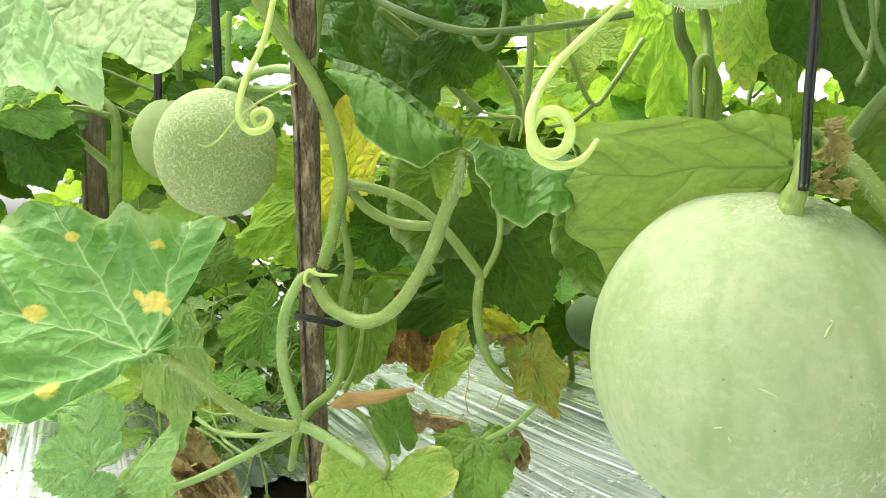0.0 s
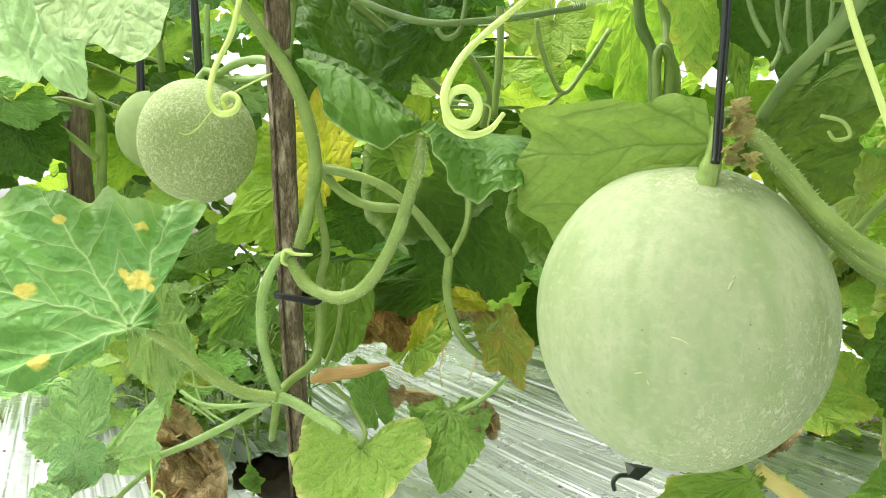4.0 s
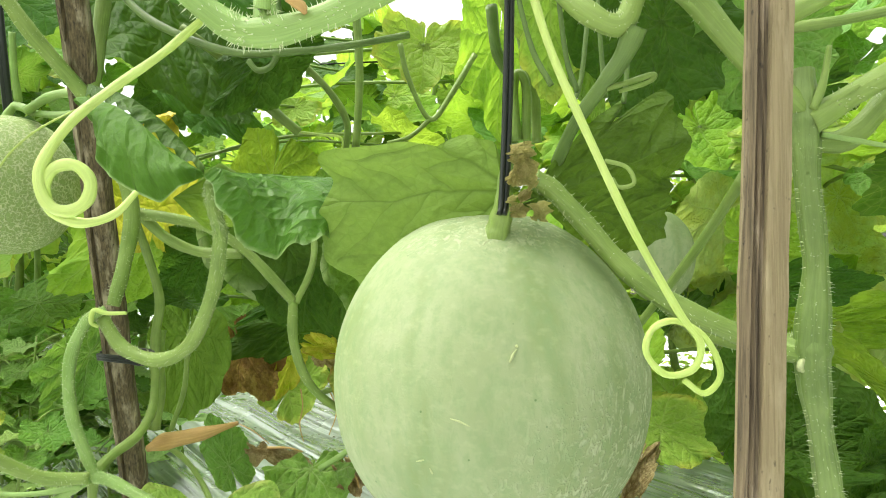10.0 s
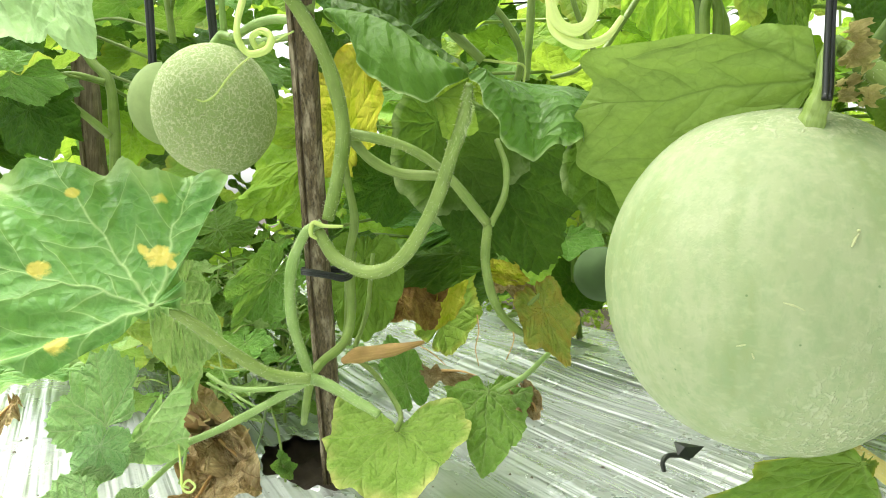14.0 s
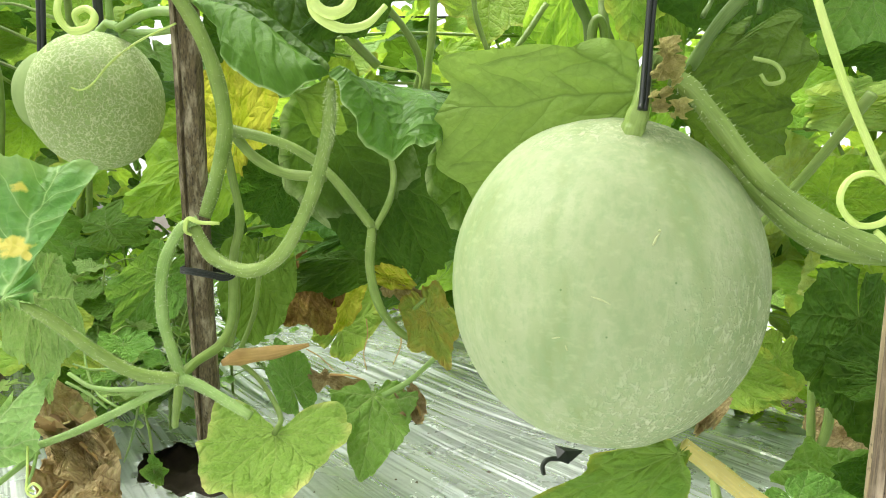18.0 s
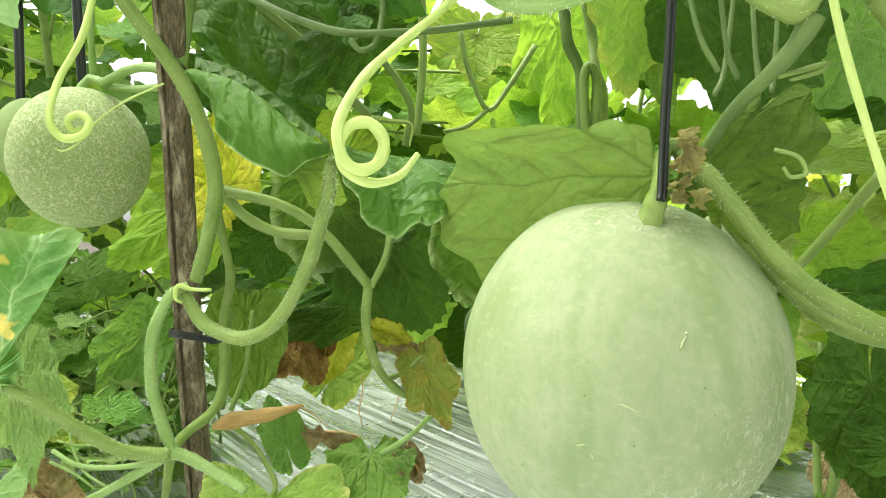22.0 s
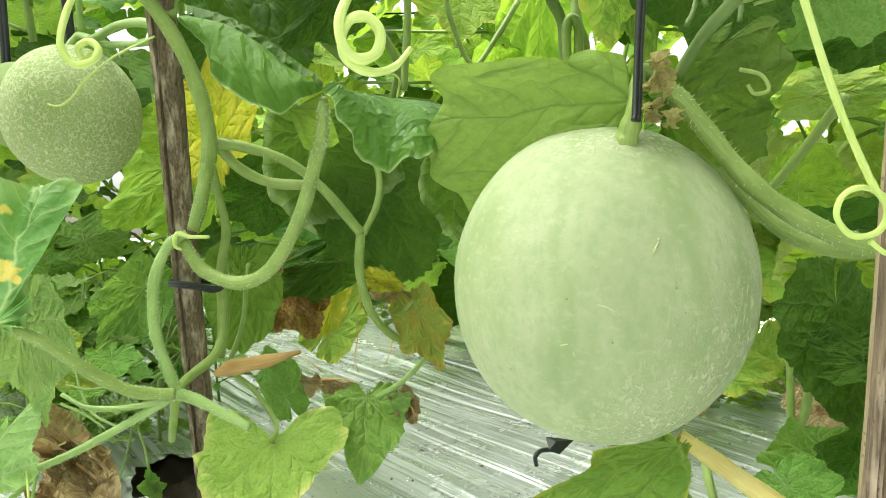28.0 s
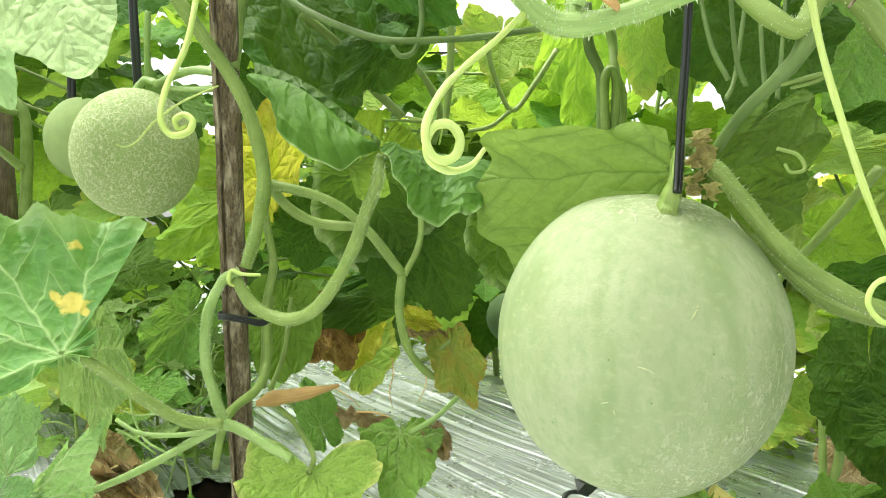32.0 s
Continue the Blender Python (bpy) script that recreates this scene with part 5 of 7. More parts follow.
tube("tendril", [(-0.1994, 0.4660, 0.1072), (-0.1886, 0.4448, 0.0923), (-0.1842, 0.4360, 0.0826), (-0.1784, 0.4339, 0.0801), (-0.1747, 0.4344, 0.0843), (-0.1793, 0.4346, 0.0884), (-0.1830, 0.4352, 0.0846), (-0.1796, 0.4361, 0.0822)], [0.0008, 0.0009, 0.0008], TENDRIL, vine, seed=28)

tube("stem", [(-0.0705, 0.6240, 0.5164), (-0.0314, 0.6335, 0.4878), (-0.0022, 0.6429, 0.4549), (0.0336, 0.6523, 0.4240)], [0.0045, 0.005, 0.005], STEM, vine, seed=60)
tube("tendril", [(0.0307, 0.6523, 0.4251), (0.0568, 0.6523, 0.4219), (0.0754, 0.6522, 0.4185), (0.0739, 0.6518, 0.3965)], [0.0014, 0.0012, 0.001], TENDRIL, vine, seed=61)
tube("stem", [(0.0368, 0.7038, 0.5055), (0.0637, 0.7133, 0.4779), (0.0805, 0.7227, 0.4458), (0.0745, 0.7321, 0.4087)], [0.0036, 0.0042, 0.004], STEM, vine, seed=62)
tube("stem", [(0.0911, 0.7555, 0.6056), (0.0948, 0.7543, 0.5391), (0.0944, 0.7535, 0.4925), (0.0894, 0.7523, 0.4256)], [0.005, 0.0048, 0.0046], STEM, vine, seed=63)
tube("stem", [(0.1470, 0.8047, 0.5641), (0.1563, 0.8040, 0.5218), (0.1830, 0.8031, 0.4694), (0.2117, 0.8036, 0.5024), (0.2427, 0.8045, 0.5532)], [0.0036, 0.0032, 0.0036, 0.004], STEM, vine, seed=64)
tube("stem", [(0.1830, 0.8031, 0.4694), (0.1568, 0.8027, 0.4472), (0.1304, 0.8226, 0.4426)], [0.003, 0.003, 0.0026], STEM, vine, seed=65)
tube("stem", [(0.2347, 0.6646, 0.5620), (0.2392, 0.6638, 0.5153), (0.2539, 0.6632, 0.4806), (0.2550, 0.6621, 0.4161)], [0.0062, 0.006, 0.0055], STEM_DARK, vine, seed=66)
tube("stem", [(0.2635, 0.6848, 0.5709), (0.2734, 0.6840, 0.5289), (0.2736, 0.6733, 0.4899), (0.2822, 0.6729, 0.4664), (0.2839, 0.6721, 0.4188)], [0.0055, 0.0055, 0.0055], STEM, vine, seed=67)
tube("stem", [(0.2568, 0.6521, 0.4174), (0.2538, 0.6530, 0.4721), (0.2596, 0.6533, 0.4874), (0.2676, 0.6530, 0.4726), (0.2661, 0.6521, 0.4177)], [0.005, 0.005, 0.005], STEM, vine, seed=68)
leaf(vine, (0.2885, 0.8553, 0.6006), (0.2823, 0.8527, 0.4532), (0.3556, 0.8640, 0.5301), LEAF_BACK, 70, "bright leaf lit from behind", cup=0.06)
leaf(vine, (0.2818, 0.6046, 0.5615), (0.2749, 0.6027, 0.4546), (0.3431, 0.6236, 0.5060), LEAF_LIME, 71, "yellowish leaf lit from behind", cup=0.06)
leaf(vine, (-0.0473, 0.8982, 0.1825), (-0.1128, 0.8990, 0.2282), (-0.0652, 0.8992, 0.2378), LEAF, 72, cup=0.1)
leaf(vine, (0.0318, 0.7495, 0.2637), (-0.0534, 0.7489, 0.2207), (-0.0080, 0.7494, 0.2556), LEAF_DARK, 73, cup=0.1)
leaf(vine, (-0.2517, 0.5582, 0.1774), (-0.1886, 0.5376, 0.1451), (-0.2314, 0.5374, 0.1340), LEAF_LIME, 74, "ragged young leaf", cup=0.1, tooth=0.07, lobe=0.09)
leaf(vine, (-0.2058, 0.7485, 0.1954), (-0.2401, 0.7174, 0.1339), (-0.2008, 0.7374, 0.1311), LEAF, 75, cup=0.1, tooth=0.06, lobe=0.08)
leaf(vine, (-0.3035, 0.8495, 0.2477), (-0.2440, 0.8499, 0.2724), (-0.2726, 0.8491, 0.2261), LEAF, 76, cup=0.1, tooth=0.06)
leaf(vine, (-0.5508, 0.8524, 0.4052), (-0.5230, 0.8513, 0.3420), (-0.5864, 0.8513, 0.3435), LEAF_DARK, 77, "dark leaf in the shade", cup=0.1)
leaf(vine, (-0.5411, 0.8030, 0.4406), (-0.4696, 0.8027, 0.4288), (-0.4971, 0.8022, 0.3994), LEAF, 78, cup=0.1)
tube("stem", [(-0.4740, 0.9207, 0.3122), (-0.4744, 0.9222, 0.3940), (-0.4806, 0.9232, 0.4551), (-0.5045, 0.9237, 0.4829), (-0.5263, 0.9244, 0.5230)], [0.008, 0.0075, 0.007, 0.006], STEM, vine, seed=69)
tube("stem", [(-0.5237, 0.8827, 0.4224), (-0.4973, 0.8923, 0.4013), (-0.4751, 0.9119, 0.3765)], [0.0055, 0.0055, 0.006], STEM, vine, seed=70)
tube("stem", [(-0.5483, 0.8832, 0.4528), (-0.5151, 0.8933, 0.4600), (-0.4819, 0.9132, 0.4531)], [0.003, 0.003, 0.004], STEM, vine, seed=71)
twine([(0.2125, 0.2090, 0.1585), (0.2100, 0.1960, 0.1640), (0.2194, 0.1945, 0.1634), (0.2300, 0.2010, 0.1600), (0.2520, 0.2330, 0.1480), (0.2680, 0.2395, 0.1415), (0.2800, 0.2440, 0.1390), (0.2830, 0.2540, 0.1400), (0.2650, 0.2570, 0.1450), (0.2380, 0.2250, 0.1540), (0.2180, 0.2140, 0.1590), (0.2125, 0.2090, 0.1585)], "black twine tying the thick vine to the tan stake", 0.0014, 2, 0.0022)
twine([(-0.1103, 1.3069, 0.6739), (0.0973, 1.3070, 0.6858), (0.3450, 1.3071, 0.7037)], "thin black line stretched between stakes", 0.0018, 1)
twine([(0.3450, 1.3071, 0.7037), (0.3498, 1.3059, 0.6322), (0.3558, 1.3041, 0.5285)], "thin black line hanging down", 0.0016, 1)
twine([(0.3511, 1.3070, 0.6958), (0.3875, 1.3061, 0.6451), (0.4096, 1.3043, 0.5419)], "thin black line hanging slack", 0.0022, 1)

# ---------------------------------------------------------------- the vine on the tan stake
vine_b = thing("melon_vine", (0.2851, 0.2453, 0.1079), "thick green melon vine climbing beside the tan stake", "vine")
tube("stem", [(0.2580, 0.2500, -0.0150), (0.2615, 0.2490, 0.0700), (0.2690, 0.2480, 0.1250), (0.2800, 0.2480, 0.1560), (0.2865, 0.2470, 0.1800), (0.2830, 0.2455, 0.2030), (0.2785, 0.2450, 0.2335), (0.2760, 0.2450, 0.2600), (0.2784, 0.2450, 0.2960), (0.2755, 0.2450, 0.3281), (0.2735, 0.2450, 0.3580)], [0.0060, 0.0060, 0.0058, 0.0060, 0.0068, 0.0049, 0.0049, 0.0072, 0.0048, 0.0048, 0.0064], STEM_RIBBED, vine_b, bristles=1200, seed=30, sides=30, ridge=0.11)
tube("scar", [(0.2660, 0.2374, 0.2545), (0.2640, 0.2364, 0.2560), (0.2646, 0.2366, 0.2582), (0.2665, 0.2376, 0.2590)], [0.0008, 0.0014, 0.0013, 0.0007], SCAR, vine_b, "pale scar at the joint", per=5, sides=7, seed=61)
for node_at, wide in (((0.2762, 0.2450, 0.2606), 0.0088), ((0.2738, 0.2450, 0.3560), 0.0086)):
    c = Vector(node_at)
    tube("node", [c + Vector((0.0006, 0, -0.022)), c + Vector((0, 0, -0.009)), c, c + Vector((0, 0, 0.009)), c + Vector((0.0004, 0, 0.022))], [0.0042, 0.0060, wide * 0.84, 0.0060, 0.0042], STEM_RIBBED, vine_b, "swollen joint of the stem", seed=int(c.z * 100), sides=14)
tube("stem", [(0.2855, 0.2465, 0.1790), (0.3045, 0.2490, 0.1798), (0.3208, 0.2490, 0.1829), (0.3433, 0.2500, 0.1916), (0.3700, 0.2480, 0.2000)], [0.006, 0.0050, 0.0047], STEM, vine_b, bristles=350, seed=31)
tube("stem", [(0.2755, 0.2450, 0.2600), (0.2660, 0.2580, 0.2625), (0.2524, 0.2660, 0.2680), (0.2265, 0.2690, 0.2810), (0.2059, 0.2710, 0.2969), (0.1885, 0.2730, 0.3170), (0.1745, 0.2715, 0.3310), (0.1658, 0.2714, 0.3365)], [0.0054, 0.0048, 0.0047, 0.0044, 0.0042], STEM, vine_b, bristles=300, seed=32)
tube("stem", [(0.2088, 0.3184, 0.3181), (0.2268, 0.3093, 0.2933), (0.2471, 0.3000, 0.2708), (0.2622, 0.2820, 0.2611), (0.2814, 0.2589, 0.2621)], [0.0034, 0.0040, 0.0044, 0.0046], STEM, vine_b, bristles=200, seed=33)
tube("stem", [(0.2737, 0.2420, 0.3548), (0.2958, 0.2400, 0.3680), (0.3312, 0.2390, 0.3874), (0.3684, 0.2390, 0.4062), (0.4231, 0.2390, 0.4327)], [0.0056, 0.0046, 0.0044, 0.0042], STEM, vine_b, bristles=300, seed=34)
tube("stem", [(0.2770, 0.2460, 0.3480), (0.2968, 0.2480, 0.3501), (0.3200, 0.2480, 0.3732), (0.3464, 0.2470, 0.4083), (0.3781, 0.2450, 0.4548)], [0.0044, 0.0050, 0.0048, 0.0044], STEM, vine_b, seed=35)
tube("stem", [(0.2728, 0.2440, 0.3600), (0.2480, 0.2460, 0.3830), (0.2230, 0.2440, 0.4070), (0.2048, 0.2437, 0.4107), (0.1964, 0.2463, 0.3953), (0.1840, 0.2490, 0.3998), (0.1700, 0.2619, 0.4206), (0.1610, 0.2735, 0.4454)], [0.005, 0.005, 0.0046, 0.0046, 0.004], STEM, vine_b, bristles=200, seed=36)
tube("stem", [(0.2019, 0.2450, 0.3938), (0.1979, 0.2515, 0.3822), (0.1924, 0.2582, 0.3733), (0.1860, 0.2760, 0.3600), (0.1820, 0.2900, 0.3450)], [0.0046, 0.0038, 0.003, 0.0028], STEM_DARK, vine_b, seed=37)
tube("stem", [(0.2550, 0.2450, 0.3930), (0.2637, 0.2450, 0.3981), (0.2872, 0.2420, 0.4113), (0.3031, 0.2410, 0.4304), (0.3099, 0.2400, 0.4555)], [0.0045, 0.0045, 0.004], STEM, vine_b, seed=38)
tube("tendril", [(0.2780, 0.2400, 0.3500), (0.2985, 0.2380, 0.3462), (0.3188, 0.2360, 0.3418), (0.3440, 0.2300, 0.3300)], [0.0011, 0.0010, 0.0008], STEM_PALE, vine_b, seed=39)
tube("stem", [(0.2902, 0.2416, 0.1810), (0.3188, 0.2345, 0.1922), (0.3418, 0.2285, 0.2093), (0.3760, 0.2307, 0.2088), (0.3878, 0.2275, 0.2207)], [0.004, 0.0046, 0.0046, 0.004], STEM, vine_b, seed=40)
tube("petiole", [(0.2103, 0.3333, 0.1502), (0.2262, 0.3252, 0.1392), (0.2414, 0.3121, 0.1277), (0.2640, 0.2976, 0.1119)], [0.0045, 0.0052, 0.0056, 0.006], STEM_YELLOW, vine_b, "yellow petiole under the large melon", bristles=200, seed=41)
tube("petiole", [(0.2539, 0.3824, 0.2452), (0.2768, 0.3400, 0.3008), (0.2836, 0.2998, 0.3412)], [0.0024, 0.0026, 0.003], STEM, vine_b, seed=42)
leaf(vine_b, (0.1571, 0.2860, 0.3348), (0.0676, 0.3777, 0.3322), (0.1109, 0.3670, 0.2548), LEAF_PALE, 31, "pale leaf underside behind the twine", cup=0.05, ripple=0.03, fold=0.0, droop=0.0, tooth=0.01, quilt=0.010, outline=((-92, 0.05), (-88, 0.21), (-46, 0.35), (-30, 0.62), (-23, 0.86), (-19, 0.91), (-5, 0.90), (9, 0.93), (21, 0.99), (29, 0.98), (43, 1.02), (55, 0.99), (64, 0.71), (69, 0.18), (70, 0.06)), fine=2)
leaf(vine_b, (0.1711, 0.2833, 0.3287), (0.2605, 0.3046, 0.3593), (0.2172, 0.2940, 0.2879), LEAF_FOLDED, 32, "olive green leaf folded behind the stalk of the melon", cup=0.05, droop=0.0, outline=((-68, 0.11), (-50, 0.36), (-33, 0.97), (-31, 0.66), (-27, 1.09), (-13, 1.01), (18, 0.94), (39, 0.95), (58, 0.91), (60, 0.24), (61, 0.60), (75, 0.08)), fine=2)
leaf(vine_b, (0.1850, 0.2886, 0.1620), (0.1166, 0.3529, 0.0987), (0.1784, 0.3104, 0.0835), LEAF_TIPPED, 33, "yellow-green leaf under the large melon", cup=0.03, fold=0.02, ripple=0.03, outline=((-131, 0.03), (-49, 0.24), (-39, 0.42), (-15, 0.48), (-2, 0.98), (14, 1.05), (35, 1.07), (51, 1.04), (56, 0.92), (65, 0.65), (81, 0.32), (98, 0.09)), fine=2)
leaf(vine_b, (0.3407, 0.3691, 0.2186), (0.3253, 0.3580, 0.1553), (0.2987, 0.3643, 0.1983), LEAF_DARK, 34, "dark toothed leaf", cup=0.06, tooth=0.06, fine=2)
leaf(vine_b, (0.4155, 0.4512, 0.0708), (0.3389, 0.4430, 0.0789), (0.3638, 0.4178, 0.0570), LEAF, 35, cup=0.15)
leaf(vine_b, (0.3598, 0.1701, 0.2876), (0.2755, 0.1596, 0.2774), (0.3131, 0.1696, 0.3262), LEAF_DULL, 36, "dull grey-green leaf", cup=0.06, ripple=0.04, fine=2)
leaf(vine_b, (0.7379, 0.5090, 0.3897), (0.5484, 0.5347, 0.3483), (0.6236, 0.5340, 0.4509), LEAF_LIT, 37, "large leaf with light coming through at its veins", cup=0.06, fine=2)
leaf(vine_b, (0.6810, 0.4364, 0.5010), (0.5187, 0.4563, 0.4415), (0.6286, 0.4680, 0.5427), LEAF_BACK, 38, "bright leaf with light coming through", cup=0.06, fine=2)
leaf(vine_b, (0.3840, 0.3850, 0.1868), (0.4558, 0.3700, 0.1325), (0.3494, 0.3750, 0.1370), LEAF_DARK, 39, "dark green leaf in the shade behind the thick stem", cup=0.04, fold=0.02, ripple=0.03, droop=0.03, outline=((-150, 0.35), (-110, 0.6), (-60, 0.7), (-30, 0.8), (-8, 0.95), (0, 1.0), (10, 0.9), (40, 0.85), (80, 0.9), (120, 0.7), (150, 0.4)), fine=2)
leaf(vine_b, (0.4463, 0.4700, 0.2274), (0.5355, 0.4500, 0.1616), (0.4987, 0.4700, 0.2074), LEAF_BACK, 41, "lime leaf lit from behind", cup=0.03, fold=0.06, ripple=0.03, outline=((-150, 0.2), (-90, 0.3), (-40, 0.4), (-10, 0.8), (0, 1.0), (15, 0.95), (40, 0.9), (70, 0.9), (110, 0.5), (150, 0.25)), fine=1)
leaf(vine_b, (0.5103, 0.5600, 0.2271), (0.6434, 0.5500, 0.2319), (0.5791, 0.5600, 0.2587), LEAF_BACK, 430, cup=0.04, ripple=0.04, fine=1)
leaf(vine_b, (0.4613, 0.5200, 0.2645), (0.5381, 0.5000, 0.2717), (0.5013, 0.5200, 0.2893), LEAF_DARK, 431, cup=0.05, ripple=0.04, fine=1)
leaf(vine_b, (0.6901, 0.6000, 0.2427), (0.6032, 0.5800, 0.2698), (0.6670, 0.6000, 0.2707), LEAF_DARK, 432, cup=0.05, ripple=0.04, fine=1)
leaf(vine_b, (0.7456, 0.8000, 0.3670), (0.7837, 0.8000, 0.3052), (0.6752, 0.8000, 0.3328), LEAF_SUN, 433, "far leaf with sunlight put into its pale colour", cup=0.08, ripple=0.05, fine=1)
leaf(vine_b, (0.5798, 0.4600, 0.1975), (0.5825, 0.4400, 0.1381), (0.5406, 0.4500, 0.1672), LEAF_DARK, 434, "narrow dark leaf", cup=0.1, fold=0.2, fine=1)
leaf(vine_b, (0.6478, 0.6200, 0.1998), (0.6988, 0.6000, 0.2136), (0.6853, 0.6200, 0.2260), LEAF_BACK, 435, cup=0.08, fine=1)
leaf(vine_b, (0.6340, 0.6000, 0.1827), (0.6610, 0.5800, 0.1350), (0.6932, 0.6000, 0.1729), LEAF_BACK, 436, cup=0.08, fine=1)
leaf(vine_b, (0.3880, 0.3300, 0.1472), (0.4302, 0.3300, 0.1685), (0.3957, 0.3300, 0.1715), LEAF_LIME, 437, "young toothed leaf by the thick stem", cup=0.08, tooth=0.07, fine=2)
leaf(vine_b, (0.4708, 0.4923, 0.4344), (0.4031, 0.5019, 0.4199), (0.4415, 0.4948, 0.3955), LEAF_DARK, 42, cup=0.06)
leaf(vine_b, (0.5313, 0.6337, 0.4090), (0.6297, 0.6194, 0.4212), (0.5685, 0.6300, 0.4462), LEAF_SUN, 43, cup=0.06)
leaf(vine_b, (0.4768, 0.5860, 0.3074), (0.5237, 0.5586, 0.3064), (0.5001, 0.5846, 0.3477), LEAF_BACK, 44, cup=0.1)
leaf(vine_b, (0.3447, 0.3014, 0.1394), (0.3890, 0.2952, 0.1755), (0.3744, 0.3177, 0.1671), LEAF, 46, cup=0.1)
leaf(vine_b, (0.3391, 0.3449, 0.1850), (0.4052, 0.3333, 0.1835), (0.3875, 0.3575, 0.2031), LEAF_DARK, 47, cup=0.1)

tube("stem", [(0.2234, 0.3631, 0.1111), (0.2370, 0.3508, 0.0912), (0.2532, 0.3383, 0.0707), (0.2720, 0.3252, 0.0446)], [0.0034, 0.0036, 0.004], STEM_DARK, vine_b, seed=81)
tube("stem", [(0.2781, 0.4230, 0.1123), (0.2713, 0.4009, 0.0934), (0.2662, 0.3786, 0.0728)], [0.0028, 0.003, 0.003], STEM, vine_b, seed=82)
leaf(vine_b, (0.1834, 0.3597, 0.0747), (0.1533, 0.3338, 0.0184), (0.1357, 0.3493, 0.0666), LEAF_LIME, 83, cup=0.08)
leaf(vine_b, (0.3709, 0.5652, 0.1355), (0.4158, 0.5417, 0.1087), (0.4039, 0.5649, 0.1364), LEAF_LIME, 84, "leaf with a brown withered rim", cup=0.1, ripple=0.08)
leaf(vine_b, (0.2886, 0.4464, 0.1445), (0.2650, 0.4244, 0.1238), (0.2898, 0.4350, 0.1315), LEAF_DRY, 85, "brown withered scrap of leaf", cup=0.2, crumple=0.1)
leaf(vine_b, (0.4051, 0.4183, 0.0932), (0.3433, 0.4052, 0.0745), (0.3823, 0.3994, 0.0688), LEAF_DARK, 87, cup=0.12)
tube("stem", [(0.4172, 0.5065, 0.0772), (0.4170, 0.5095, 0.1162), (0.4250, 0.5229, 0.1733), (0.4376, 0.5346, 0.2176)], [0.0034, 0.0034, 0.003], STEM, vine_b, seed=88)
tube("stem", [(0.4219, 0.5061, 0.0799), (0.4254, 0.4981, 0.1148), (0.4002, 0.4663, 0.1832), (0.4065, 0.4699, 0.2412)], [0.004, 0.004, 0.0036], STEM, vine_b, seed=89)
leaf(vine_b, (0.4193, 0.5628, 0.1548), (0.4054, 0.5612, 0.1089), (0.4413, 0.5582, 0.1347), LEAF_LIME, 90, cup=0.1)
leaf(vine_b, (0.4948, 0.5679, 0.0943), (0.5131, 0.5428, 0.0641), (0.4600, 0.5506, 0.0692), LEAF_DRY, 91, "brown curled leaf on the film", cup=0.2, crumple=0.08)
leaf(vine_b, (0.4951, 0.5771, 0.2152), (0.5361, 0.5955, 0.2663), (0.4640, 0.6035, 0.2397), LEAF_SUN, 92, cup=0.1)
leaf(vine_b, (0.5392, 0.6581, 0.2958), (0.6143, 0.6730, 0.3640), (0.5304, 0.6640, 0.3574), LEAF_SUN, 93, cup=0.1)
# leaves beyond, sunlight put into their pale colour, and low ones by the thick vine
leaf(vine_b, (0.5652, 0.8046, 0.4695), (0.5270, 0.7771, 0.3787), (0.6115, 0.7952, 0.4365), LEAF_SUN, 400, "far leaf with sunlight put into its pale colour", cup=0.12, ripple=0.08)
leaf(vine_b, (0.6237, 0.8422, 0.3950), (0.5564, 0.8213, 0.3435), (0.6086, 0.8468, 0.4459), LEAF_SUN, 401, "far leaf with sunlight put into its pale colour", cup=0.12, ripple=0.08)
leaf(vine_b, (0.5223, 0.7554, 0.3235), (0.5406, 0.7196, 0.2702), (0.5673, 0.7481, 0.3376), LEAF_SUN, 402, "far leaf with sunlight put into its pale colour", cup=0.12, ripple=0.08)
leaf(vine_b, (0.5793, 0.7944, 0.2774), (0.5084, 0.7757, 0.2633), (0.5622, 0.7955, 0.2299), LEAF_SUN, 403, "far leaf with sunlight put into its pale colour", cup=0.12, ripple=0.08)
leaf(vine_b, (0.7265, 0.7763, 0.4658), (0.7719, 0.7361, 0.4195), (0.7673, 0.7711, 0.5128), LEAF_SUN, 404, "far leaf with sunlight put into its pale colour", cup=0.12, ripple=0.08)
leaf(vine_b, (0.8303, 0.8101, 0.4915), (0.8522, 0.7726, 0.4102), (0.7789, 0.8171, 0.4420), LEAF_SUN, 405, "far leaf with sunlight put into its pale colour", cup=0.12, ripple=0.08)
leaf(vine_b, (0.8152, 0.8601, 0.4062), (0.7565, 0.8366, 0.3257), (0.8664, 0.8494, 0.3606), LEAF_SUN, 406, "far leaf with sunlight put into its pale colour", cup=0.12, ripple=0.08)
leaf(vine_b, (0.7579, 0.8147, 0.2907), (0.7910, 0.7764, 0.2401), (0.7313, 0.8170, 0.2323), LEAF_SUN, 407, "far leaf with sunlight put into its pale colour", cup=0.12, ripple=0.08)
leaf(vine_b, (0.8541, 0.8466, 0.2366), (0.8828, 0.8132, 0.2884), (0.9053, 0.8358, 0.1910), LEAF_SUN, 408, "far leaf with sunlight put into its pale colour", cup=0.12, ripple=0.08)
leaf(vine_b, (0.7032, 0.7699, 0.2027), (0.7260, 0.7333, 0.1502), (0.7664, 0.7591, 0.2092), LEAF_SUN, 409, "far leaf with sunlight put into its pale colour", cup=0.12, ripple=0.08)
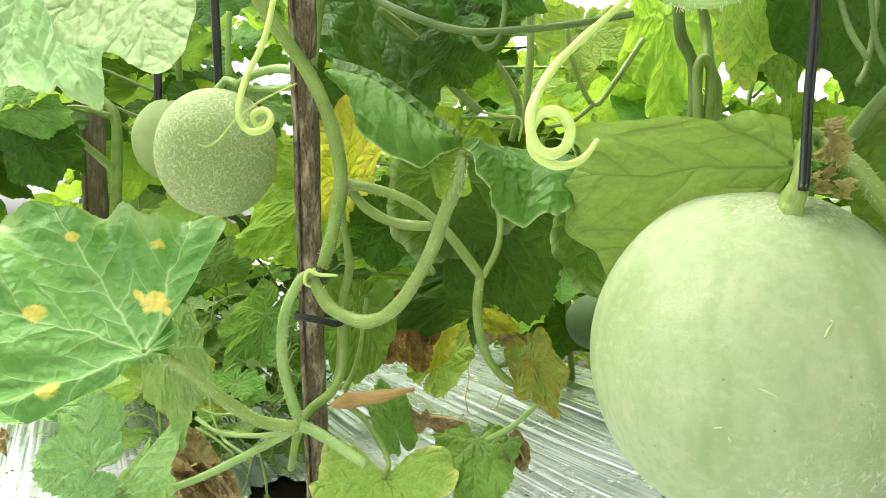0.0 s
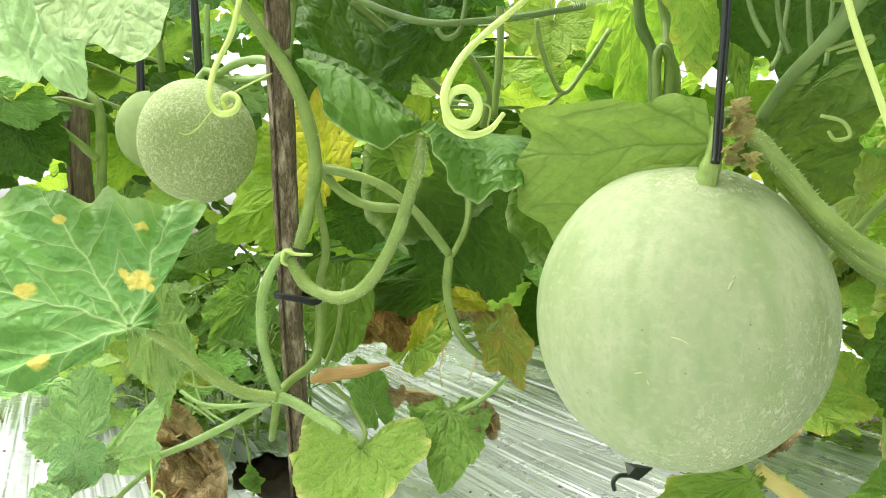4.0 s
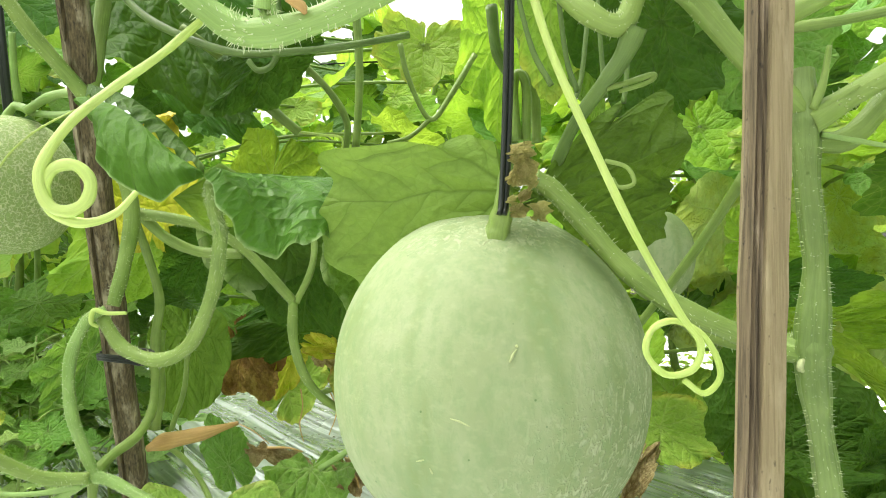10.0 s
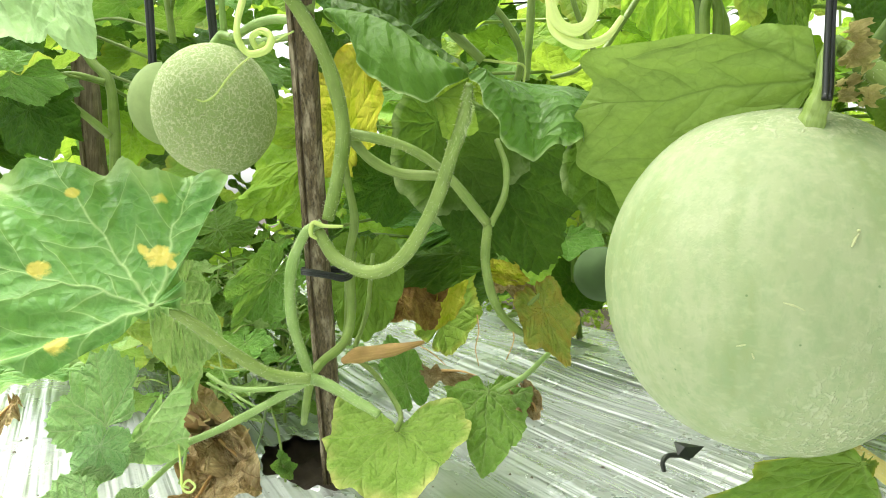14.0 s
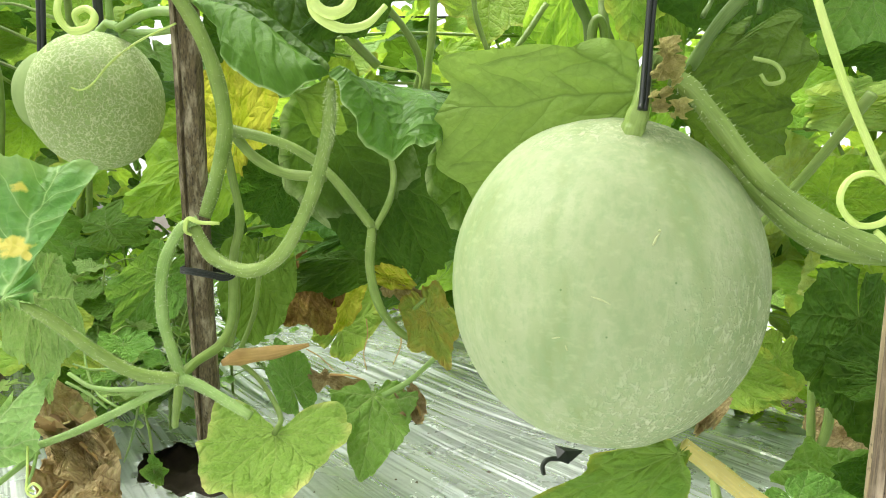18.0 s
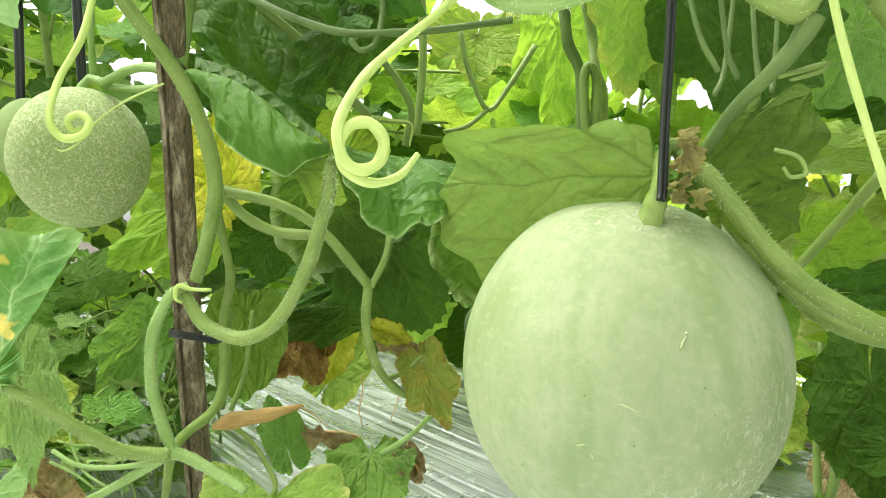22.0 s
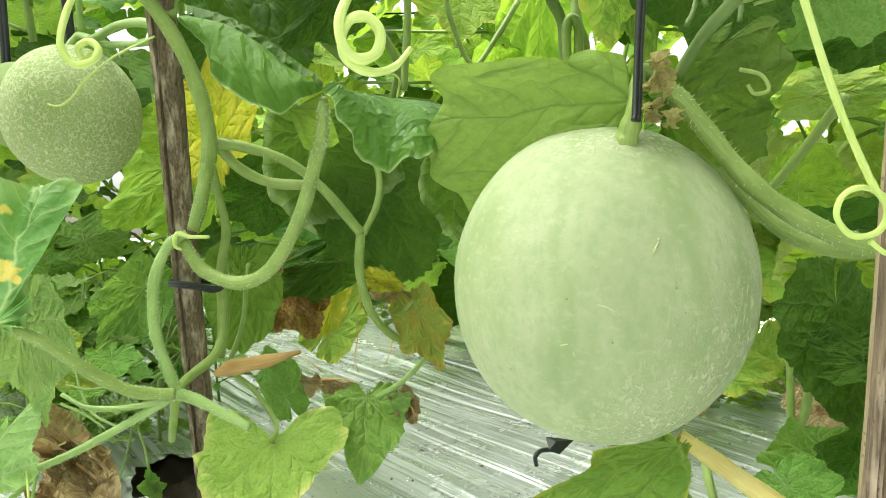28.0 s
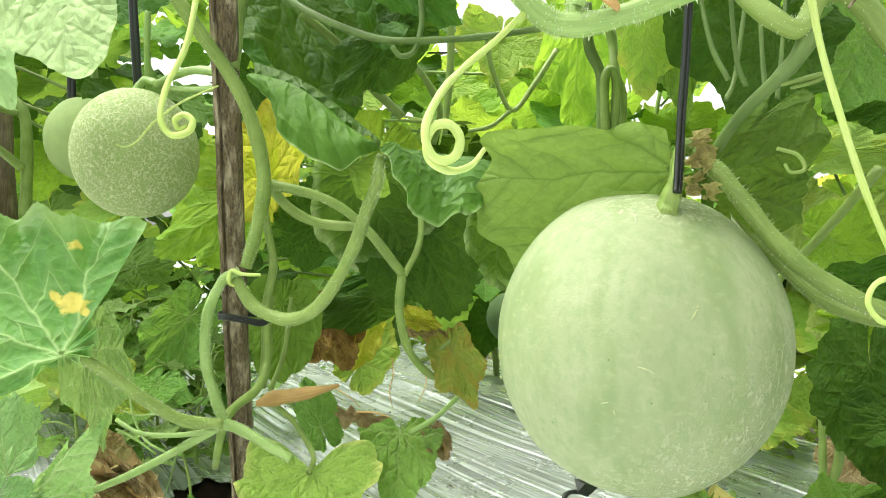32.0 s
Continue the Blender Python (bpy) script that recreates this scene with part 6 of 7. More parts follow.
leaf(vine_b, (0.7999, 0.7562, 0.2804), (0.8195, 0.7201, 0.2253), (0.7592, 0.7614, 0.2333), LEAF_SUN, 410, "far leaf with sunlight put into its pale colour", cup=0.12, ripple=0.08)
leaf(vine_b, (0.5641, 0.8955, 0.1988), (0.5991, 0.8576, 0.1657), (0.5626, 0.8936, 0.1456), LEAF_SUN, 411, "far leaf with sunlight put into its pale colour", cup=0.12, ripple=0.08)
leaf(vine_b, (0.3977, 0.3343, 0.1762), (0.3567, 0.3205, 0.1604), (0.4153, 0.3302, 0.1497), LEAF_DARK, 420, cup=0.1)
leaf(vine_b, (0.4020, 0.3123, 0.1523), (0.3482, 0.3011, 0.1460), (0.3941, 0.3124, 0.1205), LEAF_DARK, 421, cup=0.1)
leaf(vine_b, (0.3555, 0.3190, 0.1178), (0.3712, 0.2967, 0.1354), (0.3795, 0.3141, 0.0995), LEAF, 422, cup=0.1)
leaf(vine_b, (0.3742, 0.2957, 0.1252), (0.3384, 0.2811, 0.1115), (0.3971, 0.2912, 0.1112), LEAF_DARK, 423, cup=0.1)
leaf(vine_b, (0.2928, 0.3498, 0.1078), (0.3022, 0.3272, 0.0907), (0.3224, 0.3450, 0.1145), LEAF, 425, cup=0.1)
leaf(vine_b, (0.4512, 0.4041, 0.1211), (0.4099, 0.3902, 0.1025), (0.4723, 0.3993, 0.0940), LEAF, 426, cup=0.1)
leaf(vine_b, (0.4888, 0.6602, 0.3379), (0.4473, 0.6645, 0.2656), (0.5135, 0.6537, 0.2841), LEAF_SUN, 94, cup=0.1)
leaf(vine_b, (0.3557, 0.5434, 0.1422), (0.4037, 0.5145, 0.1347), (0.3836, 0.5397, 0.1691), LEAF_LIME, 95, "leaf turning yellow and brown", cup=0.1)
leaf(vine_b, (0.6226, 0.5813, 0.2185), (0.5722, 0.5882, 0.1700), (0.6579, 0.5732, 0.1680), LEAF_SUN, 96, cup=0.1)

leaf(vine_b, (0.3251, 0.4661, 0.4780), (0.2807, 0.4486, 0.4020), (0.3620, 0.4577, 0.4248), LEAF_DARK, 101, "dark leaf above the large melon", cup=0.1)
leaf(vine_b, (0.4148, 0.4727, 0.4767), (0.3684, 0.4559, 0.4092), (0.4555, 0.4643, 0.4351), LEAF, 102, cup=0.1)
leaf(vine_b, (0.3413, 0.5542, 0.5422), (0.3796, 0.5521, 0.4262), (0.2952, 0.5528, 0.4624), LEAF_DARK, 103, cup=0.1)
leaf(vine_b, (0.3191, 0.6245, 0.5603), (0.3346, 0.6223, 0.4341), (0.2884, 0.6234, 0.4931), LEAF, 104, cup=0.1)
leaf(vine_b, (0.2704, 0.3582, 0.5205), (0.2387, 0.3674, 0.4691), (0.3010, 0.3523, 0.4799), LEAF, 105, cup=0.1)
leaf(vine_b, (0.3851, 0.3835, 0.4891), (0.4458, 0.3684, 0.5101), (0.4071, 0.3768, 0.5331), LEAF_BACK, 106, cup=0.1)

tube("tendril", [(0.2008, 0.2231, 0.3960), (0.2071, 0.2215, 0.4058), (0.2117, 0.2151, 0.4137), (0.2140, 0.2113, 0.4249), (0.2158, 0.2083, 0.4447)], [0.0006, 0.001, 0.0012, 0.0012], WOOD_OLD, vine_b, "dry brown tendril", seed=131)
tube("stem", [(0.3163, 0.3198, 0.4209), (0.3510, 0.3121, 0.4248), (0.3911, 0.3030, 0.4327), (0.4058, 0.2995, 0.4399)], [0.003, 0.0028, 0.003], STEM, vine_b, seed=132)
tube("stem", [(0.4370, 0.4242, 0.5039), (0.4800, 0.4145, 0.5100), (0.5183, 0.4059, 0.5171), (0.5852, 0.3907, 0.5316)], [0.003, 0.003, 0.0028], STEM_DARK, vine_b, seed=133)
tube("stem", [(0.2745, 0.2390, 0.3592), (0.2840, 0.2370, 0.3650), (0.2910, 0.2350, 0.3690)], [0.0016, 0.0015, 0.0008], STEM, vine_b, "small shoot at the node", seed=134)
tube("stem", [(0.2735, 0.2390, 0.3600), (0.2765, 0.2370, 0.3700), (0.2790, 0.2360, 0.3850)], [0.0018, 0.0016, 0.001], STEM, vine_b, seed=135)
tube("tendril", [(0.1936, 0.2561, 0.3715), (0.2042, 0.2536, 0.3743), (0.2119, 0.2519, 0.3765), (0.2099, 0.2524, 0.3736), (0.1984, 0.2550, 0.3700)], [0.0012, 0.0013, 0.0012, 0.0008], STEM, vine_b, seed=136)
tube("tendril", [(0.1906, 0.2524, 0.3411), (0.1978, 0.2478, 0.3378), (0.1998, 0.2455, 0.3312), (0.1942, 0.2467, 0.3296), (0.1918, 0.2482, 0.3335)], [0.0009, 0.0009, 0.0007], STEM, vine_b, seed=137)
for k, (x0, z0) in enumerate(((0.150, 0.02), (0.165, 0.035), (0.182, 0.0), (0.195, 0.03), (0.172, 0.05))):
    base = Vector((0.1939, 0.2630, 0.3743)) + Vector((x0 - 0.172, 0.01 * k, 0))
    tube("shoot", [base, base + Vector((0.004 * (k - 2), 0.004, 0.02)), base + Vector((0.009 * (k - 2), 0.008, 0.05 + z0))], [0.0013, 0.0012, 0.0009], STEM_DARK, vine_b, seed=140 + k)

# withered flower at the stalk, front shoot with its flower and tendrils
withered = (0.1594, 0.2651, 0.3286)
front = thing("melon_shoot", (0.0671, 0.1700, 0.3633), "bristly green shoot with tendrils and a yellow flower", "vine")
tube("stem", [(0.0103, 0.1665, 0.4085), (0.0241, 0.1688, 0.3934), (0.0405, 0.1706, 0.3793), (0.0569, 0.1723, 0.3654), (0.0671, 0.1700, 0.3624), (0.0820, 0.1664, 0.3653), (0.1024, 0.1593, 0.3725), (0.1222, 0.1513, 0.3792), (0.1400, 0.1447, 0.3878), (0.1571, 0.1371, 0.4009)], [0.0030, 0.0032, 0.0034, 0.004, 0.0034, 0.0034, 0.0036, 0.003], STEM_PALE, front, bristles=700, seed=50)
tube("petiole", [(0.0512, 0.1873, 0.4186), (0.0586, 0.1812, 0.3961), (0.0658, 0.1749, 0.3783), (0.0679, 0.1708, 0.3645)], [0.0022, 0.0024, 0.003], STEM_PALE, front, bristles=300, seed=51)
tube("tendril", [(0.0532, 0.1731, 0.3678), (0.0425, 0.1690, 0.3560), (0.0325, 0.1640, 0.3460), (0.0248, 0.1590, 0.3365), (0.0203, 0.1552, 0.3260), (0.0214, 0.1548, 0.3188), (0.0254, 0.1552, 0.3164), (0.0293, 0.1560, 0.3185), (0.0302, 0.1564, 0.3232), (0.0272, 0.1562, 0.3268), (0.0230, 0.1560, 0.3262), (0.0207, 0.1562, 0.3222), (0.0220, 0.1568, 0.3164), (0.0278, 0.1576, 0.3138), (0.0340, 0.1598, 0.3158), (0.0384, 0.1620, 0.3212)], [0.0010, 0.0011, 0.0013, 0.0014, 0.0014, 0.0013, 0.0012, 0.0007], TENDRIL, front, "pale coiled tendril", seed=52)
tube("tendril", [(0.1286, 0.1497, 0.3795), (0.1365, 0.1528, 0.3560), (0.1480, 0.1570, 0.3338), (0.1611, 0.1608, 0.3102), (0.1741, 0.1626, 0.2886), (0.1800, 0.1625, 0.2802), (0.1783, 0.1632, 0.2731), (0.1713, 0.1649, 0.2716), (0.1664, 0.1659, 0.2774), (0.1680, 0.1652, 0.2839), (0.1740, 0.1638, 0.2859), (0.1814, 0.1622, 0.2812), (0.1851, 0.1616, 0.2719), (0.1812, 0.1627, 0.2665), (0.1759, 0.1639, 0.2701)], [0.0010, 0.0011, 0.0010, 0.0009, 0.0009, 0.0008], TENDRIL, front, "long tendril ending in a ring", seed=53)


def petal_mesh(c, out_dir, up, length, width, seed):
    out_dir, up = Vector(out_dir).normalized(), Vector(up).normalized()
    w = out_dir.cross(up).normalized()
    verts, faces = [], []
    n, mcount = 10, 8
    for i in range(n + 1):
        s = i / n
        half = width * (0.25 + 0.75 * math.sin(min(1, s * 1.15) * math.pi * 0.62)) * (1 if s < 0.85 else math.sqrt(max(0.05, 1 - ((s - 0.85) / 0.16) ** 2)))
        for j in range(mcount + 1):
            a = j / mcount * 2 - 1
            lift = 0.16 * s * length - 0.16 * s * s * length + 0.06 * length * math.sin(a * 5 + seed) * s - 0.1 * length * a * a
            verts.append(Vector(c) + out_dir * s * length + w * a * half + up * lift)
    for i in range(n):
        for j in range(mcount):
            q = i * (mcount + 1) + j
            faces.append((q, q + 1, q + mcount + 2, q + mcount + 1))
    return verts, faces


def blossom(parent, at, axis, size):
    at, axis = Vector(at), Vector(axis).normalized()
    fx = axis.cross(Vector((0, 0, 1))).normalized()
    fy = fx.cross(axis)
    for k in range(5):
        a = 2 * math.pi * k / 5 + 0.3
        vs, fs = petal_mesh(at, fx * math.cos(a) + fy * math.sin(a), axis, size, size * 0.68, k)
        under(mesh_object("petal", vs, fs, PETAL), parent, "bright yellow petal")
    tube("calyx", [at - axis * size * 0.8, at - axis * size * 0.35, at], [size * 0.16, size * 0.26, size * 0.22], STEM_PALE, parent, seed=54)


blossom(front, (0.1312, 0.1437, 0.3864), (-0.12, -0.92, 0.30), 0.0115)
blossom(vine, (-0.0945, 0.6427, 0.4362), (-0.3, -0.5, 0.8), 0.013)
blossom(vine_b, (0.5702, 0.6546, 0.2986), (0.1, -0.9, 0.3), 0.016)
tube("bud", [(0.0735, 0.1645, 0.3690), (0.0752, 0.1638, 0.3682), (0.0772, 0.1634, 0.3668), (0.0782, 0.1631, 0.3650)], [0.0007, 0.0013, 0.0014, 0.0006], STEM_DRY, front, "withered orange bud", seed=57)
tube("bud", [(0.0673, 0.1677, 0.3675), (0.0678, 0.1664, 0.3720), (0.0675, 0.1664, 0.3761)], [0.002, 0.0018, 0.0008], STEM_PALE, front, seed=58)

# withered flower rags beside the stalk
rag = thing("withered_flower", withered, "brown withered flower rags beside the melon's stalk", "flower")
rs = np.random.RandomState(5)
for k in range(10):
    c = Vector((0.1585, 0.2631, 0.3311)) + Vector((rs.uniform(-0.005, 0.009), rs.uniform(-0.004, 0.005), rs.uniform(-0.016, 0.015)))
    run = Vector((rs.uniform(-0.6, 1), rs.uniform(-0.5, 0.3), rs.uniform(-1, 0.9))).normalized()
    off = run.cross(Vector((rs.uniform(-0.3, 0.3), 1, rs.uniform(-0.3, 0.3)))).normalized()
    size = rs.uniform(0.004, 0.010)
    leaf(rag, c, c + run * size, c + off * size * 0.55, LEAF_ROT, 300 + k, "", fine=0, cup=0.4, ripple=0.15, fold=0.3, droop=0.3, crumple=0.07, tooth=0.08)


def on_fruit(p, lift=0.0003):
    """The nearest place outward on the large melon's rind."""
    d = Vector(p) - big_melon.location
    k = math.sqrt((d.x / 0.0772) ** 2 + (d.y / 0.0772) ** 2 + (d.z / 0.0833) ** 2)
    return big_melon.location + d * (1.006 / k) + d.normalized() * lift


for pts, r0 in ((((0.1473, 0.1993, 0.2819), (0.1451, 0.1995, 0.2792), (0.1437, 0.1997, 0.2762), (0.1424, 0.1998, 0.2737)), 0.0007), (((0.1467, 0.1995, 0.2847), (0.1481, 0.1992, 0.2834)), 0.0009), (((0.1105, 0.2142, 0.2405), (0.1160, 0.2132, 0.2390), (0.1214, 0.2121, 0.2367)), 0.0006), (((0.0916, 0.2265, 0.2131), (0.0969, 0.2257, 0.2153)), 0.0005), (((0.1001, 0.2249, 0.2106), (0.1014, 0.2246, 0.2071)), 0.0005)):
    tube("scar", [on_fruit(q, -r0 * 0.75) for q in pts], [r0 * 0.4, r0 * 0.9, r0 * 0.5], SCAR, big_melon, "dry beige scar in the rind", per=6, sides=7, seed=int(r0 * 1e5))

# ---------------------------------------------------------------- leaves shared by the further plants
SHARED = {}
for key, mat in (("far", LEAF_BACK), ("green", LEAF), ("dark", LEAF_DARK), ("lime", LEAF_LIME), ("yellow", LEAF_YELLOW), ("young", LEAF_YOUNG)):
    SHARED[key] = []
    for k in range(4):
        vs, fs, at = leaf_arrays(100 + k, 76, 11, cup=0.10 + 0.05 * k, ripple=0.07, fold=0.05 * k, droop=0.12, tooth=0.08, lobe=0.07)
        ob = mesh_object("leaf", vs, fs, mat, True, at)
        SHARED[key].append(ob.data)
        bpy.data.objects.remove(ob)


def leaf_copy(parent, key, k, at, heading, pitch, roll, size):
    ob = new("leaf", SHARED[key][k % 4])
    ob.parent = parent
    ob.matrix_parent_inverse = Matrix.Translation(-parent.location)
    ob.matrix_basis = Matrix.Translation(at) @ Euler((roll, pitch, heading)).to_matrix().to_4x4() @ Matrix.Diagonal((size, size, size, 1))
    return ob


def far_plant(foot, count, height, spread, keys, rng, label, group, low=0.05):
    e = thing("melon_vine", foot, label, "vine", group)
    top = (foot[0] + rng.uniform(-0.1, 0.1), foot[1] + rng.uniform(-0.1, 0.1), height)
    mid = [(foot[0] + (top[0] - foot[0]) * f + rng.uniform(-0.04, 0.04), foot[1] + (top[1] - foot[1]) * f + rng.uniform(-0.04, 0.04), foot[2] + (height - foot[2]) * f) for f in (0.25, 0.5, 0.75)]
    tube("stem", [foot, *mid, top], [0.007, 0.006, 0.004], STEM, e, per=5, sides=7, seed=rng.randint(999))
    for i in range(count):
        z = low + (height - low) * ((i + rng.rand()) / count)
        a = rng.uniform(0, 2 * math.pi)
        r = spread * math.sqrt(rng.rand())
        at = Vector((foot[0] + r * math.cos(a), foot[1] + r * math.sin(a), z))
        size = rng.uniform(0.055, 0.10)
        turn = (keys[rng.randint(len(keys))], rng.randint(4), at, a + rng.uniform(-0.8, 0.8), rng.uniform(0.1, 1.1), rng.uniform(-0.5, 0.5), size)
        # the bed stays open beside the thick vine
        if 0.5 < at.x < 0.74 and 0.40 < at.y < 0.67 and at.z < 0.41:
            continue
        leaf_copy(e, *turn)
        if i % 3 == 0:
            f = min(1, max(0, (z - 0.05 - foot[2]) / (height - foot[2])))
            root = Vector(foot).lerp(Vector(top), f)
            tube("petiole", [root, (root + at) / 2 + Vector((0, 0, 0.02)), at], [0.003, 0.0025, 0.0025], STEM, e, per=4, sides=6, seed=i)
    return e


def shade_canopy(parent, foot, head, count, spread, low, high, seed):
    """Unseen leaves added above the same vine, up its stake, to shade what hangs below."""
    r = np.random.RandomState(seed)
    for i in range(count):
        z = low + (high - low) * (i + r.rand()) / count
        f = z / head[2]
        a = r.uniform(0, 6.28)
        d = spread * (0.35 + 0.65 * r.rand())
        at = Vector((foot[0] + (head[0] - foot[0]) * f + d * math.cos(a), foot[1] + (head[1] - foot[1]) * f + d * math.sin(a), z))
        leaf_copy(parent, ("green", "dark", "green")[i % 3], i, at, a + r.uniform(-0.5, 0.5), r.uniform(0.0, 0.7), r.uniform(-0.4, 0.4), r.uniform(0.07, 0.11))


# canopy out of view, added to take light off the melon and leaves
shade_canopy(vine_b, (0.26, 0.25, 0), (0.20, 0.26, 1.3), 30, 0.36, 0.60, 1.3, 21)
shade_canopy(vine, (-0.12, 0.60, 0), (-0.10, 0.42, 1.3), 16, 0.36, 0.74, 1.3, 22)

rng = np.random.RandomState(7)
# the same row, further along to the far side
for k in range(6):
    s = -1.15 - 0.42 * k
    p = ground_point(s, 0.16 + rng.uniform(-0.05, 0.05), 0)
    far_plant(tuple(p), 64, 1.1, 0.26, ("green", "dark", "far", "dark", "lime"), rng, "leafy melon vine further along the same bed", "vines along the bed")
# the other row of this bed
for k in range(23):
    s = -3.0 + 0.28 * k
    p = ground_point(s, 0.98 + rng.uniform(-0.05, 0.06), 0)
    right = s > -0.75
    far_plant(tuple(p), 34 if right else 44, rng.uniform(0.65, 0.95), 0.23, ("far", "green", "dark", "far", "green", "lime"), rng, "leafy melon vine in the second row of the bed", "vines of the second row", 0.2 if right else 0.12)
# the bed on the other side of the path
for k in range(6):
    s = -3.6 + 0.34 * k
    p = ground_point(s, -1.0 + rng.uniform(-0.08, 0.08), 0)
    far_plant(tuple(p), 32, 0.75, 0.30, ("green", "dark", "far"), rng, "leafy melon vine across the path", "vines across the path")


def leafy_mass(foot, lo, hi, count, keys, label, seed):
    e = thing("melon_vine", foot, label, "vine")
    r = np.random.RandomState(seed)
    top = (foot[0] + 0.05, foot[1] - 0.04, hi[2])
    tube("stem", [foot, ((foot[0] + top[0]) / 2 + 0.03, (foot[1] + top[1]) / 2, top[2] / 2), top], [0.007, 0.006, 0.004], STEM, e, per=6, sides=8, seed=seed)
    for i in range(count):
        at = Vector([r.uniform(lo[d], hi[d]) for d in range(3)])
        leaf_copy(e, keys[r.randint(len(keys))], i, at, -1.57 + r.uniform(-1.2, 1.2), r.uniform(0.2, 1.3), r.uniform(-0.6, 0.6), r.uniform(0.055, 0.10))
        if i % 2 == 0:
            root = Vector(foot).lerp(Vector(top), max(0.02, min(1, (at.z - 0.06) / top[2])))
            tube("petiole", [root, (root + at) / 2 + Vector((0, 0, 0.03)), at], [0.003, 0.0026, 0.0024], STEM, e, per=4, sides=6, seed=i)
    return e


leafy_mass((-0.30, 1.15, 0), (-0.40, 0.92, 0.14), (0.36, 1.35, 0.80), 64, ("far", "green", "far", "lime", "dark"), "leafy melon vine behind the dark stake", 31)
leafy_mass((0.75, 0.95, 0), (0.42, 0.62, 0.16), (1.10, 1.20, 0.85), 34, ("far", "green", "far", "lime", "far"), "leafy melon vine catching the light", 32)
leafy_mass((0.70, 0.85, 0), (0.36, 0.62, 0.03), (1.05, 1.15, 0.17), 18, ("far", "lime", "far"), "low leafy melon vine beside the film", 33)


def weed_plant(foot, height, count, size, keys, seed):
    """A small branching weed with toothed leaves on thin stalks."""
    e = thing("weed", foot, "small green weed with toothed leaves growing by the dark stake", "weed", "weeds by the stake")
    r = np.random.RandomState(seed)
    f = Vector(foot)
    top = f + Vector((r.uniform(-0.03, 0.03), r.uniform(-0.03, 0.03), height))
    tube("stem", [f, (f + top) / 2 + Vector((r.uniform(-0.012, 0.012), r.uniform(-0.012, 0.012), 0)), top], [0.0022, 0.0018, 0.001], STEM, e, per=5, sides=6, seed=seed)
    for i in range(count):
        z = 0.12 + 0.88 * (i + r.rand()) / count
        root = f.lerp(top, z)
        a = i * 2.4 + r.uniform(-0.4, 0.4)
        d = r.uniform(0.015, 0.06) * (1.25 - 0.6 * z)
        tip = root + Vector((math.cos(a) * d, math.sin(a) * d, r.uniform(0.0, 0.02)))
        tube("petiole", [root, (root + tip) / 2 + Vector((0, 0, 0.005)), tip], [0.0011, 0.001, 0.0009], STEM, e, per=4, sides=5, seed=i)
        leaf_copy(e, keys[r.randint(len(keys))], i, tip, a + r.uniform(-0.4, 0.4), r.uniform(-0.1, 0.8), r.uniform(-0.5, 0.5), size * r.uniform(0.6, 1.25))
    return e


for k, (x, y, h, n, size) in enumerate(((-0.335, 0.86, 0.17, 15, 0.030), (-0.275, 0.82, 0.21, 17, 0.032), (-0.235, 0.92, 0.24, 17, 0.034), (-0.310, 0.98, 0.26, 18, 0.034), (-0.390, 0.93, 0.22, 16, 0.034), (-0.205, 0.80, 0.16, 14, 0.026), (-0.255, 0.72, 0.14, 12, 0.026), (-0.315, 0.73, 0.15, 12, 0.028), (-0.170, 0.98, 0.20, 14, 0.032), (-0.440, 1.05, 0.24, 14, 0.036))):
    weed_plant((x, y, 0.0), h, n, size, ("green", "young", "green", "dark", "young"), 500 + k)
# the next bed
for k in range(17):
    s = -4.2 + 0.5 * k
    p = ground_point(s, 2.3 + rng.uniform(-0.1, 0.1), 0)
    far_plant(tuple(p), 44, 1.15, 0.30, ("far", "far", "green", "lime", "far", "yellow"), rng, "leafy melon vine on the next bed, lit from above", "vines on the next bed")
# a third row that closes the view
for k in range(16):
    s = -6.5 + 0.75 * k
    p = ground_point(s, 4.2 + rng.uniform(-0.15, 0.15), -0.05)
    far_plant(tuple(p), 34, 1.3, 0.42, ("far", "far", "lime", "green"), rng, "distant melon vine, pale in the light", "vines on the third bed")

# weeds on the path between the beds
def weed_patch(name, spots, label, hmin, hmax, material, seed):
    r = np.random.RandomState(seed)
    verts, faces = [], []
    blade, vein = [], []
    for cx, cy, n, rad in spots:
        for _ in range(n):
            a, d = r.uniform(0, 6.28), rad * math.sqrt(r.rand())
            x, y = cx + d * math.cos(a), cy + d * math.sin(a)
            z = -0.06 + r.uniform(0.0, hmax) * (0.4 + 0.6 * r.rand()) + hmin
            ln, wd = r.uniform(0.012, 0.032), r.uniform(0.005, 0.011)
            h, p = r.uniform(0, 6.28), r.uniform(-0.6, 0.8)
            dvec = np.array((math.cos(h) * math.cos(p), math.sin(h) * math.cos(p), math.sin(p)))
            w = np.array((-math.sin(h), math.cos(h), r.uniform(-0.4, 0.4)))
            o = np.array((x, y, z))
            k = len(verts)
            for f, q in ((0, 0.15), (0.3, 0.85), (0.65, 0.8), (1, 0.05)):
                lift = np.array((0, 0, -0.25 * ln * f * f))
                verts += [o + dvec * ln * f + w * wd * q + lift, o + dvec * ln * f + lift + np.array((0, 0, -0.1 * wd)), o + dvec * ln * f - w * wd * q + lift]
                blade += [(f, q, r.rand())] * 3
                vein += [0.0, 0.25, 0.0]
            for i in range(3):
                b0 = k + i * 3
                faces += [(b0, b0 + 1, b0 + 4, b0 + 3), (b0 + 1, b0 + 2, b0 + 5, b0 + 4)]
    ob = mesh_object(name, verts, faces, material, True, {"blade": blade, "vein": vein})
    return tagged(ob, label, "weeds", kind="stuff")


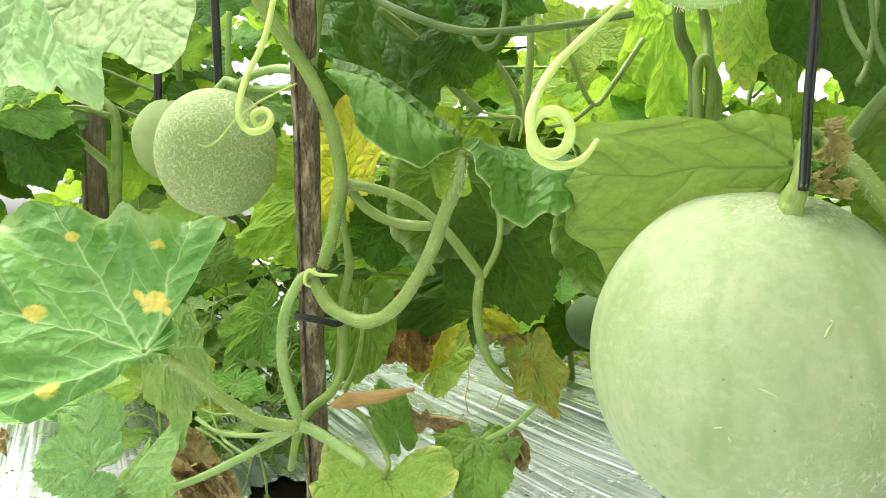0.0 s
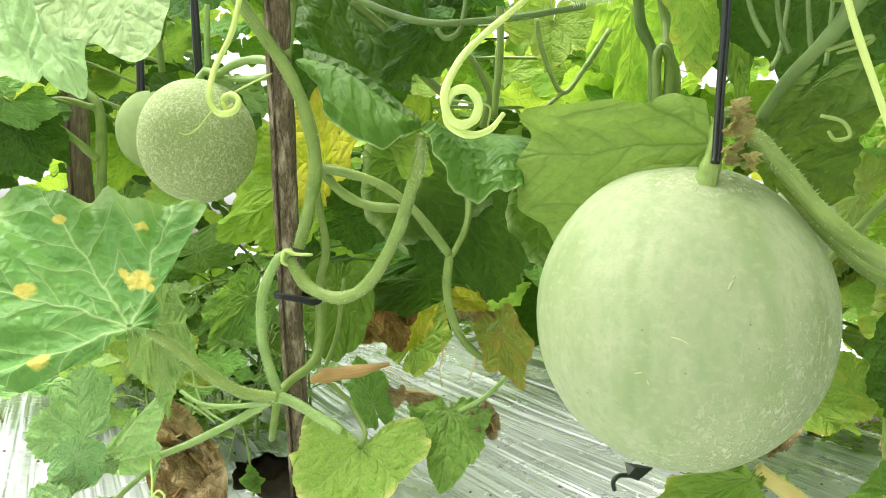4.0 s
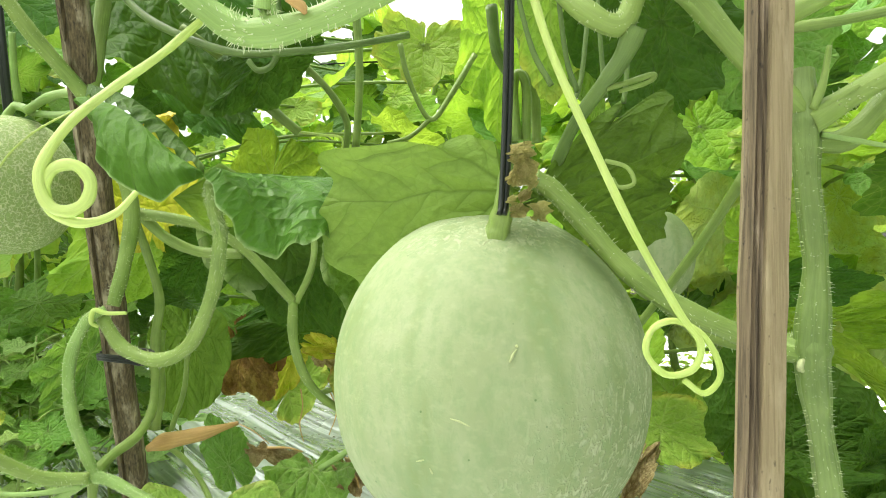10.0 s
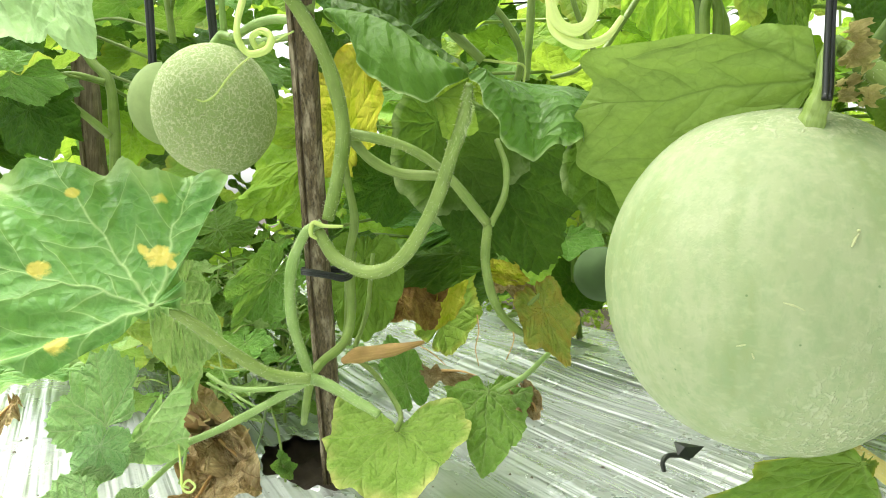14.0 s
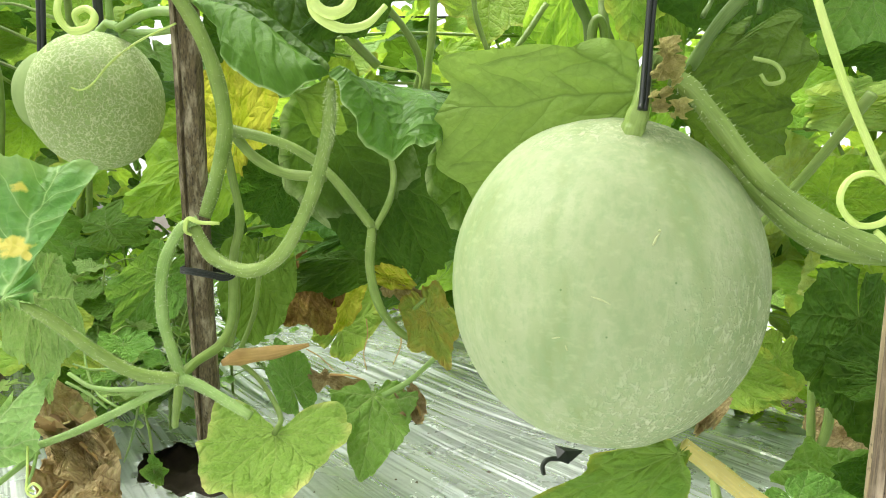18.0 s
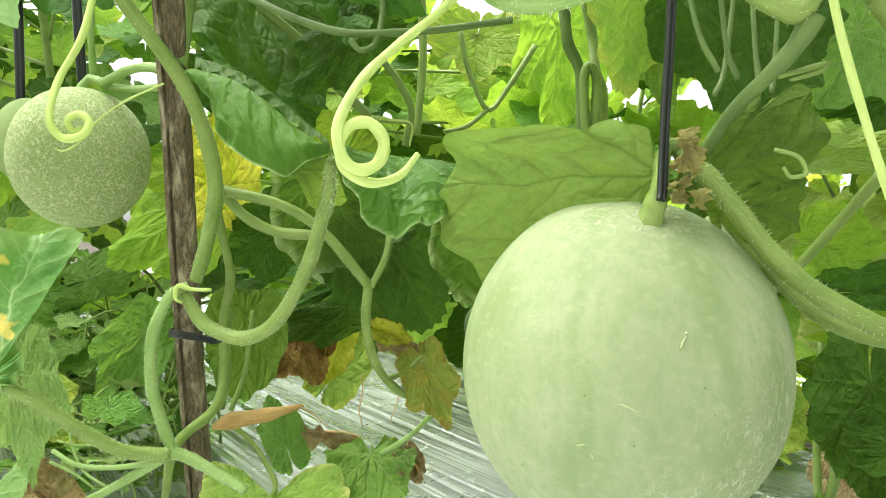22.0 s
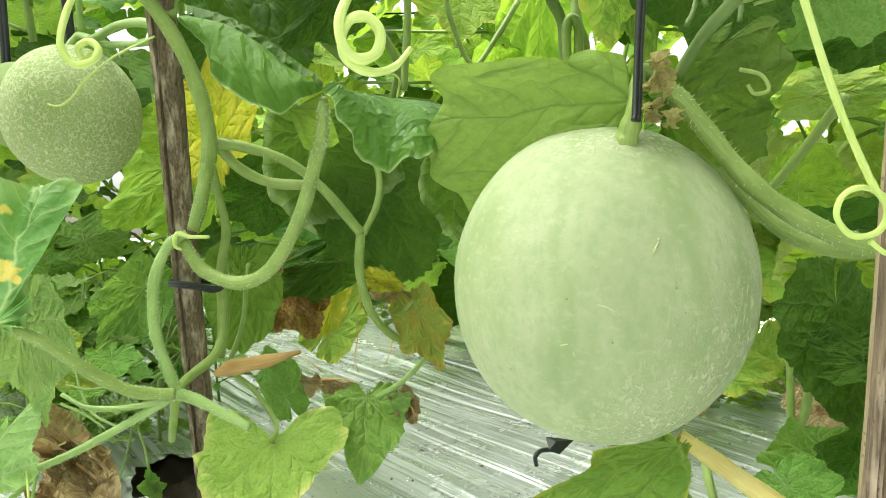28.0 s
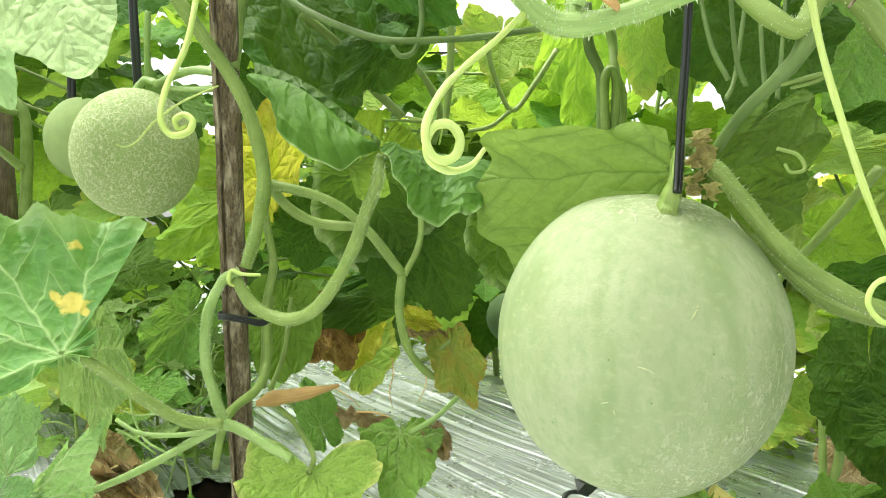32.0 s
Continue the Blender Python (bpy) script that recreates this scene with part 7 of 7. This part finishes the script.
spots = []
for k in range(60):
    p = ground_point(-3.6 + 0.09 * k, 1.38 + rng.uniform(-0.35, 0.35))
    spots.append((p.x, p.y, 210, 0.16))
weed_patch("weeds", spots, "low green weeds growing on the path between the beds", 0.0, 0.18, LEAF_BACK, 3)
spots = []
for t3 in range(60):
    p = ground_point(-1.35 - 0.035 * t3 + rng.uniform(-0.1, 0.1), 0.3 + rng.uniform(-0.45, 0.4))
    spots.append((p.x, p.y, 70, 0.12))
weed_patch("weeds", spots, "small green weeds along the film behind the stake", 0.05, 0.16, LEAF, 4)

# young weeds with narrow leaves by the foot of the dark stake
spots = [(*q[:2], n, rad) for q, n, rad in (
    ((-0.6840, 1.5344, 0.0000), 60, 0.05), ((-0.6123, 1.7377, 0.0000), 90, 0.07), ((-0.4556, 1.5723, 0.0000), 80, 0.06), ((-0.3822, 1.1891, 0.0000), 50, 0.05), ((-0.2864, 1.1087, 0.0000), 22, 0.04),
    ((-0.8848, 2.2391, 0.0000), 110, 0.10), ((-0.6941, 2.2839, 0.0000), 110, 0.10), ((-0.5023, 2.0042, 0.0000), 60, 0.06), ((-0.5800, 1.2142, 0.0000), 25, 0.04))]
weed_patch("weeds", spots, "young green weeds with narrow leaves by the dark stake", 0.06, 0.13, LEAF_YOUNG, 6)

# dry leaves on the film, wire peg, litter
def dry_leaf(base, tip, side, seed, label, outline=None):
    e = thing("dead_leaf", base, label, "leaf")
    leaf(e, base, tip, side, LEAF_DRY, seed, cup=0.1, ripple=0.12, fold=0.25, droop=-0.1, waves=6, quilt=0.03, crumple=0.05, fine=True, outline=outline)
    o, t2 = Vector(base), Vector(tip)
    tube("midrib", [o, o.lerp(t2, 0.4) + Vector((0.002, -0.003, 0.004)), o.lerp(t2, 0.8) + Vector((0, -0.002, 0.003))], [0.0016, 0.0012, 0.0006], STEM_DRY, e, per=5, sides=6, seed=seed)
    return e


dry_leaf((-0.1930, 0.5171, 0.0585), (-0.2096, 0.4582, 0.0209), (-0.1430, 0.4920, 0.0469), 61, "crumpled tan dead leaf hanging down to the film", ((-180, 0.59), (-151, 1.03), (-135, 1.22), (-126, 1.02), (-109, 0.45), (-30, 0.37), (-6, 0.77), (0, 1.00), (17, 0.76), (39, 0.72), (66, 0.81), (88, 0.81), (118, 0.54)))
dry_leaf((-0.1915, 0.5292, 0.0823), (-0.1446, 0.5020, 0.0476), (-0.1450, 0.5139, 0.0680), 62, "curled tan scrap of dead leaf")
dry_leaf((-0.4445, 0.6400, 0.0748), (-0.4519, 0.5750, 0.0347), (-0.4805, 0.6200, 0.0688), 63, "dry brown leaf lying shrivelled on the film", ((-170, 0.12), (-120, 0.22), (-80, 0.30), (-40, 0.48), (-15, 0.85), (0, 1.0), (15, 0.88), (40, 0.50), (80, 0.32), (120, 0.2)))

dry_leaf((-0.0058, 0.6714, 0.1055), (0.0394, 0.6614, 0.0984), (0.0154, 0.6561, 0.0953), 64, "curled yellow-brown dead leaf lying on the film")
dry_leaf((0.0782, 0.6313, 0.0891), (0.0892, 0.6106, 0.0704), (0.0965, 0.6213, 0.0865), 65, "small brown scrap of dead leaf")
bud = thing("withered_bud", (-0.2064, 0.5301, 0.0895), "brown dried flower bud curled into a ball", "flower")
for k in range(9):
    a = 6.28 * k / 9
    c = Vector((-0.2064, 0.5301, 0.0895))
    d = Vector((math.cos(a), math.sin(a) * 0.9, 0.35 + 0.25 * (k % 3)))
    vs, fs = petal_mesh(c, d, Vector((-d.x, -d.y, 1.2)), 0.022 + 0.003 * (k % 4), 0.010, k * 1.3)
    under(mesh_object("dry_petal", vs, fs, LEAF_DRY if k % 2 else ROT), bud)

# litter on the film
r = np.random.RandomState(12)
lv, lf = [], []
for _ in range(520):
    s, q = r.uniform(-1.9, 0.2), r.uniform(-0.2, 0.95)
    z = film_height(s, q) + 0.0008
    p = ground_point(s, q, z)
    n = r.randint(3, 6)
    rad, a0 = r.uniform(0.0006, 0.0026), r.uniform(0, 6.28)
    k = len(lv)
    lv.append(p + Vector((0, 0, rad * 0.6)))
    for m in range(n):
        a1 = a0 + 6.28 * m / n
        lv.append(p + Vector((math.cos(a1) * rad * r.uniform(0.5, 2.0), math.sin(a1) * rad, -0.0006)))
    for m in range(n):
        lf.append((k, k + 1 + m, k + 1 + (m + 1) % n))
tagged(mesh_object("litter", lv, lf, CRUMB, False), "dark crumbs of soil and plant litter on the film", "litter", kind="stuff")

# peg and torn flap in the film
peg_at = Vector((0.2351, 0.6289, 0.0314))
peg = thing("film_peg", peg_at, "bent black plastic peg holding the film", "peg")
tube("hook", [(0.2148, 0.6222, 0.0179), (0.2135, 0.6230, 0.0272), (0.2210, 0.6286, 0.0313), (0.2340, 0.6337, 0.0296), (0.2441, 0.6336, 0.0262)], [0.0022, 0.0026, 0.0026, 0.002], STRING, peg, seed=70)
flap = mesh_object("flap", [(0.2304, 0.6417, 0.0414), (0.2633, 0.6448, 0.0347), (0.2453, 0.6308, 0.0279), (0.2304, 0.6288, 0.0314), (0.2394, 0.6336, 0.0383)], [(0, 1, 4), (1, 2, 4), (2, 3, 4), (3, 0, 4)], STRING, False)
under(flap, peg)

# grass blades and a seedling
def grass(name, foot, blades, label):
    e = thing(name, foot, label, "grass")
    for k, (tip, bend) in enumerate(blades):
        f, t2 = Vector(foot), Vector(tip)
        m = (f + t2) / 2 + Vector((0, 0, bend))
        line_ = smooth_line([f, m, t2], 8)
        w = (t2 - f).cross(Vector((0, 0.3, 1))).normalized()
        vs, fs = [], []
        for i, p in enumerate(line_):
            h = 0.0022 * math.sin(math.pi * (0.12 + 0.88 * (1 - i / (len(line_) - 1)) * 0.5 + 0.06)) * (1 - i / len(line_)) ** 0.5
            p = Vector(p)
            vs += [p - w * h, p + Vector((0, 0, -h * 0.5)), p + w * h]
        for i in range(len(line_) - 1):
            o = i * 3
            fs += [(o, o + 1, o + 4, o + 3), (o + 1, o + 2, o + 5, o + 4)]
        under(mesh_object("blade", vs, fs, STEM), e)
    return e


grass("grass_tuft", (-0.4367, 0.5535, 0.0160), [((-0.3737, 0.5371, 0.0426), 0.01), ((-0.3657, 0.5260, 0.0288), 0.012), ((-0.3812, 0.5033, 0.0027), 0.015), ((-0.4250, 0.5300, 0.0560), 0.004), ((-0.4100, 0.5350, 0.0420), 0.006), ((-0.4200, 0.5050, 0.0050), 0.008), ((-0.4530, 0.5560, 0.0477), 0.0)], "thin green grass blades beside the film")
seedling = thing("seedling", (-0.1511, 0.5804, 0.0268), "small green seedling sprouting at the planting hole", "seedling")
tube("stem", [(-0.1494, 0.5802, 0.0241), (-0.1501, 0.5765, 0.0396), (-0.1571, 0.5841, 0.0707), (-0.1682, 0.5961, 0.0954)], [0.0012, 0.0012, 0.001], STEM, seedling, seed=75)
for k, (tip, side) in enumerate((((-0.1614, 0.5715, 0.0424), (-0.1570, 0.5709, 0.0349)), ((-0.1354, 0.5722, 0.0443), (-0.1409, 0.5727, 0.0507)), ((-0.1396, 0.5709, 0.0307), (-0.1343, 0.5715, 0.0362)), ((-0.1545, 0.5729, 0.0565), (-0.1480, 0.5729, 0.0544)), ((-0.1712, 0.5760, 0.0952), (-0.1673, 0.5755, 0.0888)), ((-0.1523, 0.5768, 0.1008), (-0.1522, 0.5763, 0.0943)))):
    leaf(seedling, (-0.1501, 0.5766, 0.0407) if k < 4 else (-0.1664, 0.5954, 0.0870), tip, side, LEAF, 200 + k, fine=False, cup=0.2, tooth=0.0, lobe=0.0, back=0.4)
